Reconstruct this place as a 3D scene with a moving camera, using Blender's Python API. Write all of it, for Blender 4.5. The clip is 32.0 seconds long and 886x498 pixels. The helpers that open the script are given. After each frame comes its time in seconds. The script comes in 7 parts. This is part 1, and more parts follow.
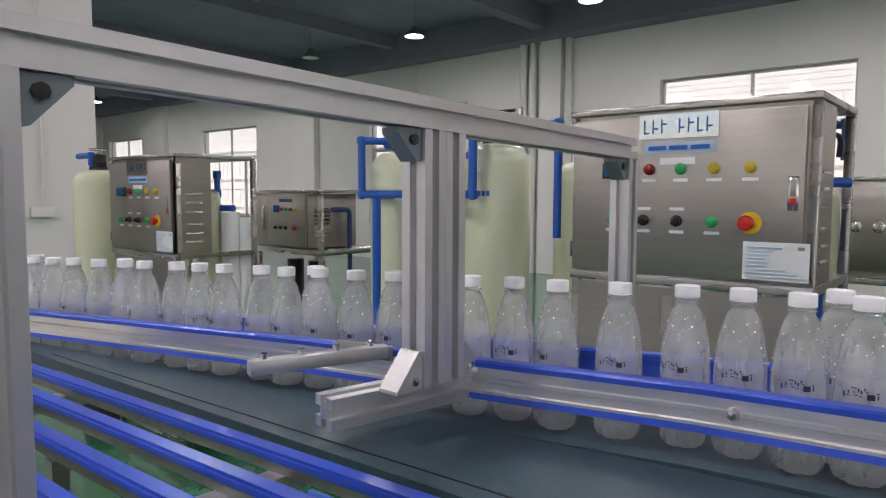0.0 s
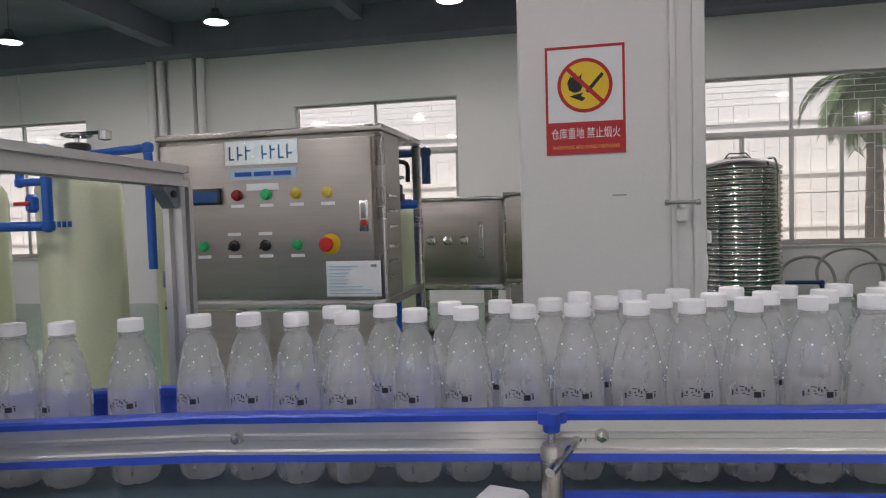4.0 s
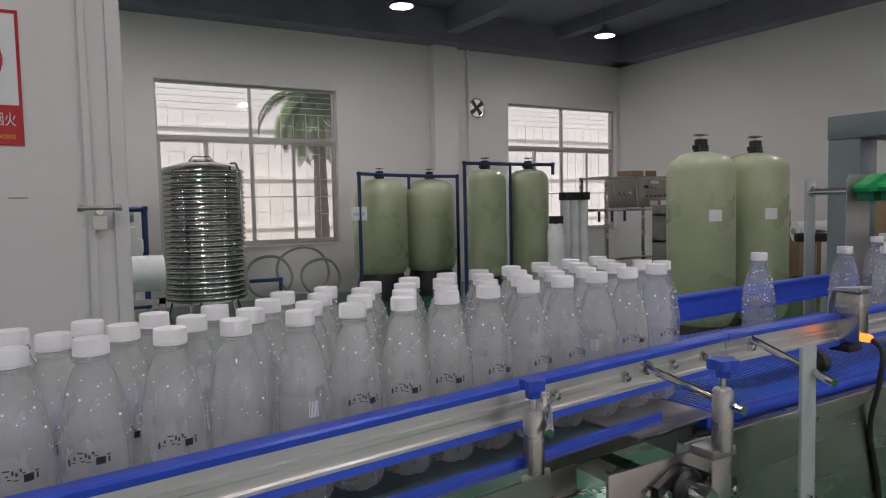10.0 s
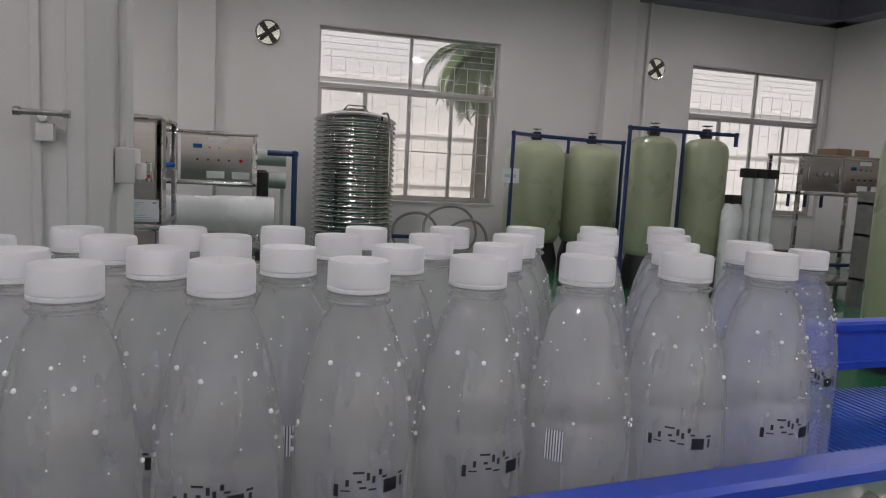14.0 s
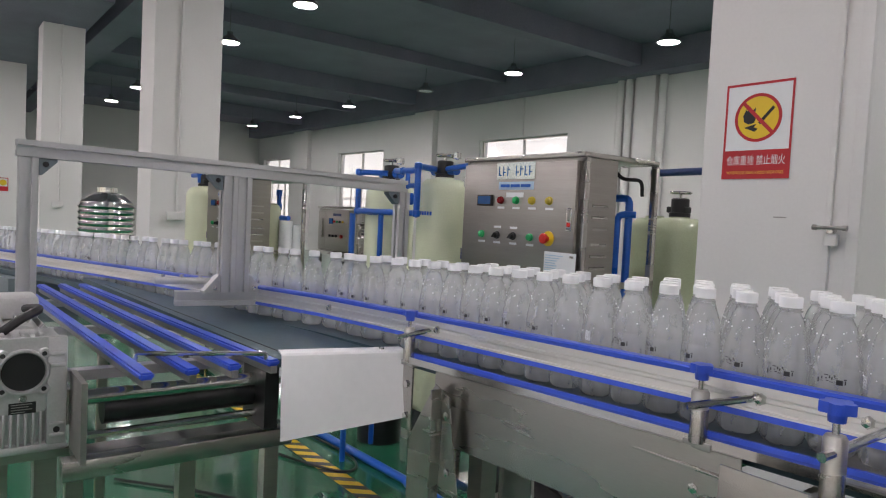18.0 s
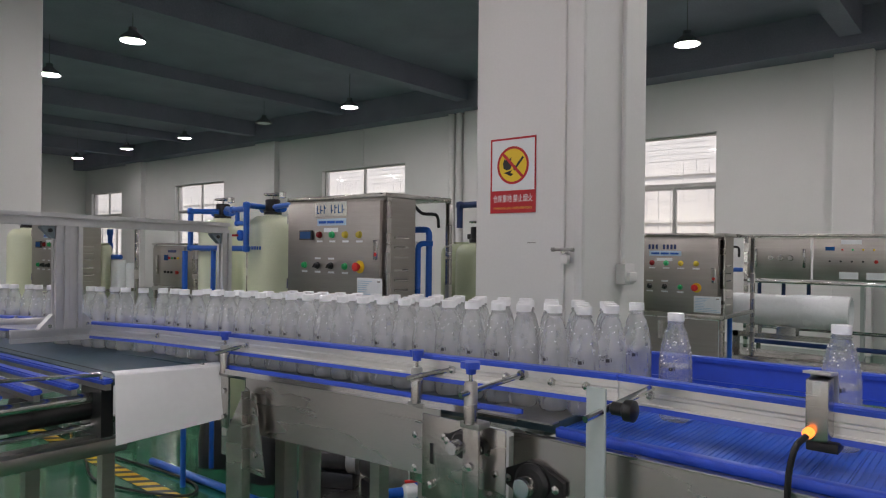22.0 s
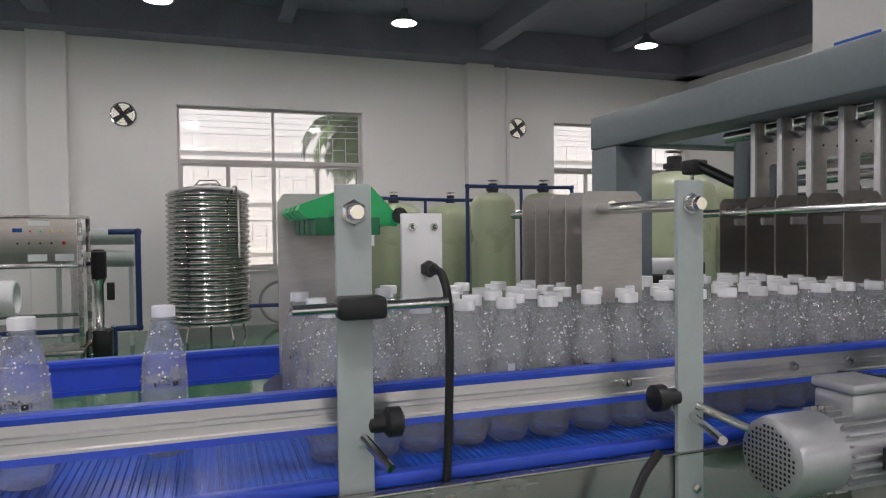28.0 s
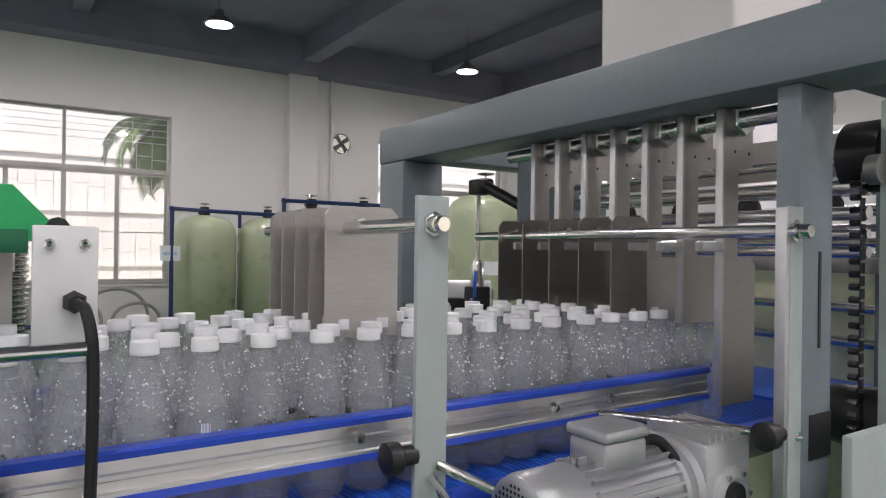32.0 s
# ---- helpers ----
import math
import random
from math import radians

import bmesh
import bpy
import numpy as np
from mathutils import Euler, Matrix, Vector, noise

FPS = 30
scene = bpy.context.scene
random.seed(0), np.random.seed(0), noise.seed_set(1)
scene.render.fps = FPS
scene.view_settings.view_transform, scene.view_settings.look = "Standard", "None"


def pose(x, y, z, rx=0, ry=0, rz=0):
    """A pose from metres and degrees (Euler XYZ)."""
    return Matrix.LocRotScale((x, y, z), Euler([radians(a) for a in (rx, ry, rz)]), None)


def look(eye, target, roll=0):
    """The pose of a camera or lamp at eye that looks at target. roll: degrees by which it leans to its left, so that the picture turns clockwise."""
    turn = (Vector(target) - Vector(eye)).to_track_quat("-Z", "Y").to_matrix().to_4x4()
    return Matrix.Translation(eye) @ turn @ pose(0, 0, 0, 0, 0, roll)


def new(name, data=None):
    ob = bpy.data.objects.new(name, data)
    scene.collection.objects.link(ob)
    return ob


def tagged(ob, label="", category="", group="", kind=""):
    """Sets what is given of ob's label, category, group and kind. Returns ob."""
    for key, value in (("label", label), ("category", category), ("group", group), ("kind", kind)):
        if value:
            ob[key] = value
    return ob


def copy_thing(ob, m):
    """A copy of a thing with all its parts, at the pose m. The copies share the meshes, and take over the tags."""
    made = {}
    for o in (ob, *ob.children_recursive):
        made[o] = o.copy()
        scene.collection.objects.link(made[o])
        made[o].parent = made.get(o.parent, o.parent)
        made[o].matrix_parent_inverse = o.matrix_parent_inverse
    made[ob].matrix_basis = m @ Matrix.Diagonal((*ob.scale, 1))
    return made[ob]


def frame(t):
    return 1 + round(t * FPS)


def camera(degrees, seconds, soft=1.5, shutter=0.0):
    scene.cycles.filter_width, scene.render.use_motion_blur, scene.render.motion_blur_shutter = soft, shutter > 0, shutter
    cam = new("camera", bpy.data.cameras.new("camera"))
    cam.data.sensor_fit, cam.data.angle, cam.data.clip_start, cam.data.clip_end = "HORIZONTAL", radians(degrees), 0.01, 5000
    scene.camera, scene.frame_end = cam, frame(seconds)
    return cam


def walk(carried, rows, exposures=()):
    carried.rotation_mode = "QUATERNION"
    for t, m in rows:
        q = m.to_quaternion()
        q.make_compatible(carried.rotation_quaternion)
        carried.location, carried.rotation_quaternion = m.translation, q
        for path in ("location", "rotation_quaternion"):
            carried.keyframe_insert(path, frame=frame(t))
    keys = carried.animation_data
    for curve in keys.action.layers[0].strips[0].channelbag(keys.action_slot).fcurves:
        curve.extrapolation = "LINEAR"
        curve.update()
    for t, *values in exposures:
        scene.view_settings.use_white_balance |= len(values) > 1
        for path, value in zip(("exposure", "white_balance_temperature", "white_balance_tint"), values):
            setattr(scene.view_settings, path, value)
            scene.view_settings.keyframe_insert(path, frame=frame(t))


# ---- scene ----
cam = camera(66.5, 32.0, soft=1.15)
PATH = [
    (0, (-0.059, -2.1, 1.344), (-1.354, -0.584, 1.192), 0.3),
    (0.5, (-0.017, -2.063, 1.342), (-1.241, -0.488, 1.198), 0.4),
    (1, (0.002, -2.064, 1.347), (-1.163, -0.444, 1.209), -0.1),
    (1.5, (0.009, -2.053, 1.348), (-0.993, -0.327, 1.213), -0.2),
    (2, (0.028, -2.044, 1.354), (-0.837, -0.246, 1.222), -0.3),
    (2.5, (0.058, -2.034, 1.352), (-0.662, -0.172, 1.238), -1.2),
    (4.5, (0.119, -2.017, 1.35), (-0.196, -0.044, 1.255), -1.3),
    (5, (0.138, -2.024, 1.353), (-0.069, -0.037, 1.26), -1.0),
    (5.5, (0.168, -2.021, 1.355), (0.069, -0.026, 1.26), -0.8),
    (6, (0.217, -1.997, 1.346), (0.327, -0.002, 1.251), -0.9),
    (6.5, (0.266, -1.963, 1.347), (0.469, 0.025, 1.251), -0.5),
    (7, (0.308, -1.940, 1.343), (0.560, 0.043, 1.275), -0.5),
    (7.5, (0.352, -1.868, 1.330), (0.701, 0.100, 1.261), 0.0),
    (8, (0.385, -1.860, 1.335), (0.847, 0.084, 1.242), -0.7),
    (8.5, (0.326, -1.930, 1.347), (1.030, -0.059, 1.284), -0.0),
    (9, (0.237, -1.947, 1.360), (1.010, -0.103, 1.330), -0.0),
    (9.5, (0.209, -1.932, 1.359), (1.170, -0.180, 1.266), -0.1),
    (10, (0.258, -1.878, 1.360), (1.267, -0.156, 1.230), -1.2),
    (10.5, (0.347, -1.819, 1.347), (1.413, -0.136, 1.171), -1.4),
    (11, (0.432, -1.696, 1.345), (1.603, -0.083, 1.165), -0.6),
    (11.5, (0.460, -1.568, 1.332), (1.746, -0.044, 1.173), 0.8),
    (12, (0.461, -1.517, 1.308), (1.553, 0.147, 1.103), 1.0),
    (12.5, (0.512, -1.511, 1.303), (1.399, 0.268, 1.084), -0.8),
    (13, (0.570, -1.499, 1.303), (1.347, 0.330, 1.076), 0.7),
    (13.5, (0.660, -1.488, 1.306), (1.364, 0.369, 1.068), 1.1),
    (15.5, (0.988, -1.635, 1.292), (0.369, 0.244, 0.997), 6.4),
    (16, (1.049, -1.737, 1.325), (-0.039, -0.082, 1.05), 2.4),
    (16.5, (1.067, -1.848, 1.322), (-0.143, -0.267, 1.133), 2.9),
    (17, (1.077, -1.994, 1.344), (-0.216, -0.478, 1.174), 2.2),
    (17.5, (1.126, -2.089, 1.345), (-0.3, -0.692, 1.224), 1.9),
    (18, (1.255, -2.131, 1.344), (-0.331, -0.916, 1.25), 2.9),
    (18.5, (1.35, -2.178, 1.346), (-0.266, -1.0, 1.308), 1.7),
    (19, (1.451, -2.257, 1.351), (-0.18, -1.099, 1.331), 2.6),
    (19.5, (1.578, -2.335, 1.362), (-0.03, -1.145, 1.357), 2.9),
    (20, (1.632, -2.296, 1.38), (0.144, -0.96, 1.385), 1.6),
    (20.5, (1.668, -2.271, 1.375), (0.152, -0.967, 1.382), 1.2),
    (21, (1.679, -2.301, 1.373), (0.188, -0.968, 1.378), 0.9),
    (21.5, (1.687, -2.319, 1.371), (0.284, -0.893, 1.37), 0.7),
    (22, (1.692, -2.317, 1.373), (0.402, -0.788, 1.369), 0.6),
    (22.5, (1.707, -2.293, 1.371), (0.553, -0.659, 1.36), 0.4),
    (23, (1.719, -2.233, 1.363), (0.722, -0.499, 1.33), 0.1),
    (23.5, (1.763, -2.178, 1.362), (0.975, -0.34, 1.313), -0.2),
    (24, (1.795, -2.146, 1.36), (1.128, -0.261, 1.307), -0.8),
    (24.5, (1.83, -2.123, 1.356), (1.314, -0.192, 1.298), -1.3),
    (25, (1.856, -2.122, 1.356), (1.565, -0.144, 1.293), -0.8),
    (25.5, (1.883, -2.115, 1.355), (1.804, -0.118, 1.297), -0.9),
    (27.5, (2.013, -2.075, 1.347), (2.528, -0.143, 1.289), -1.4),
    (28, (2.015, -2.059, 1.351), (2.672, -0.171, 1.299), -0.6),
    (28.5, (2.037, -2.056, 1.354), (2.863, -0.235, 1.313), -0.8),
    (29, (2.071, -2.061, 1.355), (3.033, -0.308, 1.324), -0.7),
    (29.5, (2.096, -2.050, 1.353), (3.124, -0.334, 1.329), -0.2),
    (30, (2.105, -2.040, 1.352), (3.168, -0.346, 1.338), 0.0),
    (30.5, (2.116, -2.027, 1.354), (3.224, -0.362, 1.346), 0.9),
    (31, (2.136, -2.011, 1.356), (3.297, -0.382, 1.354), 1.2),
    (31.5, (2.189, -1.983, 1.355), (3.383, -0.378, 1.357), 0.7),
    (32, (2.226, -1.949, 1.357), (3.329, -0.281, 1.357), 0.7),
]
walk(cam, [(t, look(eye, target, roll)) for t, eye, target, roll in PATH], exposures=((0, 0.9, 6550, 18), (2.5, 0.8, 6550, 18), (5, 0.45, 6550, 18), (6, 0.3, 6550, 18), (8, 0.15, 6550, 18), (9, 0.4, 6550, 18), (10.5, 0.42, 6550, 18), (11.5, 0.4, 6550, 18), (12, 0.25, 6550, 18), (13, 0.25, 6550, 18), (16, 0.75, 6550, 18), (18, 0.9, 6550, 18), (20, 0.85, 6550, 18), (22, 0.6, 6550, 18), (24, 0.4, 6550, 18), (25.5, 0.5, 6550, 18), (28, 0.75, 6550, 18), (30, 0.85, 6550, 18), (32, 1, 6550, 18)))

# ---- world, daylight, exposure ----
world = bpy.data.worlds.new("sky")
scene.world = world
world.use_nodes = True
_n = world.node_tree.nodes
_sky = _n.new("ShaderNodeTexSky")
_sky.sky_type, _sky.sun_disc = "NISHITA", False
_sky.sun_elevation, _sky.sun_rotation = radians(50), radians(150)
world.node_tree.links.new(_sky.outputs[0], _n["Background"].inputs[0])
_n["Background"].inputs[1].default_value = 0.12
_sun = new("sun", bpy.data.lights.new("sun", "SUN"))
_sun.data.energy, _sun.data.angle, _sun.data.color = 3.2, radians(2), (1, 0.97, 0.92)
_sun.matrix_world = look((0, -20, 40), (6, 0, 0))

scene.cycles.transparent_max_bounces = 24
scene.cycles.max_bounces, scene.cycles.transmission_bounces = 16, 16

# ---- materials ----
def mat(name, color, rough=0.5, metal=0.0, var=0.06, scale=4.0, bump=0.0, bscale=60.0, coat=0.0, aniso=0.0, stain=None, streak=None):
    """A procedural material: base colour varied at two scales, roughness varied, fine relief."""
    m = bpy.data.materials.new(name)
    m.use_nodes = True
    nt = m.node_tree
    b = nt.nodes["Principled BSDF"]
    L = nt.links.new
    tc = nt.nodes.new("ShaderNodeTexCoord")
    mp = nt.nodes.new("ShaderNodeMapping")
    L(tc.outputs["Object"], mp.inputs["Vector"])
    if streak:
        mp.inputs["Scale"].default_value = streak
    n1 = nt.nodes.new("ShaderNodeTexNoise")
    n1.inputs["Scale"].default_value, n1.inputs["Detail"].default_value = scale, 6
    n2 = nt.nodes.new("ShaderNodeTexNoise")
    n2.inputs["Scale"].default_value, n2.inputs["Detail"].default_value = bscale, 4
    L(mp.outputs[0], n1.inputs["Vector"])
    L(mp.outputs[0], n2.inputs["Vector"])
    mix = nt.nodes.new("ShaderNodeMix")
    mix.data_type = "FLOAT"
    mix.inputs[0].default_value = 0.4
    L(n1.outputs[0], mix.inputs[2])
    L(n2.outputs[0], mix.inputs[3])
    ramp = nt.nodes.new("ShaderNodeValToRGB")
    e = ramp.color_ramp.elements
    e[0].position, e[1].position = 0.3, 0.7
    dark = stain or tuple(c * (1 - 2.5 * var) for c in color)
    lite = tuple(min(1, c * (1 + var)) for c in color)
    e[0].color, e[1].color = (*dark, 1), (*lite, 1)
    L(mix.outputs[0], ramp.inputs[0])
    L(ramp.outputs[0], b.inputs["Base Color"])
    mr = nt.nodes.new("ShaderNodeMapRange")
    mr.inputs["To Min"].default_value, mr.inputs["To Max"].default_value = max(0.02, rough - 0.08), min(1, rough + 0.1)
    L(n1.outputs[0], mr.inputs[0])
    L(mr.outputs[0], b.inputs["Roughness"])
    b.inputs["Metallic"].default_value = metal
    b.inputs["Coat Weight"].default_value = coat
    b.inputs["Anisotropic"].default_value = aniso
    if bump:
        bp = nt.nodes.new("ShaderNodeBump")
        bp.inputs["Strength"].default_value, bp.inputs["Distance"].default_value = bump, 0.002
        L(n2.outputs[0], bp.inputs["Height"])
        L(bp.outputs[0], b.inputs["Normal"])
    return m


def glow(name, color, strength):
    m = bpy.data.materials.new(name)
    m.use_nodes = True
    b = m.node_tree.nodes["Principled BSDF"]
    b.inputs["Base Color"].default_value = (*color, 1)
    b.inputs["Emission Color"].default_value = (*color, 1)
    b.inputs["Emission Strength"].default_value = strength
    return m


WALL = mat("wall_paint", (0.74, 0.73, 0.72), 0.62, var=0.02, scale=1.2, bump=0.15, bscale=90)
CEIL = mat("dark_ceiling_paint", (0.255, 0.252, 0.325), 0.7, var=0.1, scale=1.5, bump=0.2, bscale=40)
FLOOR = mat("green_epoxy", (0.016, 0.135, 0.068), 0.16, var=0.08, scale=2.0, coat=0.3)
FLOOR2 = mat("pale_floor", (0.42, 0.40, 0.37), 0.25, var=0.05)
STEEL = mat("brushed_steel", (0.42, 0.395, 0.365), 0.34, 1.0, var=0.05, scale=3, bump=0.05, bscale=30, streak=(0.6, 0.6, 14))
STEELH = mat("steel_sheet", (0.50, 0.48, 0.45), 0.26, 1.0, var=0.03, scale=1.6, bump=0.012, bscale=70, streak=(1, 1, 6))
CHROME = mat("polished_steel", (0.70, 0.69, 0.67), 0.14, 1.0, var=0.04, scale=8)
DULL = mat("dull_steel", (0.42, 0.41, 0.39), 0.45, 1.0, var=0.08, scale=14, bump=0.1)
ALU = mat("aluminium", (0.66, 0.66, 0.67), 0.36, 0.85, var=0.03, scale=6, streak=(1, 1, 1))
ALUR = mat("aluminium_rail", (0.88, 0.86, 0.84), 0.31, 1.0, var=0.02, scale=2, bscale=30, streak=(0.25, 3, 3))
BLUE = mat("blue_plastic", (0.030, 0.085, 0.56), 0.32, var=0.06, scale=5)
BLUEBELT = mat("blue_belt", (0.020, 0.115, 0.60), 0.36, var=0.08, scale=7, bump=0.1)
SLATE = mat("slate_belt", (0.045, 0.085, 0.105), 0.36, var=0.16, scale=3.5, bump=0.1)
BLACK = mat("black_plastic", (0.012, 0.012, 0.013), 0.38, var=0.1)
RUBBER = mat("black_cable", (0.010, 0.010, 0.011), 0.5, var=0.1)
WHITEP = mat("white_plastic", (0.80, 0.80, 0.81), 0.35, var=0.02)
CAPM = mat("cap_plastic", (0.83, 0.84, 0.86), 0.38, var=0.01)
FRP = mat("green_fibreglass", (0.42, 0.47, 0.31), 0.28, var=0.09, scale=2.2, bump=0.12, bscale=160, coat=0.35)
FRPL = mat("pale_fibreglass", (0.66, 0.70, 0.50), 0.28, var=0.06, scale=2.2, bump=0.1, bscale=160, coat=0.35)
PAINT = mat("grey_green_paint", (0.40, 0.46, 0.45), 0.36, var=0.04, scale=3, bump=0.06)
PAINTD = mat("blue_grey_paint", (0.165, 0.205, 0.225), 0.36, var=0.05, scale=3, bump=0.06)
PIPE = mat("blue_pipe", (0.010, 0.11, 0.50), 0.3, var=0.06)
PIPED = mat("navy_pipe", (0.012, 0.035, 0.13), 0.32, var=0.06)
RED = mat("red_plastic", (0.58, 0.02, 0.015), 0.35, var=0.05)
SIGNRED = mat("sign_red", (0.50, 0.012, 0.02), 0.3, var=0.03)
YELLOW = mat("yellow_plastic", (0.78, 0.52, 0.02), 0.4, var=0.05)
GREENP = mat("green_plastic", (0.01, 0.42, 0.13), 0.35, var=0.05)
PAPER = mat("paper_label", (0.78, 0.80, 0.82), 0.45, var=0.02)
PALEBLUE = mat("pale_blue_label", (0.42, 0.58, 0.72), 0.4, var=0.03)
INK = mat("black_ink", (0.01, 0.01, 0.01), 0.5, var=0.05)
LCD = mat("lcd_blue", (0.01, 0.08, 0.25), 0.15, var=0.05)
MEMB = mat("white_vessel", (0.80, 0.83, 0.83), 0.26, var=0.03, coat=0.3)
WFRAME = mat("window_frame_steel", (0.50, 0.49, 0.47), 0.4, 0.3, var=0.04)
SILL = mat("window_sill_stone", (0.66, 0.64, 0.6), 0.5, var=0.05)
CAST = mat("cast_aluminium", (0.58, 0.58, 0.58), 0.42, 0.75, var=0.06, scale=10, bump=0.25, bscale=180)
LAMPON = glow("lamp_glow", (1.0, 0.98, 0.96), 95.0)
TUBE = glow("tube_glow", (1.0, 0.96, 0.98), 12.0)
LED = glow("orange_led", (1.0, 0.22, 0.03), 1.6)


def clear(name, tint, milky, rough, base=0.05, edge=0.5, bend=0.0, ripple=0.0):
    """Clear plastic: sharp Fresnel gloss over a see-through and slightly milky body."""
    m = bpy.data.materials.new(name)
    m.use_nodes = True
    nt = m.node_tree
    nt.nodes.remove(nt.nodes["Principled BSDF"])
    out = nt.nodes["Material Output"]
    tr, df, gl = nt.nodes.new("ShaderNodeBsdfTransparent"), nt.nodes.new("ShaderNodeBsdfTranslucent"), nt.nodes.new("ShaderNodeBsdfGlossy")
    d2 = nt.nodes.new("ShaderNodeBsdfDiffuse")
    tr.inputs[0].default_value = (*tint, 1)
    df.inputs[0].default_value = d2.inputs[0].default_value = (0.962, 0.972, 0.964, 1)
    gl.inputs["Roughness"].default_value = rough
    half, body, top = (nt.nodes.new("ShaderNodeMixShader") for _ in range(3))
    half.inputs[0].default_value = 0.6
    nt.links.new(d2.outputs[0], half.inputs[1])
    nt.links.new(df.outputs[0], half.inputs[2])
    nz = nt.nodes.new("ShaderNodeTexNoise")
    nz.inputs["Scale"].default_value = 5
    mr = nt.nodes.new("ShaderNodeMapRange")
    mr.inputs["To Min"].default_value, mr.inputs["To Max"].default_value = milky * 0.85, milky * 1.15
    nt.links.new(nz.outputs[0], mr.inputs[0])
    nt.links.new(mr.outputs[0], body.inputs[0])
    if bend:
        rf, bn = nt.nodes.new("ShaderNodeBsdfRefraction"), nt.nodes.new("ShaderNodeMixShader")
        rf.inputs[0].default_value, rf.inputs["Roughness"].default_value, rf.inputs["IOR"].default_value = (*tint, 1), 0.02, 1.31
        bn.inputs[0].default_value = bend
        nt.links.new(tr.outputs[0], bn.inputs[1])
        nt.links.new(rf.outputs[0], bn.inputs[2])
        nt.links.new(bn.outputs[0], body.inputs[1])
    else:
        nt.links.new(tr.outputs[0], body.inputs[1])
    if ripple:
        rp, bp = nt.nodes.new("ShaderNodeTexNoise"), nt.nodes.new("ShaderNodeBump")
        rp.inputs["Scale"].default_value, rp.inputs["Detail"].default_value = 7.0, 1.0
        bp.inputs["Strength"].default_value, bp.inputs["Distance"].default_value = ripple, 0.01
        nt.links.new(rp.outputs[0], bp.inputs["Height"])
        nt.links.new(bp.outputs[0], gl.inputs["Normal"])
        if bend:
            nt.links.new(bp.outputs[0], rf.inputs["Normal"])
    nt.links.new(half.outputs[0], body.inputs[2])
    lw = nt.nodes.new("ShaderNodeLayerWeight")
    lw.inputs[0].default_value = 0.5
    pw, ml = nt.nodes.new("ShaderNodeMath"), nt.nodes.new("ShaderNodeMath")
    pw.operation, ml.operation = "POWER", "MULTIPLY_ADD"
    pw.inputs[1].default_value, ml.inputs[1].default_value, ml.inputs[2].default_value = 4.0, edge, base
    nt.links.new(lw.outputs["Facing"], pw.inputs[0])
    nt.links.new(pw.outputs[0], ml.inputs[0])
    nt.links.new(ml.outputs[0], top.inputs[0])
    nt.links.new(body.outputs[0], top.inputs[1])
    nt.links.new(gl.outputs[0], top.inputs[2])
    nt.links.new(top.outputs[0], out.inputs["Surface"])
    return m


FOG = clear("fogged_pet", (0.99, 0.992, 0.995), 0.28, 0.03, 0.07, 0.35, 0.35)

def beaded(m, scale, strength):
    """Fine beads of condensation on the gloss of a clear plastic."""
    nt = m.node_tree
    co, vo, bp = nt.nodes.new("ShaderNodeTexCoord"), nt.nodes.new("ShaderNodeTexVoronoi"), nt.nodes.new("ShaderNodeBump")
    vo.feature = "SMOOTH_F1"
    vo.inputs["Scale"].default_value = scale
    bp.inputs["Strength"].default_value, bp.inputs["Distance"].default_value = strength, 0.004
    nt.links.new(co.outputs["Object"], vo.inputs["Vector"])
    nt.links.new(vo.outputs["Distance"], bp.inputs["Height"])
    for n in nt.nodes:
        if n.bl_idname in ("ShaderNodeBsdfGlossy", "ShaderNodeBsdfRefraction"):
            nt.links.new(bp.outputs[0], n.inputs["Normal"])

beaded(FOG, 140, 0.05)
PET = clear("clear_pet", (0.992, 0.994, 0.997), 0.19, 0.06, 0.05, 0.5, 0.40, 0.08)
PANE = clear("window_pane", (0.97, 0.97, 0.965), 0.04, 0.05, 0.04, 0.3)
WATER = clear("water_in_bottle", (0.95, 0.965, 0.98), 0.06, 0.03, 0.12, 0.4)
beaded(PET, 160, 0.06)
# near-white colour stands in for lamp highlights on the droplets
GLINT = mat("white_glint_drops", (0.93, 0.94, 0.95), 0.12, var=0.0)

# ---- mesh helpers ----
def box(bm, x0, x1, y0, y1, z0, z1, bev=0.0):
    r = bmesh.ops.create_cube(bm, size=1, matrix=Matrix.LocRotScale(((x0 + x1) / 2, (y0 + y1) / 2, (z0 + z1) / 2), None, (abs(x1 - x0), abs(y1 - y0), abs(z1 - z0))))
    if bev:
        es = list({e for v in r["verts"] for e in v.link_edges})
        bmesh.ops.bevel(bm, geom=es, offset=bev, segments=2, affect="EDGES", profile=0.5)
    return bm


def B(x0, x1, y0, y1, z0, z1, bev=0.0):
    return box(bmesh.new(), x0, x1, y0, y1, z0, z1, bev)


def rod(bm, a, b, r, seg=12, r2=None):
    a, b = Vector(a), Vector(b)
    q = (b - a).to_track_quat("Z", "Y")
    bmesh.ops.create_cone(bm, cap_ends=True, segments=seg, radius1=r, radius2=r if r2 is None else r2, depth=(b - a).length, matrix=Matrix.LocRotScale((a + b) / 2, q, None))
    return bm


def R(a, b, r, seg=12, r2=None):
    return rod(bmesh.new(), a, b, r, seg, r2)


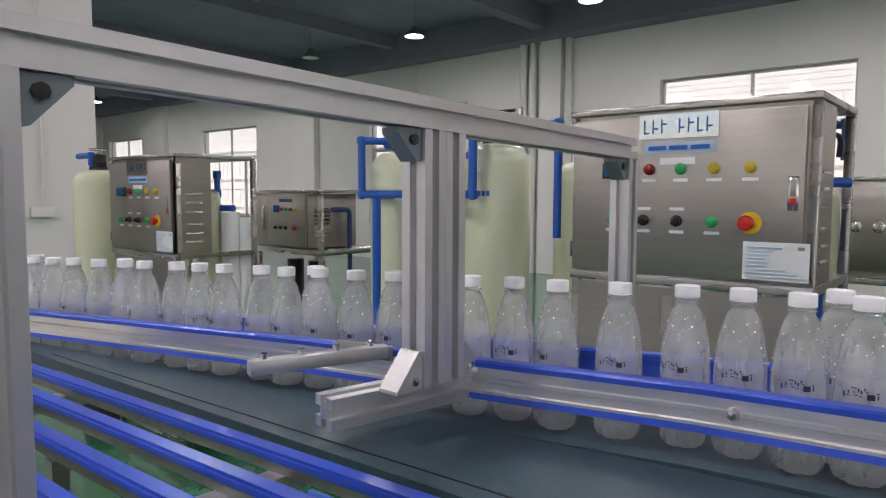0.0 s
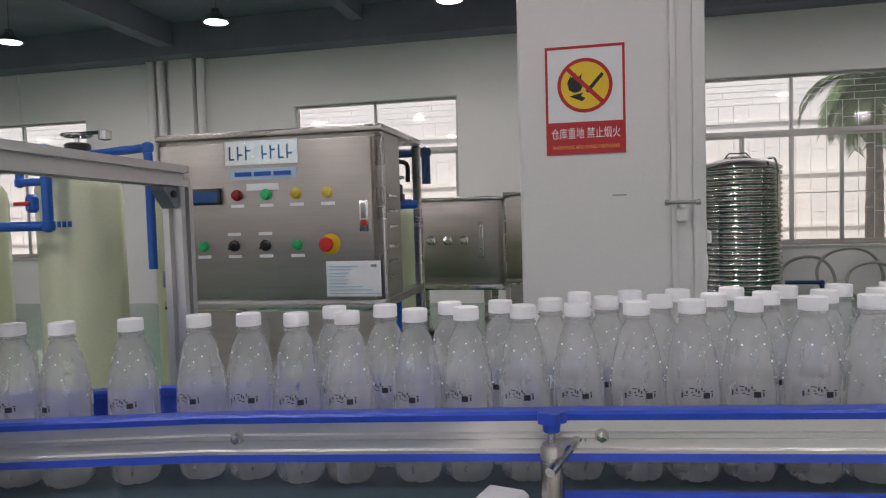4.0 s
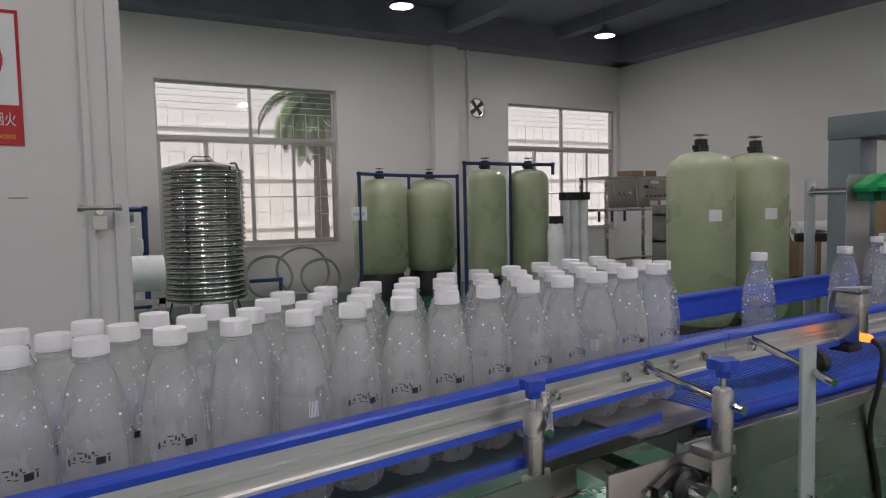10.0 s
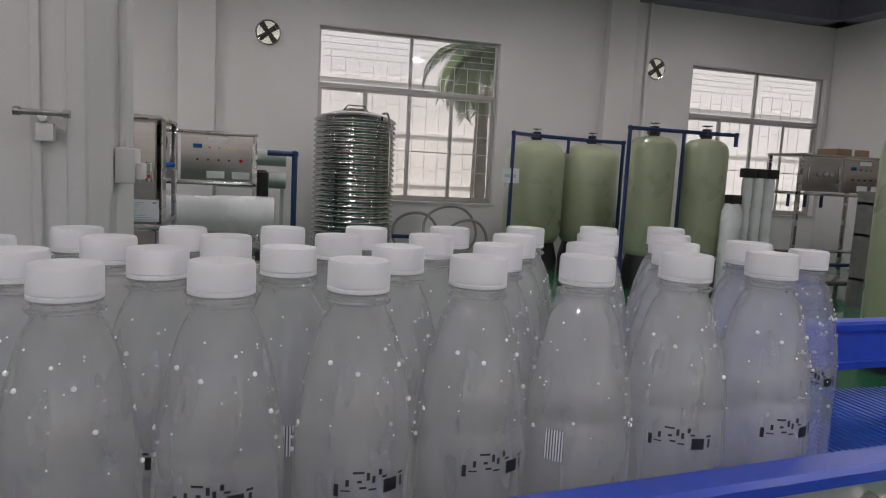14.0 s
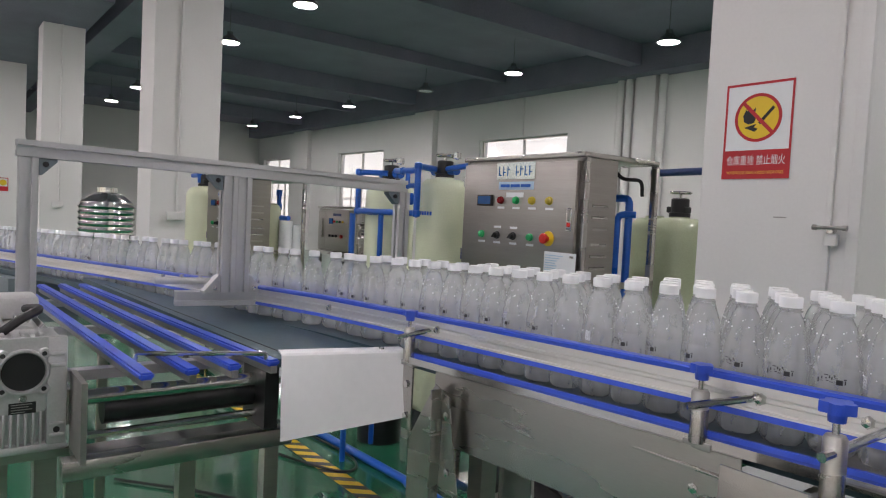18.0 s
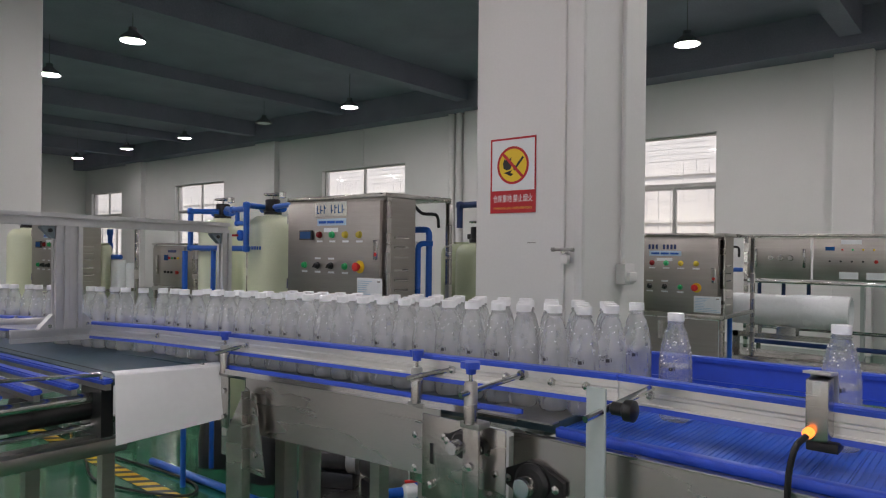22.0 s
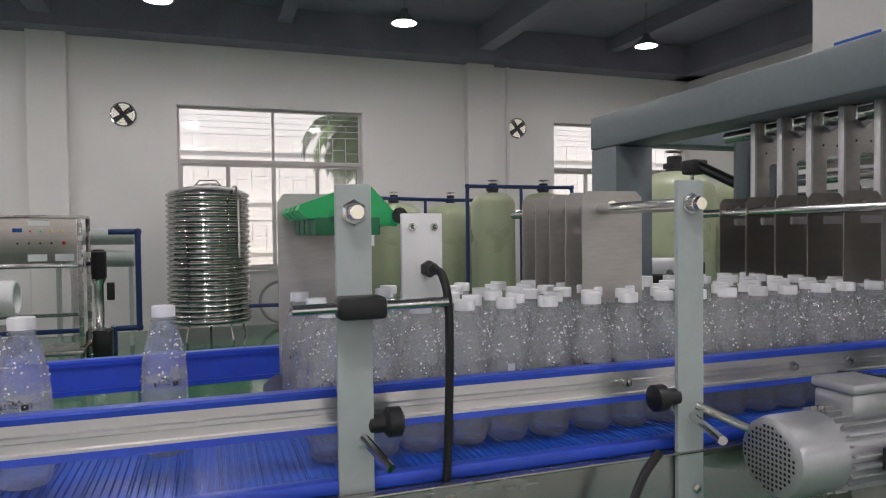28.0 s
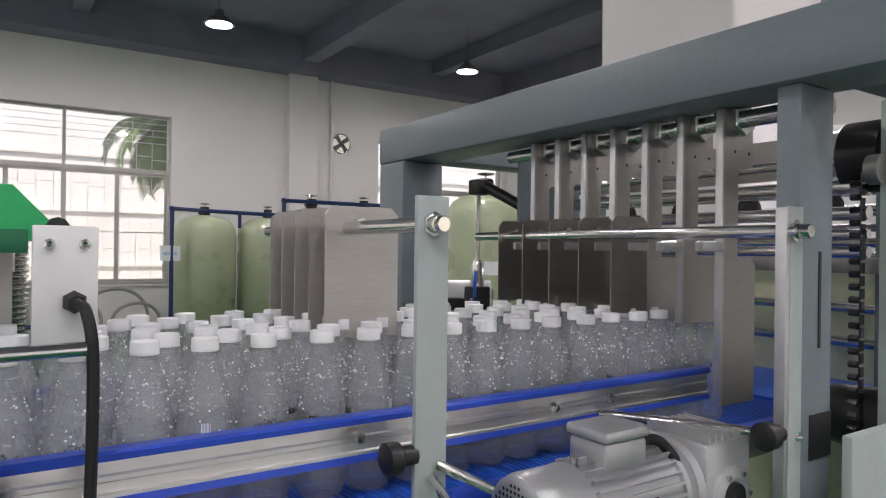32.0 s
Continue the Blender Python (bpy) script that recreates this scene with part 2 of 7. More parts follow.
def lathe(bm, prof, seg=24, at=(0, 0, 0), axis="Z"):
    """Turn a profile of (radius, height) about an axis through at."""
    rings = []
    for r, h in prof:
        ring = []
        for i in range(seg):
            a = 2 * math.pi * i / seg
            p = (r * math.cos(a), r * math.sin(a), h)
            if axis == "X":
                p = (h, p[0], p[1])
            elif axis == "Y":
                p = (p[1], h, p[0])
            ring.append(bm.verts.new(Vector(p) + Vector(at)))
        rings.append(ring)
    for a, b in zip(rings, rings[1:]):
        for i in range(seg):
            j = (i + 1) % seg
            bm.faces.new((a[i], a[j], b[j], b[i]))
    if prof[0][0] > 1e-4:
        bm.faces.new(rings[0][::-1])
    if prof[-1][0] > 1e-4:
        bm.faces.new(rings[-1])
    return bm


def LA(prof, seg=24, at=(0, 0, 0), axis="Z"):
    return lathe(bmesh.new(), prof, seg, at, axis)


def tube(bm, pts, r, seg=10):
    """A round pipe along points, with mitred bends."""
    pts = [Vector(p) for p in pts]
    rings, up = [], None
    for i, p in enumerate(pts):
        d = (pts[min(i + 1, len(pts) - 1)] - pts[max(i - 1, 0)]).normalized()
        if up is None:
            up = d.orthogonal().normalized()
        u = (up - d * up.dot(d)).normalized()
        up, w = u, d.cross(u)
        rings.append([bm.verts.new(p + r * (u * math.cos(2 * math.pi * k / seg) + w * math.sin(2 * math.pi * k / seg))) for k in range(seg)])
    for a, b in zip(rings, rings[1:]):
        for i in range(seg):
            j = (i + 1) % seg
            bm.faces.new((a[i], a[j], b[j], b[i]))
    bm.faces.new(rings[0][::-1])
    bm.faces.new(rings[-1])
    return bm


def arc(pts, rad=0.04, n=4):
    """Round off the inner corners of a polyline."""
    pts = [Vector(p) for p in pts]
    out = [pts[0]]
    for a, p, b in zip(pts, pts[1:], pts[2:]):
        u, v = (a - p), (b - p)
        k = min(rad, u.length * 0.45, v.length * 0.45)
        s, e = p + u.normalized() * k, p + v.normalized() * k
        for i in range(n + 1):
            t = i / n
            out.append(s * (1 - t) ** 2 + p * 2 * t * (1 - t) + e * t * t)
    return out + [pts[-1]]


def T(pts, r, seg=10, rad=0.0):
    return tube(bmesh.new(), arc(pts, rad) if rad else pts, r, seg)


def spline(pts, n=8):
    """A smooth line through points."""
    p = [Vector(q) for q in pts]
    p = [2 * p[0] - p[1]] + p + [2 * p[-1] - p[-2]]
    out = []
    for a, b, c, d in zip(p, p[1:], p[2:], p[3:]):
        for i in range(n):
            t = i / n
            out.append(0.5 * (2 * b + (c - a) * t + (2 * a - 5 * b + 4 * c - d) * t * t + (3 * b - a - 3 * c + d) * t ** 3))
    return out + [p[-2]]


def prism(bm, poly, axis, a, b):
    """Push a flat outline along an axis from a to b. The outline is in the other two axes, in order."""
    def at(u, v, w):
        return {"x": (w, u, v), "y": (u, w, v), "z": (u, v, w)}[axis]
    f = [bm.verts.new(at(u, v, a)) for u, v in poly]
    g = [bm.verts.new(at(u, v, b)) for u, v in poly]
    bm.faces.new(f)
    bm.faces.new(g[::-1])
    for i in range(len(poly)):
        j = (i + 1) % len(poly)
        bm.faces.new((f[j], f[i], g[i], g[j]))
    return bm


def moved(bm, m):
    bmesh.ops.transform(bm, matrix=m, verts=bm.verts)
    return bm


def joined(*bms):
    out = bmesh.new()
    for b in bms:
        me = bpy.data.meshes.new("scratch")
        b.to_mesh(me)
        out.from_mesh(me)
        bpy.data.meshes.remove(me)
        b.free()
    return out

def link(name, bm, material, smooth=35):
    bmesh.ops.recalc_face_normals(bm, faces=bm.faces)
    me = bpy.data.meshes.new(name)
    bm.to_mesh(me)
    bm.free()
    me.materials.append(material)
    if smooth:
        me.shade_smooth()
        me.set_sharp_from_angle(angle=radians(smooth))
    return new(name, me)


def part(name, bm, material, parent, label="", smooth=35):
    """One mesh under a thing or a part, in the thing's own metres."""
    ob = link(name, bm, material, smooth)
    ob.parent = parent
    if label:
        ob["label"] = label
    return ob


def thing(name, at, label, category, group="", turn=0.0):
    ob = new(name)
    ob.empty_display_size = 0.1
    ob.matrix_world = pose(*at, 0, 0, turn)
    return tagged(ob, label, category, group)


def piece(name, bm, material, label, category, group="", smooth=35):
    """A thing made of one mesh."""
    return tagged(link(name, bm, material, smooth), label, category, group)


def setting(name, bm, material, label, category, smooth=0):
    return tagged(link(name, bm, material, smooth), label, category, kind="structure")

# ---- the hall ----
WY, EX, WX, SY, CZ = 8.24, 10.40, -24.5, -9.0, 4.55
WIN = [(-24.0, -21.6), (-18.0, -15.3), (-11.05, -8.3), (-4.45, -1.78), (1.63, 4.30), (7.62, 10.32)]
# unseen south windows, added so daylight reaches the line from the front
UNSEEN_SWIN = [(-11.05, -8.3), (-6.0, -3.3), (-1.5, 1.2), (2.6, 5.3), (7.0, 9.7)]
WZ0, WZ1, WTR = 0.81, 3.19, 2.40

bm = bmesh.new()
xs = [WX] + [v for w in WIN for v in w] + [EX]
for i in range(0, len(xs), 2):
    box(bm, xs[i], xs[i + 1], WY, WY + 0.24, 0, CZ)
for a, b in WIN:
    box(bm, a, b, WY, WY + 0.24, 0, WZ0)
    box(bm, a, b, WY, WY + 0.24, WZ1, CZ)
wall_north = setting("wall_north", bm, WALL, "white painted wall with tall windows", "wall")
setting("wall_east", B(EX, EX + 0.24, SY, WY + 0.24, 0, CZ), WALL, "plain white painted end wall", "wall")
setting("wall_west", B(WX - 0.24, WX, SY, WY + 0.24, 0, CZ), WALL, "plain white painted far wall", "wall")
# closing wall out of view; its window openings are added for light
bm = bmesh.new()
xs = [WX] + [v for w in UNSEEN_SWIN for v in w] + [EX]
for i in range(0, len(xs), 2):
    box(bm, xs[i], xs[i + 1], SY - 0.24, SY, 0, CZ)
for a, b in UNSEEN_SWIN:
    box(bm, a, b, SY - 0.24, SY, 0, WZ0)
    box(bm, a, b, SY - 0.24, SY, WZ1, CZ)
setting("wall_south_added_windows", bm, WALL, "white painted wall with tall windows", "wall")
setting("floor", joined(B(WX, EX, -2.6, WY, -0.1, 0), B(-3.4, EX, -3.7, -2.6, -0.1, 0)), FLOOR, "glossy green epoxy floor", "floor")
setting("floor_2", joined(B(WX, -3.4, SY, -2.6, -0.1, 0), B(-3.4, EX, SY, -3.7, -0.1, 0)), FLOOR2, "pale polished floor", "floor")
bm = B(WX - 0.24, EX + 0.24, SY - 0.24, WY + 0.24, CZ, CZ + 0.2)
for x in (-19.9, -13.3, -6.4, 0.05, 6.2):
    box(bm, x - 0.13, x + 0.13, SY, WY, CZ - 0.36, CZ)
box(bm, EX - 0.4, EX, SY, WY, CZ - 0.50, CZ - 0.003)
for y in (8.02, 0.28, -6.0):
    box(bm, WX, EX, y - 0.22, y + 0.22, CZ - 0.50, CZ - 0.001)
for x in (-16.6, -9.9, -3.2, 3.1, 8.5):
    box(bm, x - 0.1, x + 0.1, SY, WY, CZ - 0.22, CZ)
box(bm, WX, -8.6, -2.0, -0.2, CZ - 0.62, CZ - 0.002)
setting("ceiling", bm, CEIL, "dark painted concrete ceiling with beams", "ceiling")
for i, (a, b) in enumerate(((-21.0, -19.9), (-13.6, -12.75), (-6.57, -6.14), (-0.19, 0.28), (5.99, 6.46))):
    setting("pilaster_%d" % (i + 1), B(a, b, WY - 0.16, WY, 0, CZ - 0.50, 0.01), WALL, "white painted wall pilaster", "pilaster")

# columns
def column(i, x, y, w=0.52, d=0.56):
    return setting("column_%d" % i, B(x, x + w, y, y + d, 0, CZ - (0.615 if -20 < x < -10 else 0.36), 0.008), WALL, "square white painted concrete column", "column")

COLS = [(-0.08, 0.0), (-6.27, -0.40), (-10.95, -0.80), (-15.0, -1.16), (-19.3, -1.50), (4.15, -0.68)]
for i, (x, y) in enumerate(COLS):
    column(i + 1, x, y, d=0.66 if i == 1 else 0.56)


def window(i, a, b, south=False):
    """Steel window: two top lights over four sliding lower lights."""
    w = tagged(new("window_%d" % i), "tall steel-framed window with frosted daylight", "window", kind="structure")
    w.location = (b, SY - 0.10, WZ0) if south else (a, WY + 0.10, WZ0)
    w.rotation_euler.z = math.pi if south else 0.0
    W, H, tr = b - a, WZ1 - WZ0, WTR - WZ0
    f = 0.035
    bm = bmesh.new()
    box(bm, 0, f, 0, 0.06, 0, H)
    box(bm, W - f, W, 0, 0.06, 0, H)
    box(bm, f, W - f, 0, 0.06, 0, f)
    box(bm, f, W - f, 0, 0.06, H - f, H)
    box(bm, f, W - f, 0, 0.06, tr - 0.03, tr + 0.03)
    box(bm, W / 2 - 0.02, W / 2 + 0.02, 0.002, 0.058, tr + 0.03, H - f)
    part("window_frame", bm, WFRAME, w)
    for k in range(4):
        x0, x1 = f + (W - 2 * f) * k / 4, f + (W - 2 * f) * (k + 1) / 4
        bm = bmesh.new()
        y = 0.012 if k in (1, 2) else 0.032
        for u0, u1, v0, v1 in ((x0, x0 + 0.03, f, tr - 0.03), (x1 - 0.03, x1, f, tr - 0.03), (x0 + 0.03, x1 - 0.03, f, f + 0.04), (x0 + 0.03, x1 - 0.03, tr - 0.07, tr - 0.03)):
            box(bm, u0, u1, y, y + 0.018, v0, v1)
        box(bm, x0 + 0.03, x1 - 0.03, y + 0.004, y + 0.014, 0.72, 0.735)
        s = part("sash", bm, WFRAME, w)
        p = part("pane", B(x0 + 0.03, x1 - 0.03, y + 0.006, y + 0.010, f + 0.04, tr - 0.07), PANE, s, smooth=0)
        p.visible_shadow = False
    for x0, x1 in ((f, W / 2 - 0.02), (W / 2 + 0.02, W - f)):
        p = part("pane", B(x0, x1, 0.03, 0.034, tr + 0.03, H - f), PANE, w, smooth=0)
        p.visible_shadow = False
    part("window_sill", B(-0.03, W + 0.03, -0.13, 0.0, -0.03, 0.0, 0.006), SILL, w)
    # burglar grille outside: close uprights with staggered ties under a band of long courses
    bm = bmesh.new()
    n, y = 13, 0.20
    for k in range(1, n):
        x = W * k / n
        rod(bm, (x, y, 0.0), (x, y, 2.02), 0.004, 6)
        for z in (0.45, 1.0, 1.35, 1.78):
            zz = z + (0.05 if k % 2 else 0)
            rod(bm, (x, y, zz), (x + W / n, y, zz), 0.0035, 6)
    for k, z in enumerate((2.02, 2.12, 2.21, 2.30)):
        rod(bm, (0, y, z), (W, y, z), 0.004, 6)
        for j in range(4):
            x = W * (j + 0.3 + 0.4 * (k % 2)) / 4
            if k < 3:
                rod(bm, (x, y, z), (x, y, z + 0.09), 0.004, 6)
    part("window_bars", bm, WHITEP, w, "thin white burglar grille")
    return w

for i, (a, b) in enumerate(WIN):
    window(i + 1, a, b)
# south set is invented, copied from the north windows as a light source
for i, (a, b) in enumerate(UNSEEN_SWIN):
    window(i + 11, a, b, True)

# outside: pale facade across a lane, and ground
FAC = mat("sunlit_facade", (0.76, 0.73, 0.66), 0.7, var=0.03, scale=0.6)
GRND = mat("lane_concrete", (0.42, 0.40, 0.37), 0.8, var=0.06, scale=0.8)
fac = tagged(new("facade"), "pale sunlit building across the lane", "building", kind="structure")
part("facade_wall", B(-60, 45, 14.0, 14.3, -0.2, 9), FAC, fac, smooth=0)
for k in range(7):
    part("ledge", B(-60, 45, 13.95, 14.0, 0.9 + 1.15 * k, 0.97 + 1.15 * k), FAC, fac, smooth=0)
setting("ground", B(-80, 60, WY + 0.24, 60, -0.3, -0.15), GRND, "pale concrete ground outdoors", "ground")

PALM = mat("palm_leaf", (0.15, 0.23, 0.085), 0.45, var=0.2, scale=6)
TRUNK = mat("palm_trunk", (0.30, 0.26, 0.21), 0.85, var=0.15, scale=9, bump=0.5, bscale=30)

def palm_tree(x, y, h, seed, n=13, size=1.0):
    """Palm: tapered ringed trunk and arching fronds with two rows of leaflets."""
    rg = random.Random(seed)
    t = thing("palm_tree", (x, y, -0.15), "palm tree with arching green fronds outside the window", "tree")
    prof = [(0.17, 0.0)]
    for k in range(1, 22):
        z = h * k / 22
        prof += [(0.15 - 0.06 * k / 22 + (0.010 if k % 2 else 0), z)]
    part("trunk", LA(prof + [(0, h)], 14), TRUNK, t, "ringed grey palm trunk")
    for f in range(n):
        az, up, ln = 2 * math.pi * f / n + rg.uniform(-0.2, 0.2), rg.uniform(-0.5, 0.9), rg.uniform(1.5, 2.3) * size
        p, a, pts = Vector((0, 0, h)), up, []
        for i in range(15):
            pts.append(p.copy())
            p = p + Vector((math.cos(az) * math.cos(a), math.sin(az) * math.cos(a), math.sin(a))) * (ln / 14)
            a -= 0.135
        bm = tube(bmesh.new(), pts, 0.009, 5)
        side = Vector((-math.sin(az), math.cos(az), 0))
        for i in range(2, 43):
            u = i / 3.0
            j = min(13, int(u))
            q = pts[j].lerp(pts[j + 1], u - j)
            fw = (pts[j + 1] - pts[j]).normalized()
            ll = 0.42 * size * math.sin(min(1.0, 0.25 + u / 14) * 2.6) + 0.06
            for sg in (-1, 1):
                d = (side * sg + fw * 0.75 + Vector((0, 0, rg.uniform(-0.45, -0.1)))).normalized()
                tip = q + d * ll + Vector((0, 0, -0.10 * ll))
                w = fw * 0.017
                m = q.lerp(tip, 0.5) + Vector((0, 0, 0.02))
                vs = [bm.verts.new(v) for v in (q - w * 0.5, q + w * 0.5, m + w, tip, m - w)]
                bm.faces.new(vs)
        part("frond", bm, PALM, t, smooth=0)
    return t

palm_tree(4.70, 10.15, 3.55, 3, 30, 0.72)
palm_tree(7.4, 11.9, 4.3, 8, 13)

# ceiling lamps
SHADE = mat("lamp_shade_grey", (0.16, 0.17, 0.18), 0.4, 0.3, var=0.05)
def ceiling_lamp(x, y, on=True):
    t = thing("ceiling_lamp", (x, y, 3.93), "grey bell-shaped pendant lamp, %s" % ("lit" if on else "switched off"), "lamp", "ceiling lamps")
    part("shade", LA([(0.175, 0.0), (0.178, 0.006), (0.14, 0.05), (0.075, 0.10), (0.05, 0.13), (0.05, 0.17), (0.0, 0.175)], 24), SHADE, t)
    part("bulb", LA([(0.0, -0.012), (0.10, -0.008), (0.165, 0.004), (0.16, 0.012), (0, 0.02)], 24), LAMPON if on else WHITEP, t, "glowing white diffuser" if on else "dark diffuser")
    part("stem", R((0, 0, 0.17), (0, 0, CZ - 3.93), 0.005, 8), SHADE, t)
    return t

lamp = ceiling_lamp(-1.43, 6.05)
for x in (-19.7, -16.5, -13.5, -7.65, -4.5, 1.54, 4.36, 7.9):
    copy_thing(lamp, pose(x, 6.05, 3.93))
ceiling_lamp(-10.3, 6.05, False)
for x in (-18.2, -15.4, -12.4, -9.5, -6.8, -4.05, -1.2, 1.7, 4.6, 7.9):
    copy_thing(lamp, pose(x, 1.65, 3.93))
for x in (-15.4, -12.4, -9.5, -6.8, -4.05, -1.2, 1.7, 4.6, 7.9):
    copy_thing(lamp, pose(x, -2.8, 3.93))
    copy_thing(lamp, pose(x, -6.8, 3.93))

# ---- conveyor line ----
def zr(x):
    """Height of the guide rail's top along the line."""
    return 1.152 if x > 1.1 else 1.152 + (x - 1.1) * 0.020

RAIL = [(-9.0, -3.3), (-4.2, -2.20), (-2.4, -1.74), (-1.67, -1.565), (-0.95, -1.40), (-0.34, -1.29), (0.07, -1.255), (0.72, -1.215), (1.16, -1.19)]
RAILB = [(1.162, -1.19), (3.29, -1.19)]
BACK = [(-9.0, -3.16), (-4.2, -2.07), (-2.4, -1.62), (-1.67, -1.45), (-0.95, -1.28), (-0.34, -1.15), (0.10, -1.06), (0.5, -0.98), (1.12, -0.90)]
BACKB = [(1.122, -0.90), (2.10, -0.84), (3.6, -0.80)]

def on_line(line, x):
    for (x0, y0), (x1, y1) in zip(line, line[1:]):
        if x <= x1:
            return y0 + (y1 - y0) * (x - x0) / (x1 - x0)
    return line[-1][1]

def ribbon(bm, line, sect):
    """A bar of constant section (offset across, height from the rail's top) along a line of the plan."""
    prev = None
    for x, y in line:
        ring = [bm.verts.new((x, y + o, zr(x) + h)) for o, h in sect]
        if prev:
            for i in range(len(ring)):
                j = (i + 1) % len(ring)
                bm.faces.new((prev[i], prev[j], ring[j], ring[i]))
        else:
            bm.faces.new(ring)
        prev = ring
    bm.faces.new(prev[::-1])
    return bm

def guide_rail(line, s, label, profile=ALUR, bolts=()):
    t = thing("guide_rail", (line[0][0], line[0][1], zr(line[0][0]) - 0.058), label, "guide rail")
    inv = t.matrix_world.inverted()
    def go(name, sect, m, lab=""):
        part(name, moved(ribbon(bmesh.new(), line, sect), inv), m, t, lab)
    go("rail_profile", [(0, -0.008), (s * 0.016, -0.008), (s * 0.016, -0.013), (s * 0.011, -0.014), (s * 0.011, -0.024), (s * 0.014, -0.026), (s * 0.014, -0.031), (s * 0.011, -0.033), (s * 0.011, -0.043), (s * 0.016, -0.044), (s * 0.016, -0.049), (0, -0.049)], profile)
    go("top_strip", [(s * -0.005, -0.010), (s * -0.006, -0.003), (s * -0.002, 0.0), (s * 0.016, 0.0), (s * 0.019, -0.003), (s * 0.018, -0.010)][::1], BLUE, "blue plastic wear strip")
    go("bottom_strip", [(s * -0.005, -0.056), (s * -0.006, -0.048), (s * 0.017, -0.0475), (s * 0.018, -0.056)], BLUE, "blue plastic wear strip")
    for x in bolts:
        y = on_line(line, x) + s * 0.011
        part("bolt", moved(LA([(0.0085, 0.0), (0.0085, s * 0.004), (0.006, s * 0.009), (0, s * 0.010)], 6, (x, y, zr(x) - 0.0285), "Y"), inv), CHROME, t)
    return t

guide_rail(RAIL, -1, "long aluminium guide rail with blue plastic strips", bolts=(-0.30, 0.12, 0.80, 0.93, 1.03, 1.10))
guide_rail(RAILB, -1, "straight aluminium guide rail with blue plastic strips", bolts=(1.22, 1.72, 2.60, 2.92, 3.04))
guide_rail(BACK, 1, "aluminium guide rail with blue strips behind the bottles", BLUE)
guide_rail(BACKB, 1, "solid blue guide rail behind the single bottles", BLUE)

# ---- bottles ----
BARC = mat("barcode_print", (0.78, 0.80, 0.82), 0.45, var=0.02)
_w = BARC.node_tree.nodes.new("ShaderNodeTexWave")
_w.bands_direction, _w.inputs["Scale"].default_value, _w.inputs["Distortion"].default_value = "Y", 2.2, 0.0
_r = BARC.node_tree.nodes.new("ShaderNodeValToRGB")
_r.color_ramp.interpolation = "CONSTANT"
_r.color_ramp.elements[0].color, _r.color_ramp.elements[1].color, _r.color_ramp.elements[1].position = (0.12, 0.12, 0.12, 1), (0.75, 0.77, 0.8, 1), 0.42
BARC.node_tree.links.new(_w.outputs[0], _r.inputs[0])
BARC.node_tree.links.new(_r.outputs[0], BARC.node_tree.nodes["Principled BSDF"].inputs["Base Color"])
def curved(a0, a1, z0, z1, r, holes=()):
    """A small printed patch round a bottle of radius r."""
    bm = bmesh.new()
    n = max(2, int((a1 - a0) / 12) + 1)
    for i in range(n):
        u, v = radians(a0 + (a1 - a0) * i / n), radians(a0 + (a1 - a0) * (i + 1) / n)
        bm.faces.new([bm.verts.new((r * math.cos(a), r * math.sin(a), z)) for a, z in ((u, z0), (v, z0), (v, z1), (u, z1))])
    return bm

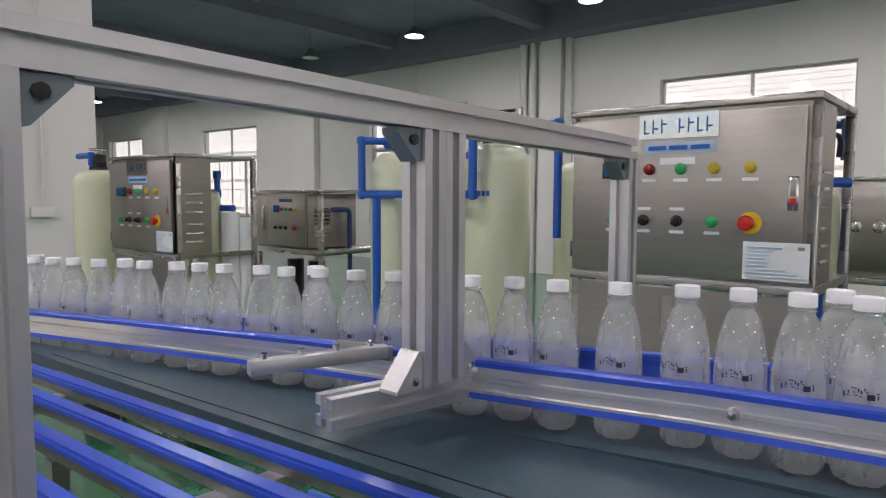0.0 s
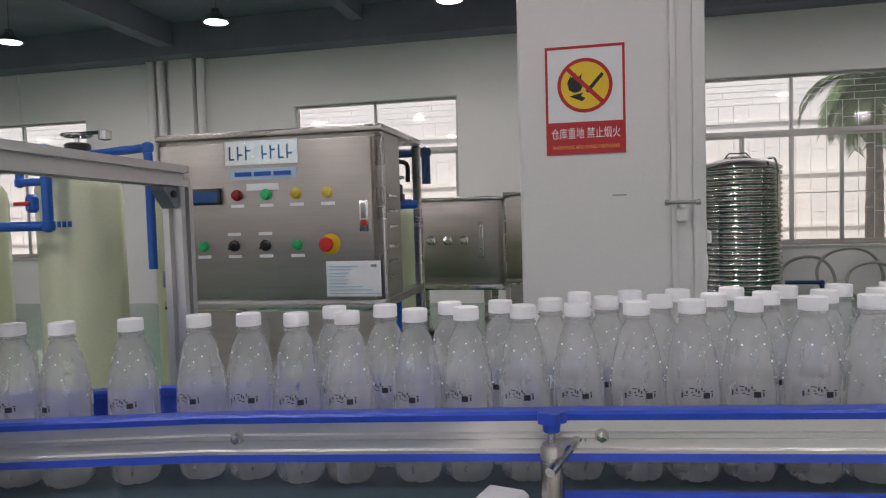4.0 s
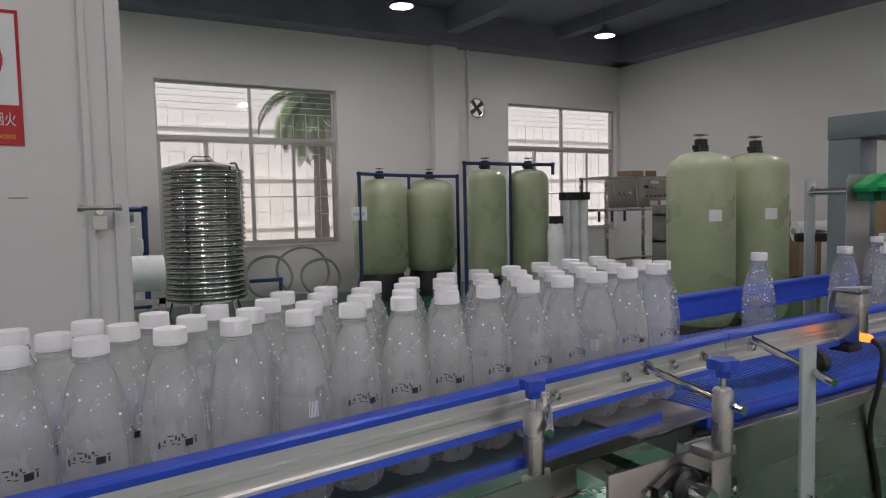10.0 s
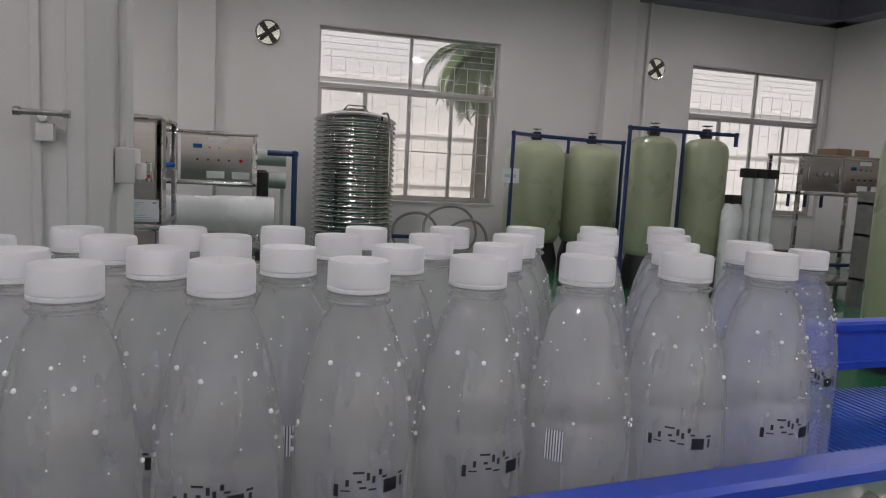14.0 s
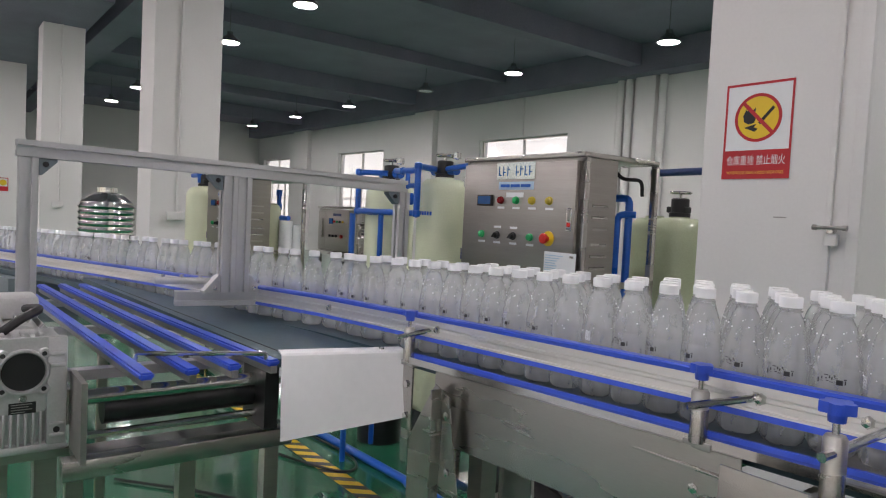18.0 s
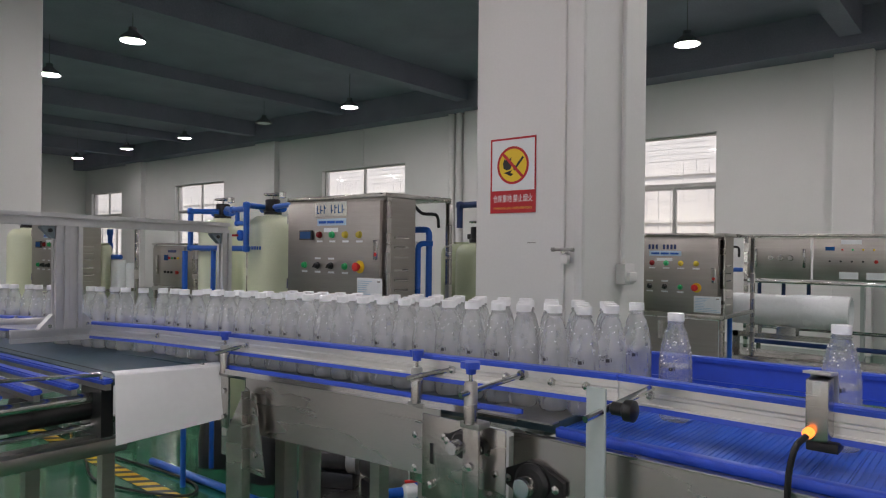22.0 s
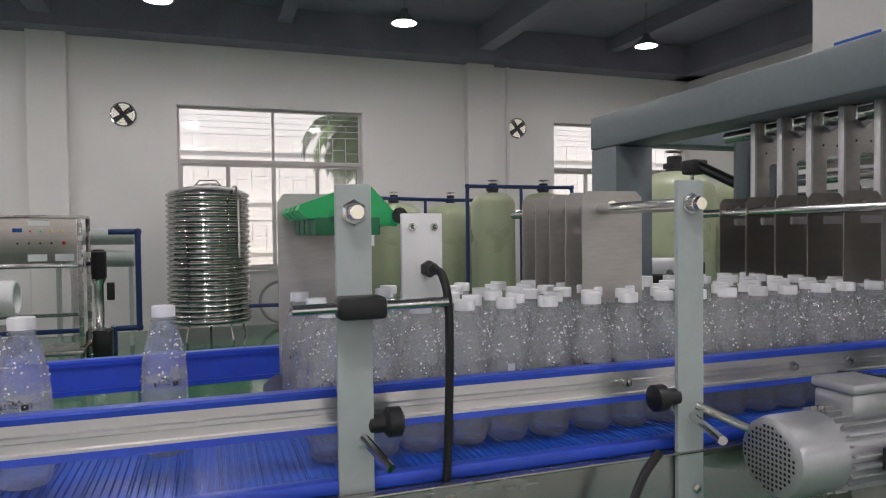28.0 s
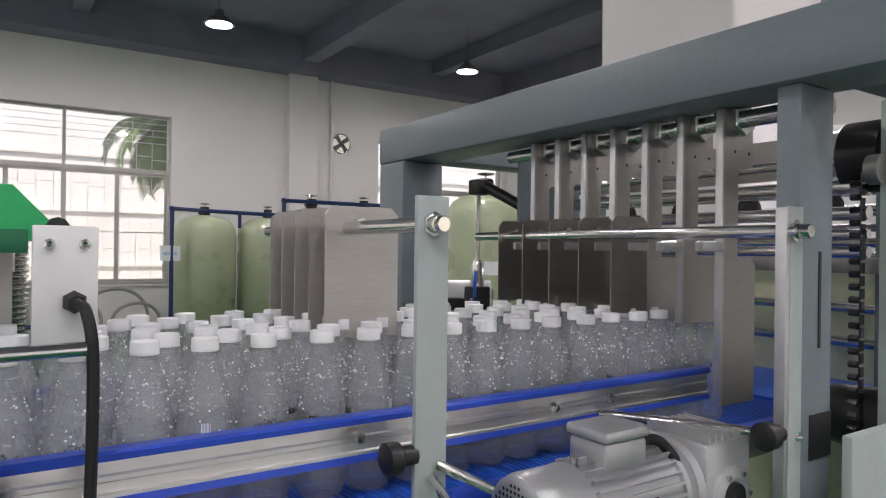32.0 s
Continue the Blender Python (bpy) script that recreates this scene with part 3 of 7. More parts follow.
def bottle_at_origin(m, label):
    t = thing("water_bottle", (0, 0, 0), label, "bottle", "bottles on the conveyor")
    prof = [(0.0, 0.0045), (0.016, 0.003), (0.022, 0.0003), (0.0255, 0.0), (0.0285, 0.004), (0.0303, 0.013), (0.0307, 0.02), (0.0301, 0.0225), (0.0307, 0.025), (0.0308, 0.046), (0.0301, 0.0485), (0.0307, 0.051), (0.0308, 0.062), (0.0301, 0.0655), (0.0307, 0.069), (0.0307, 0.090), (0.0305, 0.105), (0.0301, 0.1165), (0.0293, 0.1185), (0.0297, 0.1205), (0.0279, 0.133), (0.0253, 0.147), (0.0224, 0.159), (0.0195, 0.169), (0.0168, 0.1755), (0.0149, 0.1782), (0.0139, 0.1805), (0.0137, 0.1828), (0.0158, 0.1836), (0.0162, 0.1844), (0.0158, 0.1852), (0.0137, 0.1858), (0.0136, 0.1872), (0.0150, 0.1880), (0.0136, 0.1888), (0.0128, 0.197)]
    part("bottle_body", LA(prof, 30), m, t)
    cap = LA([(0.0148, 0.1890), (0.0154, 0.1893), (0.0154, 0.1908), (0.0149, 0.1911), (0.0149, 0.1915), (0.0154, 0.1919), (0.0153, 0.2024), (0.0146, 0.2040), (0.0, 0.2043)], 40)
    part("cap", cap, CAPM, t, "white ribbed screw cap")
    if m == PET:
        wp = [(0.0, 0.1010), (0.0292, 0.1010), (0.0299, 0.1026), (0.0292, 0.1040), (0.0, 0.1036)]
        part("water", LA(wp, 20), WATER, t, "clear water level")
    r = 0.0312
    marks = ((0, 10, 0.1000, 0.1011), (12, 15, 0.0965, 0.1003), (17, 20, 0.0950, 0.0984), (4, 8, 0.0955, 0.0968), (6, 12, 0.0925, 0.0936), (14, 21, 0.0915, 0.0924), (23, 26, 0.0985, 0.1013), (26, 31, 0.0968, 0.0978), (28, 42, 0.0890, 0.0955), (44, 50, 0.0960, 0.0972), (46, 49, 0.0900, 0.0950), (-16, -12, 0.0890, 0.0950), (-6, -3, 0.0940, 0.0973), (-10, -2, 0.0915, 0.0922))
    marks = [(a, b, z + 0.008, w + 0.008) for a, b, z, w in marks]
    part("printed_mark", joined(*[curved(a, b, z, w, r) for a, b, z, w in marks]), INK, t, "thin black printed drawing", 0)
    part("barcode_patch", curved(154, 174, 0.0965, 0.1135, r), BARC, t, "white patch with a thin black barcode", 0)
    # white beads scattered as painted glints of the ceiling lamps
    glints, rd = bmesh.new(), random.Random(12 if m == PET else 9)
    for k in range(64 if m == PET else 36):
        z = rd.uniform(0.108, 0.172) if m != PET or k < 46 else rd.uniform(0.03, 0.11)
        rr = next(a[0] + (b[0] - a[0]) * (z - a[1]) / (b[1] - a[1]) for a, b in zip(prof, prof[1:]) if a[1] <= z <= b[1] and b[1] > a[1])
        a, q = rd.uniform(0, 2 * math.pi), rd.choice((0.0008, 0.0010, 0.0013, 0.0016) if m == PET else (0.0005, 0.0007, 0.0010, 0.0014))
        bmesh.ops.create_icosphere(glints, subdivisions=1, radius=q, matrix=Matrix.Translation((rr * math.cos(a), rr * math.sin(a), z)))
    tagged(part("condensation_glints", glints, GLINT, t, "white droplet beads standing in for lamp glints"), kind="stuff")
    return t

bottle = bottle_at_origin(PET, "clear plastic water bottle with white screw cap")
bottle.matrix_world = pose(1.745, -1.06, zr(2) - 0.1035, 0, 0, 250)
misted = bottle_at_origin(FOG, "misted plastic water bottle with white screw cap")
rnd = random.Random(4)
def bottle_rows():
    """Single file that widens into staggered rows towards the belt's end."""
    spots, x = [], -3.3
    while x < 1.10:
        y0, y1 = on_line(RAIL, x) + 0.037 + max(0, min(0.008, 0.03 * (x + 0.2))), on_line(BACK, x) - 0.036
        n = int((y1 - y0) / 0.054) + 1 if x > -0.2 else 1
        if x <= -0.2 and rnd.random() < 0.30:
            n = 2
        for k in range(n):
            y = y0 + (min(k * 0.0545, y1 - y0) if n > 1 else rnd.uniform(0, 0.25) * max(0, y1 - y0))
            if k == n - 1 and n > 2 and rnd.random() < 0.15:
                continue
            spots.append((x + (0.0315 if k % 2 else 0) + rnd.uniform(-0.003, 0.003), y + rnd.uniform(-0.002, 0.002)))
        x += 0.0645 + (0.020 if x < 0.0 and rnd.random() < 0.35 else 0)
    return spots

spots = bottle_rows()
misted.matrix_world = pose(spots[0][0], spots[0][1], zr(spots[0][0]) - 0.0925, 0, 0, 100)
for x, y in spots[1:]:
    copy_thing(misted, pose(x, y, zr(x) - 0.0925, 0, 0, rnd.choice((rnd.uniform(0, 360), 255, 238, 228, 246, 250, 262, 108))))
for x, y in ((1.20, -1.04), (1.477, -1.04), (1.80, -1.12), (1.955, -1.05)):
    copy_thing(bottle, pose(x, y, zr(x) - 0.1035, 0, 0, rnd.choice((250, 265, 240, 70))))
for k in range(6):
    x = 2.15 + rnd.uniform(0, 0.05) + (0.14 if k in (1, 3, 5) else 0)
    while x < 3.375 - (0.02 if k % 2 else 0):
        copy_thing(bottle, pose(x, -1.155 + k * 0.0600 + rnd.uniform(-0.004, 0.004), zr(2) - 0.1035, 0, 0, rnd.choice((rnd.uniform(0, 360), 250, 235, 245))))
        x += rnd.choice((0.0625, 0.064, 0.068, 0.076))

# ---- belts and conveyor bodies ----
BZ = zr(2) - 0.105
belt = thing("blue_belt", (1.06, -1.25, BZ - 0.03), "ribbed blue modular plastic conveyor belt", "conveyor belt")
for i in range(50):
    x = 1.0 - 1.06 + i * 0.0508 + 0.06
    comb = [(x, 0.014), (x + 0.0496, 0.014), (x + 0.0496, 0.0255)]
    for k in range(5):
        u = x + 0.047 - k * 0.0098
        comb += [(u, 0.0255), (u - 0.0008, 0.0274), (u - 0.0048, 0.0274), (u - 0.0056, 0.0255)]
    part("belt_module", prism(bmesh.new(), comb + [(x, 0.0255)], "y", 0.023, 0.44), BLUEBELT, belt, smooth=0)
part("wear_edge", B(0.0, 2.56, 0.002, 0.022, 0.014, 0.032, 0.003), BLUE, belt, "blue plastic edge")
part("belt_bed", B(0.0, 2.56, 0.028, 0.44, -0.04, 0.012), DULL, belt)

def side_plate(name, x0, x1, y, z0, z1, label):
    t = thing(name, (x0, y, z0), label, "conveyor")
    w, h = x1 - x0, z1 - z0
    part("side_panel", B(0, w, 0, 0.003, 0, h), STEELH, t, "brushed stainless panel")
    part("top_flange", B(0, w, -0.012, 0.0, h - 0.004, h, 0.001), STEELH, t)
    part("far_panel", B(0, w, 0.40, 0.403, 0, h), STEELH, t)
    for k in range(2):
        part("cross_bar", B(0.15 + k * (w - 0.35), 0.19 + k * (w - 0.35), 0.003, 0.40, 0.02, 0.06), STEELH, t)
    for x in (0.03, w - 0.07):
        for y2 in (0.01, 0.35):
            leg = part("leg", B(x, x + 0.04, y2, y2 + 0.04, -z0 + 0.03, 0.0), STEEL, t)
            part("foot", LA([(0.03, 0.0), (0.03, 0.008), (0.012, 0.012), (0.012, 0.03)], 12, (x + 0.02, y2 + 0.02, -z0)), BLACK, leg)
    return t

side_plate("conveyor_stand", 0.98, 3.15, -1.262, 0.82, 1.035, "stainless steel conveyor frame under the blue belt")
side_plate("conveyor_stand", 0.20, 0.80, -1.262, 0.90, 1.012, "stainless steel conveyor frame with sloping ends")
t = thing("chain_conveyor", (-0.34, -1.29, 1.0), "dark slat chain conveyor under the bottles", "conveyor belt")
inv = t.matrix_world.inverted()
part("chain_bed", moved(ribbon(bmesh.new(), RAIL[:-1] + [(1.06, -1.2)], [(-0.029, -0.118), (0.36, -0.118), (0.36, -0.0945), (-0.029, -0.0945)]), inv), SLATE, t)
part("blue_edge", moved(ribbon(bmesh.new(), RAIL[6:-1] + [(0.98, -1.2)], [(-0.037, -0.092), (-0.030, -0.092), (-0.030, -0.083), (-0.037, -0.083)]), inv), BLUE, t, "blue plastic edge strip")
PANEL = [(0.17, -1.249), (0.45, -1.232), (0.72, -1.215), (0.80, -1.210)]
part("side_panel", moved(ribbon(bmesh.new(), PANEL, [(-0.0535, -0.245), (-0.0505, -0.245), (-0.0505, -0.1045), (-0.0535, -0.1045)]), inv), STEELH, t, "brushed stainless panel")
part("bright_edge", moved(ribbon(bmesh.new(), RAIL[6:-1] + [(0.98, -1.2)], [(-0.052, -0.104), (-0.0385, -0.104), (-0.0385, -0.090), (-0.052, -0.090)]), inv), CHROME, t)
t2 = thing("transfer_plate", (0.9, -1.27, 1.0), "thin steel transfer plate between the two belts", "plate")
part("plate", moved(B(0, 0.16, 0.0, 0.36, 0.054, 0.057), pose(0, 0, 0, 0, 0, 4)), DULL, t2)
part("support", B(0.05, 0.09, 0.1, 0.3, 0.0, 0.054), DULL, t2)

# far feeder conveyor side
t = thing("feeder_conveyor", (-4.2, -2.2, 0.0), "dark green feeder conveyor with blue rails", "conveyor")
inv = t.matrix_world.inverted()
part("side_skirt", moved(ribbon(bmesh.new(), RAIL[:3], [(-0.09, -0.33), (0.2, -0.33), (0.2, -0.12), (-0.09, -0.12)]), inv), PAINTD, t)
for x in (-8.6, -6.4, -4.4):
    y = on_line(RAIL, x)
    part("leg", moved(B(x, x + 0.05, y - 0.06, y - 0.01, 0.0, 0.74), inv), PAINTD, t)

# ---- clamps along the rail ----
def star_knob(t, x, y, z, r=0.021, m=BLUE):
    bm = bmesh.new()
    prof, n = [], 30
    for i in range(n):
        a = 2 * math.pi * i / n
        k = r * (1 + 0.16 * math.cos(5 * a))
        prof.append((x + k * math.cos(a), y + k * math.sin(a)))
    prism(bm, prof, "z", z - 0.006, z + 0.006)
    lathe(bm, [(0.009, z - 0.016), (0.010, z - 0.006)], 12, (x, y, 0))
    return part("star_knob", bm, m, t, "blue plastic star knob")

def rail_clamp(x, y, zk, rod_dy, rod_dx, plate=True, kr=0.014):
    t = thing("rail_clamp", (x, y, 0.88), "stainless rail clamp with a blue star knob", "clamp", "rail clamps")
    h = zk - 0.88
    star_knob(t, 0, 0, h, kr)
    part("stud", R((0, 0, h - 0.04), (0, 0, h - 0.01), 0.004, 10), CHROME, t)
    part("clamp_post", LA([(0.0125, h - 0.105), (0.0125, h - 0.034), (0.010, h - 0.030), (0.0, h - 0.03)], 16), STEELH, t)
    part("guide_rod", R((-0.02 * rod_dx, -0.03, h - 0.05), (rod_dx, rod_dy, h - 0.033), 0.0055, 10), CHROME, t)
    part("rod_collar", R((rod_dx * 0.9, rod_dy * 0.86, h - 0.035), (rod_dx, rod_dy, h - 0.033), 0.010, 12), CHROME, t)
    if plate:
        part("bracket_plate", B(-0.022, 0.022, -0.004, 0.030, h - 0.115, h - 0.103, 0.002), DULL, t)
        b = part("bracket_drop", B(-0.018, 0.018, 0.0, 0.005, 0.0, h - 0.112, 0.001), STEELH, t)
        for z in (0.03, 0.10):
            part("bolt", LA([(0.008, 0.0), (0.008, -0.005), (0.0, -0.006)], 6, (0, 0.0, z), "Y"), CHROME, b)
    return t

rail_clamp(0.067, -1.300, 1.134, 0.045, 0.03)
rail_clamp(0.735, -1.264, 1.151, 0.050, 0.06)
rail_clamp(0.950, -1.356, 1.163, 0.155, 0.02, True, 0.0165)

def rail_bracket(x, top=1.15):
    """Flat upright with a black clamp knob and a short pin."""
    t = thing("rail_bracket", (x, -1.325, 0.86), "pale steel upright holding the guide rail by a black knob", "bracket", "rail brackets")
    h = top - 0.86
    part("upright", B(0, 0.034, 0, 0.006, 0, h, 0.0015), PAINT, t)
    bm = R((0.017, -0.035, h - 0.045), (0.06, 0.13, h - 0.012), 0.006, 10)
    part("pin", bm, CHROME, t)
    part("knob", LA([(0.006, 0.0), (0.011, 0.004), (0.011, 0.022), (0.0175, 0.026), (0.0175, 0.040), (0.010, 0.044), (0, 0.044)], 16, (0.034, 0.02, h - 0.033), "X"), BLACK, t, "black plastic knob")
    part("bolt", LA([(0.006, 0.0), (0.006, -0.004), (0, -0.005)], 6, (0.017, 0.0, 0.07), "Y"), CHROME, t)
    return t

bk = rail_bracket(1.163)
copy_thing(bk, pose(1.662, -1.325, 0.86))

def pillow_block(x, y, z, r, label):
    t = thing("bearing_block", (x, y, z), label, "bearing")
    part("housing", joined(LA([(r, 0.0), (r, -0.016), (r * 0.8, -0.022), (r * 0.4, -0.022)], 24, axis="Y"), prism(bmesh.new(), [(-1.75 * r, -0.35 * r), (-0.4 * r, -r), (0.4 * r, -r), (1.75 * r, -0.35 * r), (1.75 * r, 0.35 * r), (0.4 * r, r), (-0.4 * r, r), (-1.75 * r, 0.35 * r)], "y", -0.010, 0.0)), BLACK, t, "black cast housing")
    part("shaft", LA([(r * 0.52, -0.02), (r * 0.52, -0.045), (r * 0.45, -0.05), (0, -0.05)], 20, axis="Y"), CHROME, t)
    for s in (-1.4, 1.4):
        part("bolt", LA([(0.008, -0.010), (0.008, -0.017), (0, -0.018)], 6, (s * r, 0, 0), "Y"), CHROME, t)
    return t

pillow_block(1.03, -1.263, 0.948, 0.036, "black flanged bearing with a steel shaft")
pillow_block(0.915, -1.319, 1.008, 0.026, "small square bearing on the conveyor end")
t = thing("folded_bracket", (0.15, -1.308, 0.60), "folded stainless support bracket with sloping plates", "bracket")
part("front_leg", prism(bmesh.new(), [(-0.044, -0.595), (0.060, -0.595), (0.064, 0.28), (0.060, 0.405), (0.044, 0.410), (-0.040, 0.28)], "y", -0.012, -0.009), STEELH, t, "wide stainless leg plate")
part("leg_fold", prism(bmesh.new(), [(0.060, -0.595), (0.064, -0.595), (0.068, 0.28), (0.064, 0.405), (0.060, 0.405), (0.064, 0.28)], "y", -0.035, -0.012), STEELH, t)
part("gusset", prism(bmesh.new(), [(0.072, 0.20), (0.135, 0.20), (0.094, 0.395), (0.078, 0.400)], "y", -0.016, -0.013), STEELH, t)
part("rear_leg", B(0.140, 0.226, 0.085, 0.088, -0.595, 0.30), STEELH, t, "wide stainless leg plate")
for x in (0.0, 0.18):
    part("foot_pad", LA([(0.03, -0.60), (0.03, -0.595), (0, -0.595)], 14, (x, 0.04 * (x > 0.1) - 0.01 + 0.06 * (x > 0.1), 0)), BLACK, t)
for x, z in ((0.035, 0.05), (0.045, 0.34), (0.100, 0.25), (0.092, 0.36)):
    part("bolt", LA([(0.008, -0.012), (0.008, -0.020), (0, -0.021)], 6, (x, 0, z), "Y"), CHROME, t)
part("cross_tube", R((-0.02, -0.02, 0.02), (0.36, -0.02, 0.05), 0.009, 10), CHROME, t)
t = thing("end_plate", (0.80, -1.318, 0.88), "stainless bearing plate with slotted edge and bolts", "plate")
part("sheet", B(0.0, 0.20, 0.0, 0.004, 0.0, 0.165, 0.001), STEELH, t)
part("slot", B(0.022, 0.029, -0.001, 0.0, 0.07, 0.11), BLACK, t)
for x, z in ((0.025, 0.03), (0.06, 0.13), (0.165, 0.12), (0.165, 0.04), (0.18, 0.085)):
    part("bolt", LA([(0.007, 0.0), (0.007, -0.006), (0, -0.007)], 6, (x, 0, z), "Y"), CHROME, t)

# bottle sensor on the rail
t = thing("bottle_sensor", (1.480, -1.215, 1.075), "hooded photoelectric sensor with an orange light and black cable", "sensor")
part("hood", prism(bmesh.new(), [(-0.028, 0.128), (0.024, 0.122), (0.030, 0.095), (0.030, 0.01), (0.027, 0.01), (0.027, 0.092), (0.020, 0.118), (-0.028, 0.124)], "x", -0.017, 0.019), ALU, t, "bright folded steel hood")
part("case", B(-0.014, 0.016, -0.026, 0.018, 0.028, 0.116, 0.003), STEELH, t, "steel sensor case")
part("foot_plate", B(-0.016, 0.026, -0.01, 0.03, 0.01, 0.024, 0.002), BLACK, t)
part("status_light", LA([(0.0075, 0.0), (0.0075, -0.012), (0.005, -0.018), (0, -0.019)], 14, (-0.008, -0.026, 0.040), "Y"), LED, t, "glowing orange light")
part("cable", tube(bmesh.new(), spline([(-0.008, -0.044, 0.038), (-0.018, -0.066, 0.022), (-0.026, -0.066, -0.03), (-0.026, -0.052, -0.11), (0.0, -0.052, -0.2), (0.02, -0.052, -0.30)]), 0.0045, 8), RUBBER, t)

# ---- side table: dark belt, blue strips, portal, drive ----
t = thing("infeed_table", (0.0, -1.55, 0.0), "wide dark belt table with blue plastic slide strips", "conveyor")
inv = t.matrix_world.inverted()
dark = [(-1.75, -1.63), (-0.06, -1.54), (0.01, -1.295), (-0.34, -1.335), (-0.95, -1.445), (-1.75, -1.60)]
part("dark_belt", moved(prism(bmesh.new(), dark, "z", 1.012, 1.030), inv), SLATE, t, "dark slate-coloured belt", 0)
part("belt_seam", moved(prism(bmesh.new(), [(-1.5, -1.597), (-0.05, -1.503), (-0.05, -1.5055), (-1.5, -1.5995)], "z", 1.030, 1.0312), inv), BLACK, t)
for k in range(4):
    y0, y1 = -1.672 - k * 0.066, -1.560 - k * 0.083
    d = Vector((1.56, y1 - y0, 0)).normalized()
    n = Vector((-d.y, d.x, 0)) * 0.0135
    a, b = Vector((-1.52, y0, 0)), Vector((-0.04 + 0.004 * k, y1, 0))
    bm = prism(bmesh.new(), [tuple((a + n)[:2]), tuple((b + n)[:2]), tuple((b - n)[:2]), tuple((a - n)[:2])], "z", 1.020, 1.034)
    bmesh.ops.bevel(bm, geom=[e for e in bm.edges], offset=0.004, segments=2, affect="EDGES")
    s = part("slide_strip", moved(bm, inv), BLUE, t, "blue plastic slide strip")
    part("strip_rail", moved(prism(bmesh.new(), [tuple((a + n * 0.5)[:2]), tuple((b + n * 0.5)[:2]), tuple((b - n * 0.5)[:2]), tuple((a - n * 0.5)[:2])], "z", 1.006, 1.0205), inv), DULL, s)
for x in (-1.3, -0.75, -0.25):
    part("cross_bar", moved(B(x, x + 0.03, -1.93, -1.45, 0.985, 1.006), inv), ALU, t)
part("stop_rod", moved(tube(bmesh.new(), arc([(-0.06, -1.57, 1.032), (-0.06, -1.57, 1.044), (-0.16, -1.80, 1.044), (-0.16, -1.80, 1.03)], 0.02), 0.005, 8), inv), CHROME, t)
part("roller_shaft", moved(R((-0.13, -1.89, 0.975), (-0.13, -1.53, 0.975), 0.015, 16), inv), CHROME, t)
part("drive_roller", moved(R((-0.15, -1.86, 0.945), (-0.15, -1.56, 0.945), 0.030, 20), inv), BLACK, t)
part("end_plate", moved(prism(bmesh.new(), [(-1.565, 0.88), (-1.535, 0.88), (-1.535, 1.01), (-1.545, 1.028), (-1.565, 1.01)], "x", -0.19, -0.07), inv), BLACK, t)
part("end_plate", moved(B(-0.21, -0.09, -1.905, -1.895, 0.86, 1.01), inv), DULL, t)
part("lower_beam", moved(B(-0.15, -0.11, -1.93, -1.48, 0.825, 0.862, 0.002), inv), STEELH, t)
part("lower_plate", moved(B(-0.26, -0.152, -1.90, -1.50, 0.838, 0.843), inv), DULL, t)
part("long_beam", moved(B(-1.6, -0.22, -1.93, -1.90, 0.90, 0.97), inv), STEELH, t)
part("tie_rod", moved(R((-0.12, -1.89, 0.905), (-0.12, -1.55, 0.905), 0.008, 10), inv), CHROME, t)
for x, y in ((-0.15, -1.72), (-0.15, -1.54), (-1.5, -1.93), (-1.5, -1.62), (-0.30, -1.90)):
    leg = part("leg", moved(B(x, x + 0.032, y, y + 0.032, 0.03, 0.825), inv), STEEL, t)
    part("foot", moved(LA([(0.035, 0.0), (0.035, 0.008), (0.012, 0.012), (0.012, 0.035)], 12, (x + 0.016, y + 0.016, 0)), inv), CHROME, leg)

t = thing("white_end_cover", (0.0, -1.43, 0.0), "bent white sheet-metal cover at the belt's end", "cover")
a, b = Vector((-0.045, -1.545, 0)), Vector((0.025, -1.285, 0))
d = (b - a).normalized()
n = Vector((d.y, -d.x, 0))
inv = t.matrix_world.inverted()
xy = lambda v: (v.x, v.y)
part("cover_top", moved(prism(bmesh.new(), [xy(a - n * 0.03), xy(b - n * 0.03), xy(b + n * 0.010), xy(a + n * 0.010)], "z", 1.044, 1.047), inv), WHITEP, t)
bm = bmesh.new()
lo, hi = [], []
for z, o in ((0.872, 0.040), (1.035, 0.018), (1.043, 0.0155), (1.047, 0.010)):
    lo.append((bm.verts.new((*xy(a + n * o), z)), bm.verts.new((*xy(b + n * o), max(z, 0.905)))))
    hi.append((bm.verts.new((*xy(a + n * (o - 0.003)), z)), bm.verts.new((*xy(b + n * (o - 0.003)), max(z, 0.905)))))
for q in range(3):
    bm.faces.new((lo[q][0], lo[q][1], lo[q + 1][1], lo[q + 1][0]))
    bm.faces.new((hi[q][1], hi[q][0], hi[q + 1][0], hi[q + 1][1]))
for e in (0, 1):
    bm.faces.new([v[e] for v in lo] + [v[e] for v in hi[::-1]])
bm.faces.new((lo[0][1], lo[0][0], hi[0][0], hi[0][1]))
bmesh.ops.recalc_face_normals(bm, faces=bm.faces)
part("cover_front", moved(bm, inv), WHITEP, t)
part("cover_bracket", moved(B(0.03, 0.055, -1.285, -1.275, 0.80, 1.03), inv), STEELH, t)
part("screw", moved(LA([(0.006, 0.0), (0.005, 0.004), (0, 0.005)], 8, (0.005, -1.33, 1.047)), inv), CHROME, t)

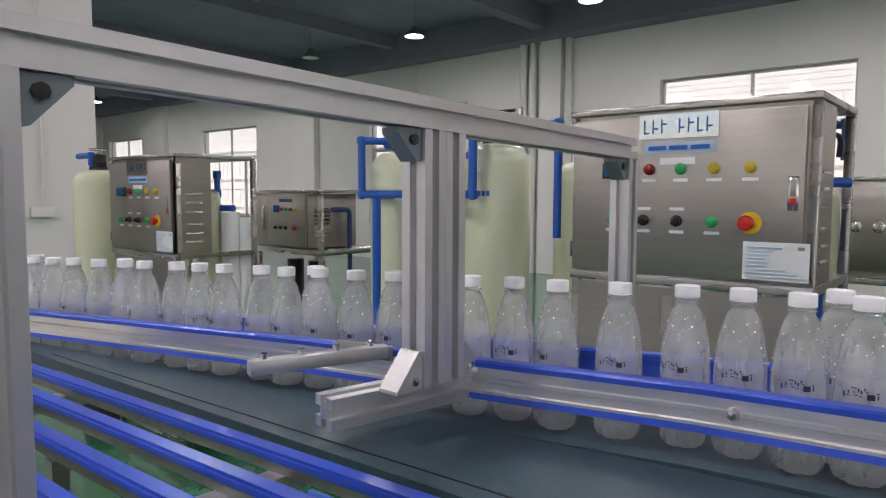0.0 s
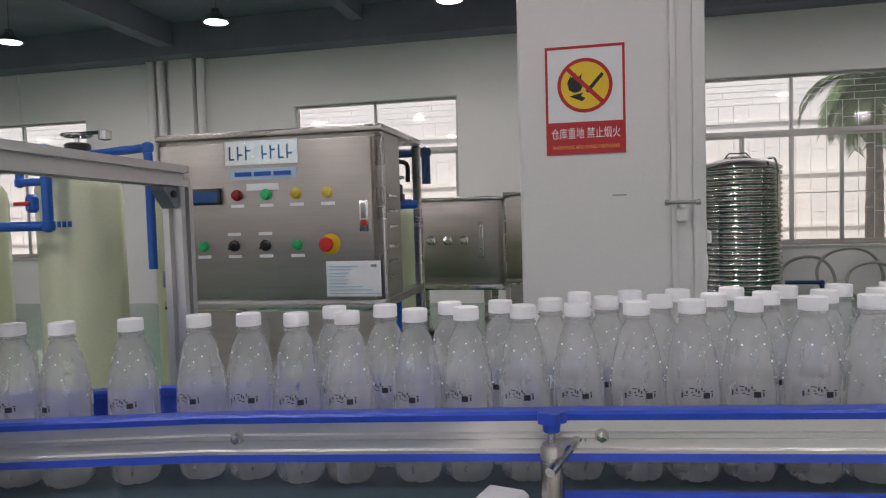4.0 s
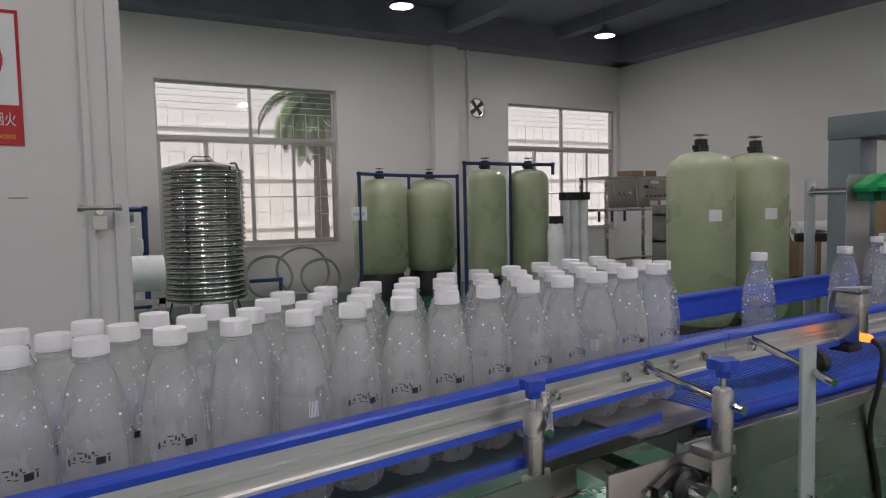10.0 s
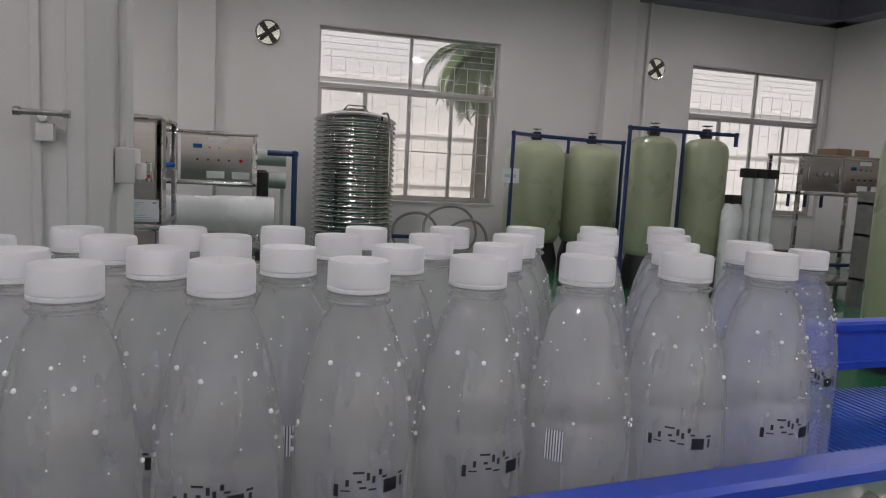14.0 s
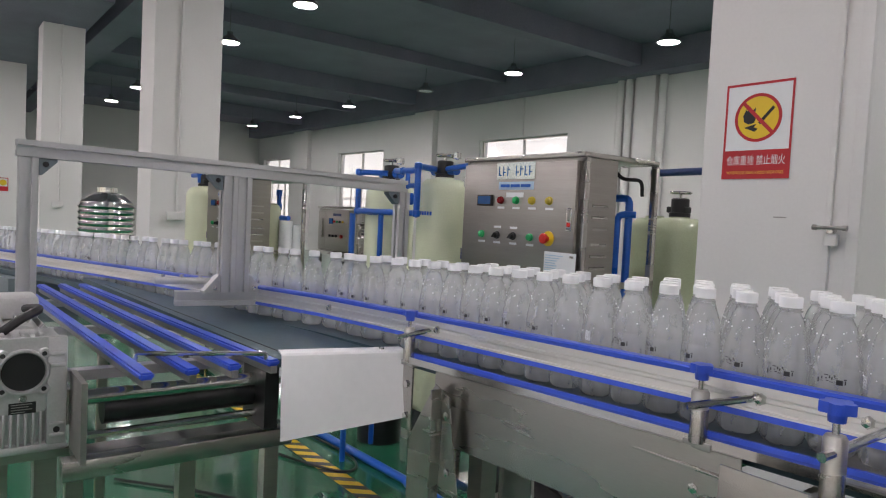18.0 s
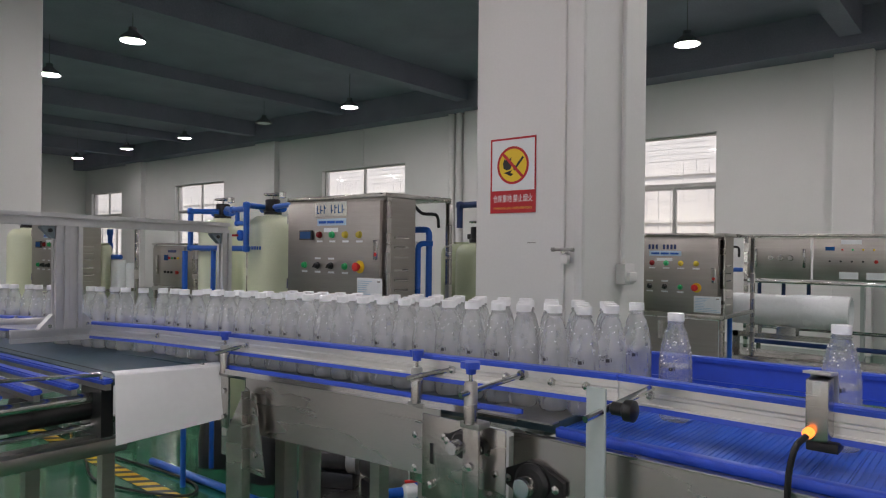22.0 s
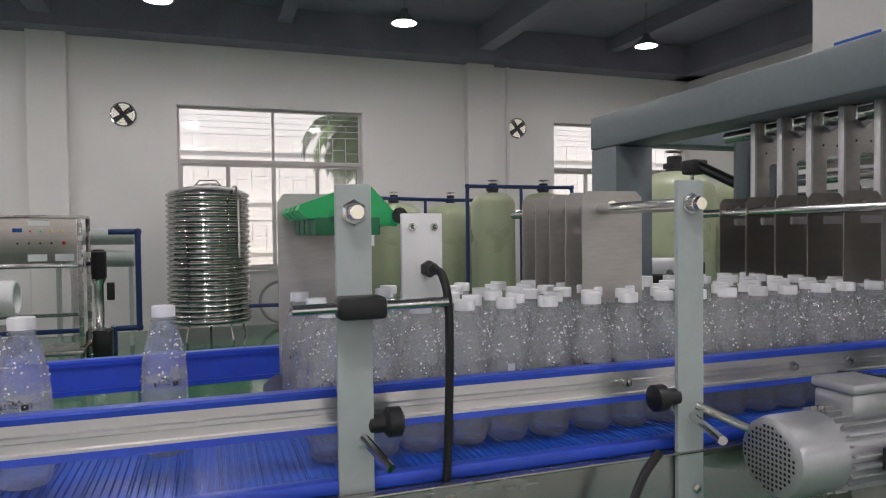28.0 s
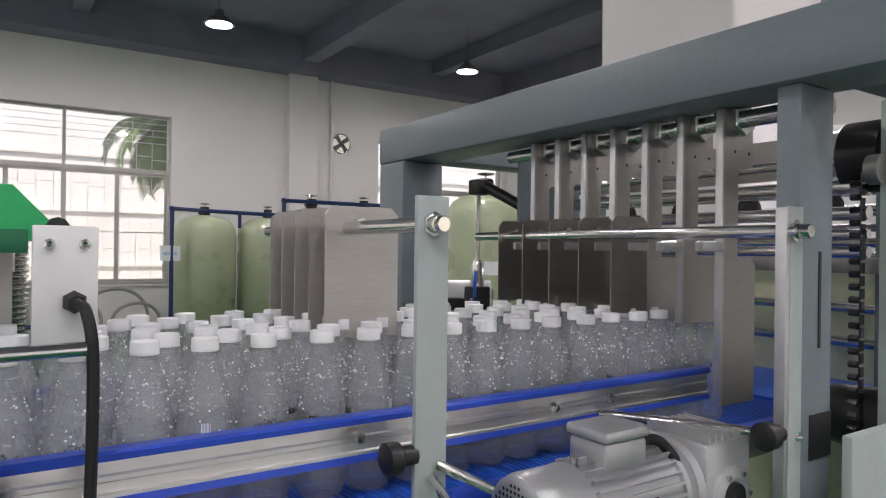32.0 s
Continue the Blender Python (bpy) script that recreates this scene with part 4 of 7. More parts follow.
def extrusion(bm, a, b, w=0.04, h=0.04):
    """Slotted aluminium bar from a to b."""
    a, b = Vector(a), Vector(b)
    L, q = (b - a).length, (b - a).to_track_quat("Z", "Y")
    g, dp = 0.0065, 0.012
    u, v = w / 2, h / 2
    poly = [(-u, -v), (-g, -v), (-g, -v + dp), (g, -v + dp), (g, -v), (u, -v), (u, -g), (u - dp, -g), (u - dp, g), (u, g), (u, v), (g, v), (g, v - dp), (-g, v - dp), (-g, v), (-u, v), (-u, g), (-u + dp, g), (-u + dp, -g), (-u, -g)]
    b2 = prism(bmesh.new(), poly, "z", 0, L)
    moved(b2, Matrix.LocRotScale(a, q, None))
    return b2

t = thing("aluminium_portal", (-0.60, -1.5, 1.03), "slotted aluminium portal standing over the belts", "frame")
inv = t.matrix_world.inverted()
P0, P1 = Vector((-0.655, -0.845, 1.440)), Vector((-0.640, -1.965, 1.458))
on = lambda y: P0 + (P1 - P0) * ((y + 0.845) / (-1.12))
part("top_bar", moved(extrusion(None, P0, P1), inv), ALU, t)
for y, z0 in ((-0.855, 1.03), (-1.409, 1.10), (-1.450, 1.10), (-1.94, 1.03)):
    p = on(y)
    part("post", moved(extrusion(None, (p.x, p.y, z0), (p.x, p.y, p.z - 0.0205)), inv), ALU, t)
part("foot_bar", moved(extrusion(None, (-0.700, -1.575, 1.079), (-0.640, -1.25, 1.079)), inv), ALU, t)
for y, s in ((-1.472, -1), (-1.92, 1), (-0.877, -1)):
    p = on(y)
    zt = p.z - 0.021
    g = prism(bmesh.new(), [(p.y, zt), (p.y + s * 0.040, zt), (p.y + s * 0.040, zt - 0.007), (p.y + s * 0.008, zt - 0.040), (p.y, zt - 0.040)], "x", p.x - 0.014, p.x + 0.014)
    c = part("corner_bracket", moved(g, inv), PAINTD, t, "dark cast corner bracket")
    part("bolt", moved(LA([(0.007, 0), (0.007, 0.005), (0, 0.006)], 8, (p.x + 0.014, p.y + s * 0.015, zt - 0.014), "X"), inv), BLACK, c)
p = on(-1.472)
for y, s in ((-1.471, -1), (-1.388, 1)):
    c = part("base_bracket", moved(prism(bmesh.new(), [(y, 1.0995), (y + s * 0.045, 1.0995), (y + s * 0.045, 1.104), (y + s * 0.006, 1.148), (y, 1.148)], "x", p.x - 0.016, p.x + 0.016), inv), CAST, t, "grey cast corner bracket")
    part("bolt", moved(LA([(0.006, 0), (0.006, 0.004), (0, 0.005)], 8, (p.x + 0.016, y + s * 0.015, 1.112), "X"), inv), CHROME, c)

t = thing("rail_linkage", (-0.80, -1.50, 1.06), "short aluminium link bolted to the guide rail", "bracket")
part("link_bar", moved(B(0.0, 0.205, -0.009, 0.009, 0.046, 0.066, 0.002), pose(-0.030, -0.095, 0, 0, 0, 72)), ALU, t)
part("link_plate", moved(B(0.0, 0.10, -0.004, 0.004, 0.040, 0.062, 0.001), pose(-0.06, 0.085, 0, 0, 0, 13)), DULL, t)
for k in range(4):
    part("screw", LA([(0.006, 0), (0.006, 0.008), (0, 0.009)], 8, (-0.024 + 0.016 * k, -0.075 + 0.05 * k, 0.066)), CHROME, t)

# gear motor of the side table
t = thing("gear_motor", (-0.27, -1.985, 0.872), "grey cast gear motor with a black cable", "motor")
part("gearbox", joined(B(-0.06, 0.058, -0.066, 0.066, 0.0, 0.205, 0.010), B(-0.07, 0.070, -0.075, 0.075, -0.012, 0.004, 0.003)), CAST, t)
for y in (-0.056, 0.056):
    part("corner_post", B(0.050, 0.072, y - 0.017, y + 0.017, 0.0, 0.208, 0.004), CAST, t)
    for z in (0.014, 0.036, 0.150, 0.172):
        part("foot_rib", B(0.070, 0.0765, y - 0.013, y + 0.013, z, z + 0.008, 0.002), CAST, t)
    part("foot_hole", LA([(0.006, 0.072), (0.006, 0.0728), (0, 0.0728)], 12, (0, y, 0.029), "X"), BLACK, t)
part("front_housing", prism(bmesh.new(), [(-0.046, 0.208), (0.046, 0.208), (0.046, 0.085), (0.034, 0.066), (-0.034, 0.066), (-0.046, 0.085)], "x", 0.055, 0.068), CAST, t)
part("bore", LA([(0.036, 0.066), (0.036, 0.0695), (0.0, 0.0695)], 28, (0, 0, 0.145), "X"), BLACK, t, "dark hollow bore")
part("bore_ring", LA([(0.043, 0.066), (0.043, 0.076), (0.041, 0.078), (0.038, 0.078), (0.036, 0.075), (0.036, 0.066)], 32, (0, 0, 0.145), "X"), CAST, t)
for a in (45, 135, 225, 315):
    y, z = 0.047 * math.cos(radians(a)), 0.145 + 0.047 * math.sin(radians(a))
    e = part("bolt_ear", LA([(0.010, 0.066), (0.010, 0.075), (0.008, 0.0765), (0, 0.0765)], 14, (0, y, z), "X"), CAST, t)
    part("bolt_hole", LA([(0.0045, 0.0765), (0.0045, 0.0773), (0, 0.0773)], 10, (0, y, z), "X"), BLACK, t)
part("oil_plug", LA([(0.007, 0.066), (0.007, 0.073), (0.005, 0.075), (0, 0.075)], 12, (0, 0, 0.094), "X"), CHROME, t)
for k in range(6):
    part("cooling_fin", B(0.050, 0.070, -0.0325 + k * 0.012, -0.0275 + k * 0.012, 0.004, 0.066, 0.0015), CAST, t)
for k in range(5):
    part("top_rib", B(0.0, 0.040, -0.034 + k * 0.016, -0.027 + k * 0.016, 0.204, 0.2105, 0.002), CAST, t)
part("side_cover", LA([(0.050, 0.064), (0.050, 0.074), (0.040, 0.078), (0.036, 0.073), (0, 0.073)], 28, (0, 0, 0.085), "Y"), CAST, t)
part("side_cover", LA([(0.050, -0.064), (0.050, -0.072), (0.040, -0.076), (0.036, -0.071), (0, -0.071)], 28, (0, 0, 0.085), "Y"), CAST, t)
part("motor_body", LA([(0.062, -0.06), (0.066, -0.08), (0.066, -0.24), (0.058, -0.26), (0.058, -0.30), (0, -0.30)], 28, (0, 0, 0.15), "X"), CAST, t)
for k in range(18):
    a = 2 * math.pi * k / 18
    part("motor_fin", moved(B(-0.235, -0.085, -0.002, 0.002, 0.062, 0.076), Matrix.Translation((0, 0, 0.15)) @ Matrix.Rotation(a, 4, "X")), CAST, t)
part("terminal_box", B(-0.21, -0.11, -0.045, 0.045, 0.215, 0.262, 0.008), CAST, t)
part("nameplate", B(0.0682, 0.0692, -0.022, 0.022, 0.0655, 0.0868), BLACK, t, "black nameplate with grey lines")
for k, w in enumerate((0.017, 0.014, 0.017, 0.011)):
    part("plate_line", B(0.0691, 0.0696, -0.018, -0.018 + 2 * w, 0.0825 - 0.0048 * k, 0.0838 - 0.0048 * k), DULL, t)
part("cable", tube(bmesh.new(), spline([(-0.11, 0.02, 0.238), (-0.04, 0.035, 0.245), (0.0, -0.01, 0.225), (0.0, -0.075, 0.16), (0.02, -0.092, 0.06), (0.02, -0.092, -0.06), (0.0, -0.085, -0.2)]), 0.009, 10), RUBBER, t)
part("mount_plate", B(-0.09, 0.06, -0.09, 0.08, -0.03, -0.012), STEELH, t)
part("stand_leg", B(-0.05, -0.01, -0.07, -0.03, -0.872, -0.03), STEEL, t)
part("stand_leg", B(-0.05, -0.01, 0.03, 0.07, -0.872, -0.03), STEEL, t)

# ---- packing machine over the blue belt ----
SHEET = mat("worn_steel_sheet", (0.56, 0.54, 0.51), 0.48, 0.9, var=0.07, scale=5, bump=0.05, bscale=30, streak=(1, 1, 8))
def lane_plates(name, x0, x1, ys, z0, z1, label, m=STEEL):
    """Thin stainless lane plates threaded on one rod."""
    for i, y in enumerate(ys):
        t = thing("lane_plate", (x0, y, z0), label, "lane plate", name)
        w, h = x1 - x0, z1 - z0
        part("plate", prism(bmesh.new(), [(0, 0), (w, 0), (w, h - 0.012), (w - 0.012, h), (0.012, h), (0, h - 0.012)], "y", -0.001, 0.001), m, t, "brushed stainless sheet", 0)
        part("collar", LA([(0.011, -0.010), (0.011, -0.001)], 12, (w * 0.45, 0, h - 0.028), "Y"), CHROME, t)

lane_plates("front lane plates", 2.62, 2.74, [-1.045 + 0.058 * k for k in range(5)], 1.225, 1.418, "brushed steel lane plate hanging above the bottles", SHEET)
lane_plates("middle lane plates", 3.14, 3.236, [-1.11 + 0.081 * k for k in range(5)], 1.245, 1.420, "dull steel lane plate hanging above the bottles")

def guide_post(x, y, z0=0.86, top=1.42, pin=True, side=-1):
    t = thing("guide_post", (x, y, z0), "pale painted flat upright with a black clamp knob", "post", "guide posts")
    h = top - z0
    xl = -0.010 if y < -1.4 else -0.022
    part("upright", B(xl, 0.022, -0.004, 0.004, 0, h, 0.001), PAINT, t)
    if y < -1.4:
        part("edge_strip", B(-0.020, -0.0105, -0.004, 0.012, 0.1, h - 0.002, 0.001), ALU, t)
    part("rod_end", LA([(0.0105, -0.004), (0.0105, -0.024), (0.0085, -0.027), (0, -0.027)], 18, (0, 0, h - 0.034), "Y"), CHROME, t)
    part("washer", LA([(0.015, -0.004), (0.016, -0.005), (0.016, -0.008), (0.013, -0.009)], 6, (0, 0, h - 0.034), "Y"), CHROME, t)
    part("knob", LA([(0.006, 0.0), (0.012, side * 0.004), (0.012, side * 0.022), (0.019, side * 0.027), (0.019, side * 0.043), (0.012, side * 0.047), (0, side * 0.047)], 16, (side * 0.014, 0.004, 1.113 - z0), "X"), BLACK, t, "black plastic knob")
    if pin:
        part("pin", R((0.008, -0.006, 1.10 - z0), (0.030 if side > 0 else 0.055, -0.055, 1.075 - z0), 0.006, 10), CHROME, t)
    part("bolt", LA([(0.007, -0.004), (0.007, -0.008), (0, -0.009)], 6, (0.008, 0, 0.12), "Y"), CHROME, t)
    return t

guide_post(2.182, -1.247, top=1.409, side=1)
guide_post(2.660, -1.268)
guide_post(3.132, -1.442, 0.86, 1.421, False)
guide_post(2.21, -0.70, 0.86, 1.41, False)
guide_post(2.70, -0.70, 0.86, 1.41, False)

def cross_rod(x, y0, y1, z, r=0.0095, dx=0.0):
    piece("cross_rod", R((x, y0, z), (x + dx, y1, z), r, 14), CHROME, "polished steel rod across the bottle lanes", "rod", "cross rods")

cross_rod(2.656, -1.29, -0.70, 1.386)
cross_rod(2.182, -1.27, -0.70, 1.375, 0.0095, 0.02)
cross_rod(3.122, -1.455, -0.68, 1.387, 0.0095, 0.04)
cross_rod(2.62, -1.38, -1.20, 1.085, 0.006, 0.07)
cross_rod(3.15, -1.45, -1.21, 1.105, 0.007, -0.14)

# entry guide plates and green clamps
t = thing("entry_plate", (2.13, -0.85, 1.06), "worn steel entry plate beside the bottles", "guide plate")
part("plate", prism(bmesh.new(), [(0, 0), (0.115, 0), (0.115, 0.345), (0.10, 0.36), (0.012, 0.36), (0, 0.345)], "y", -0.0012, 0.0012), SHEET, t, "", 0)
part("curved_lip", prism(bmesh.new(), [(-0.03, 0.0), (0.02, 0.0), (0.14, 0.03), (0.14, 0.045), (-0.01, 0.045), (-0.03, 0.03)], "y", -0.014, -0.0125), STEEL, t, "", 0)
DGREEN = mat("dark_green_plastic", (0.01, 0.16, 0.07), 0.4)
for k, y in enumerate((-1.068, -1.006, -0.944, -0.882)):
    t = thing("green_clamp", (2.20, y, 1.375), "green plastic wedge clamp on a steel rod", "clamp", "green clamps")
    part("wedge", prism(bmesh.new(), [(-0.060, 0.016), (-0.064, 0.008), (-0.055, -0.002), (0.080, -0.016), (0.088, -0.006), (0.040, 0.046), (0.022, 0.046)], "y", -0.020, 0.020), GREENP, t)
    part("under_block", B(-0.04, 0.055, -0.022, 0.022, -0.028, -0.002, 0.002), DGREEN, t)
    part("pivot", LA([(0.012, -0.034), (0.012, -0.030)], 10, (0.082, 0, 0.0), "Y"), BLACK, t)

t = thing("switch_bracket", (2.282, -1.205, 1.250), "white bracket plate with two screws and a black cable", "bracket")
part("bracket_plate", B(-0.028, 0.028, -0.004, 0.004, 0.0, 0.125, 0.0012), WHITEP, t)
for x in (-0.014, 0.016):
    part("screw", LA([(0.0055, -0.004), (0.0055, -0.007), (0.003, -0.0075), (0, -0.006)], 8, (x, 0, 0.107), "Y"), CHROME, t)
part("cable_gland", LA([(0.011, -0.004), (0.011, -0.018), (0.008, -0.022), (0.008, -0.03), (0, -0.03)], 6, (0.007, 0, 0.052), "Y"), BLACK, t)
part("cable", tube(bmesh.new(), spline([(0.007, -0.03, 0.052), (0.014, -0.044, 0.044), (0.019, -0.052, 0.0), (0.018, -0.052, -0.12), (0.012, -0.050, -0.25), (0.0, -0.05, -0.38)]), 0.0055, 10), RUBBER, t)
t = thing("cross_clamp", (2.182, -1.275, 1.262), "black plastic cross clamp on a polished rod", "clamp")
part("clamp_body", B(-0.026, 0.032, -0.016, 0.022, -0.0135, 0.0135, 0.006), BLACK, t)
part("rod", R((-0.078, -0.002, 0.0), (0.112, 0.004, 0.002), 0.0065, 12), CHROME, t)

# portal frame
t = thing("machine_frame", (3.24, -0.9, 0.0), "blue-grey painted steel portal of the packing machine", "machine")
inv = t.matrix_world.inverted()
part("top_beam", moved(B(3.155, 3.285, -2.15, -0.20, 1.600, 1.700, 0.006), inv), PAINTD, t)
part("upright", moved(B(3.155, 3.285, -0.34, -0.205, 0.0, 1.5995, 0.006), inv), PAINTD, t)
part("upright", moved(B(3.170, 3.262, -1.432, -1.395, 0.0, 1.5995, 0.005), inv), PAINTD, t)
part("top_beam", moved(B(4.85, 4.98, -2.15, -0.20, 1.600, 1.700, 0.006), inv), PAINTD, t)
part("upright", moved(B(4.85, 4.98, -0.34, -0.205, 0.0, 1.5995, 0.006), inv), PAINTD, t)
part("upright", moved(B(4.85, 4.98, -1.432, -1.372, 0.0, 1.5995, 0.006), inv), PAINTD, t)
part("side_beam", moved(B(3.3, 4.14, -0.33, -0.22, 1.61, 1.69, 0.005), inv), PAINTD, t)
part("side_beam", moved(B(3.3, 4.85, -1.435, -1.385, 1.63, 1.69, 0.005), inv), PAINTD, t)
part("cover_post", moved(B(3.385, 3.47, -1.47, -1.44, 1.05, 1.60, 0.003), inv), PAINT, t, "pale grey-green painted post")
part("slot", moved(B(3.221, 3.227, -1.4335, -1.4315, 1.22, 1.36), inv), BLACK, t)
part("dark_patch", moved(B(3.200, 3.259, -1.4335, -1.4315, 1.06, 1.125), inv), BLACK, t)
part("inner_post", moved(B(3.37, 3.45, -0.72, -0.66, 0.9, 1.60, 0.004), inv), PAINTD, t)
part("dark_plate", moved(B(3.30, 3.42, -0.665, -0.655, 1.36, 1.60), inv), PAINTD, t)
part("side_cover", moved(B(3.21, 4.6, -1.487, -1.472, 0.35, 1.105, 0.003), inv), PAINT, t, "pale grey-green painted cover")
for x, z in ((3.26, 0.99), (3.37, 1.03), (3.26, 0.90), (3.40, 0.93), (3.43, 1.00), (3.42, 1.06), (3.33, 0.82), (3.46, 0.97)):
    part("cover_bolt", moved(LA([(0.008, -1.487), (0.008, -1.494), (0, -1.495)], 8, (x, 0, z), "Y"), inv), CHROME, t)

# hanging dividers on the upper shaft
cross_rod(3.276, -1.42, -0.66, 1.582, 0.015)
ARM = mat("arm_steel", (0.54, 0.52, 0.49), 0.44, 1.0, var=0.06, scale=5, bump=0.04, bscale=40, streak=(1, 1, 5))
for k in range(7):
    y = -1.262 + 0.0787 * k
    t = thing("divider_arm", (3.276, y, 1.10), "long stainless divider arm hung on the upper shaft", "divider", "divider arms")
    zb = 0.0 if k == 0 else 0.13
    part("arm", prism(bmesh.new(), [(-0.020, 0.515), (-0.034, 0.500), (-0.034, zb), (0.056, zb), (0.056, 0.236), (0.044, 0.247), (0.004, 0.247), (0.004, 0.396), (0.012, 0.404), (0.046, 0.404), (0.046, 0.470), (0.030, 0.486), (0.020, 0.515)], "y", -0.003, 0.003), ARM, t, "", 20)
    part("front_fold", B(-0.041, -0.0342, -0.004, 0.010, zb, 0.497, 0.001), ALU, t, "bright folded front edge")
    part("hub_plate", LA([(0.040, 0.0032), (0.040, 0.009), (0.034, 0.010)], 8, (0, 0, 0.482), "Y"), ARM, t)
    part("hub_nut", LA([(0.027, -0.020), (0.029, -0.018), (0.029, -0.006), (0.027, -0.0035)], 6, (0, 0, 0.482), "Y"), CHROME, t, "hexagonal shaft nut")
    part("hub", LA([(0.023, 0.010), (0.023, 0.030)], 18, (0, 0, 0.482), "Y"), CHROME, t)
    for xx in (-0.006, 0.034):
        part("screw_hole", LA([(0.003, -0.0031), (0.003, -0.0036), (0, -0.0036)], 8, (xx, 0, 0.428), "Y"), BLACK, t)
    part("rod_clip", B(-0.095, -0.036, -0.007, 0.009, 0.258, 0.274, 0.002), ALU, t)
for z, r in ((1.47, 0.014), (1.425, 0.012), (1.515, 0.010), (1.36, 0.010), (1.39, 0.008)):
    piece("inner_rod", R((3.42, -1.41, z), (3.42, -0.66, z), r, 12), CHROME, "polished steel rod inside the machine", "rod", "inner rods")
    piece("inner_rod", R((3.7, -1.42, z + 0.02), (3.7, -0.34, z + 0.02), r, 12), CHROME, "polished steel rod inside the machine", "rod", "inner rods")
t = thing("air_cylinder", (3.28, -0.52, 1.20), "pneumatic cylinder with black valve and blue hose", "cylinder")
part("valve_head", B(-0.02, 0.03, -0.03, 0.02, 0.30, 0.34, 0.006), BLACK, t)
part("arm", R((0.0, -0.01, 0.33), (0.06, -0.10, 0.27), 0.014, 10), BLACK, t)
part("piston_rod", R((0, 0, 0.12), (0, 0, 0.30), 0.006, 10), CHROME, t)
part("barrel", LA([(0.018, -0.1), (0.018, 0.12), (0.012, 0.13), (0, 0.13)], 16), CHROME, t)
part("lower_block", B(-0.025, 0.025, -0.025, 0.025, 0.0, 0.06, 0.004), BLACK, t)
part("hose", tube(bmesh.new(), spline([(-0.02, -0.02, 0.1), (-0.03, -0.03, 0.05), (-0.026, -0.03, -0.06), (-0.02, -0.02, -0.14)]), 0.004, 8), PIPE, t, "thin blue hose")
part("tap", R((-0.03, -0.03, 0.03), (-0.055, -0.05, 0.03), 0.005, 8), CHROME, t)

# chain drive and tube light inside the machine
CHAIN = mat("oiled_chain_steel", (0.10, 0.10, 0.105), 0.28, 1.0, var=0.2, scale=30)
t = thing("drive_chain", (3.395, -1.40, 1.02), "black roller chain over a round housing", "chain")
bm = bmesh.new()
for k in range(22):
    lathe(bm, [(0.0, -0.009), (0.006, -0.007), (0.006, 0.007), (0.0, 0.009)], 8, (0, 0, 0.01 + 0.021 * k), "Y")
    box(bm, -0.006, 0.006, -0.013, -0.010, 0.012 + 0.021 * k, 0.029 + 0.021 * k)
part("roller_chain", bm, CHAIN, t)
part("housing", LA([(0.055, -0.03), (0.06, -0.02), (0.06, 0.03), (0, 0.032)], 24, (0.05, 0, 0.50), "Y"), BLACK, t)
part("hub", LA([(0.024, -0.05), (0.024, -0.03)], 16, (-0.02, 0, 0.47), "Y"), DULL, t)
part("motor_end", LA([(0.05, -0.04), (0.055, 0.0), (0.05, 0.06), (0, 0.062)], 20, (0.06, 0, 0.06), "Y"), BLACK, t)
t = thing("tube_light", (4.91, -0.85, 1.70), "glowing fluorescent light over the machine's rear beam", "lamp")
part("tube", R((0, -0.40, 0.09), (0.0, 0.40, 0.09), 0.024, 14), TUBE, t, "glowing white tube")
part("holder", B(-0.03, 0.03, -0.43, 0.43, 0.118, 0.145, 0.004), WHITEP, t)
for y in (-0.425, 0.405):
    part("bracket", B(-0.012, 0.012, y, y + 0.02, 0.0, 0.118), WHITEP, t)
t = thing("carriage_plate", (3.60, -1.0, 1.05), "dark steel carriage plate with bearings inside the machine", "machine")
part("plate", B(0.0, 0.012, -0.34, 0.36, 0.46, 0.545), STEEL, t)
for k in range(4):
    part("bearing", LA([(0.024, -0.02), (0.026, -0.004), (0.012, -0.022), (0, -0.022)], 16, (0, -0.26 + 0.17 * k, 0.40), "X"), BLACK, t)
part("crossbar", B(-0.03, 0.0, -0.36, 0.38, 0.27, 0.30, 0.003), DULL, t)
part("leg", B(0.0, 0.03, -0.37, -0.34, -1.05, 0.545), PAINTD, t)
part("leg", B(0.0, 0.03, 0.36, 0.39, -1.05, 0.545), PAINTD, t)
t = thing("yellow_cabinet", (6.5, -0.46, 0), "yellow painted machine cabinet behind the packing machine", "cabinet")
part("body", B(0, 0.30, 0, 0.32, 0.08, 1.55, 0.008), YELLOW, t)
part("plinth", B(0.02, 0.28, 0.02, 0.30, 0, 0.08), BLACK, t)
piece("outfeed_belt", B(3.6, 6.4, -1.25, -0.78, 1.02, 1.05), BLUEBELT, "blue outfeed conveyor belt behind the portal", "conveyor belt")
t = thing("roller_unit", (3.95, -0.9, 0.4), "pale yellow-green machine panel with steel rollers", "machine")
part("panel", B(0, 0.02, -0.4, 0.5, 0.0, 0.95), mat("pale_yellow_green", (0.62, 0.66, 0.45), 0.4), t)
for z in (0.75, 0.83, 0.95, 1.06):
    part("roller", R((-0.05, -0.45, z), (-0.05, 0.5, z), 0.012, 12), CHROME, t)
part("bracket", B(-0.1, 0.0, -0.5, -0.44, 0.55, 1.1), DULL, t)

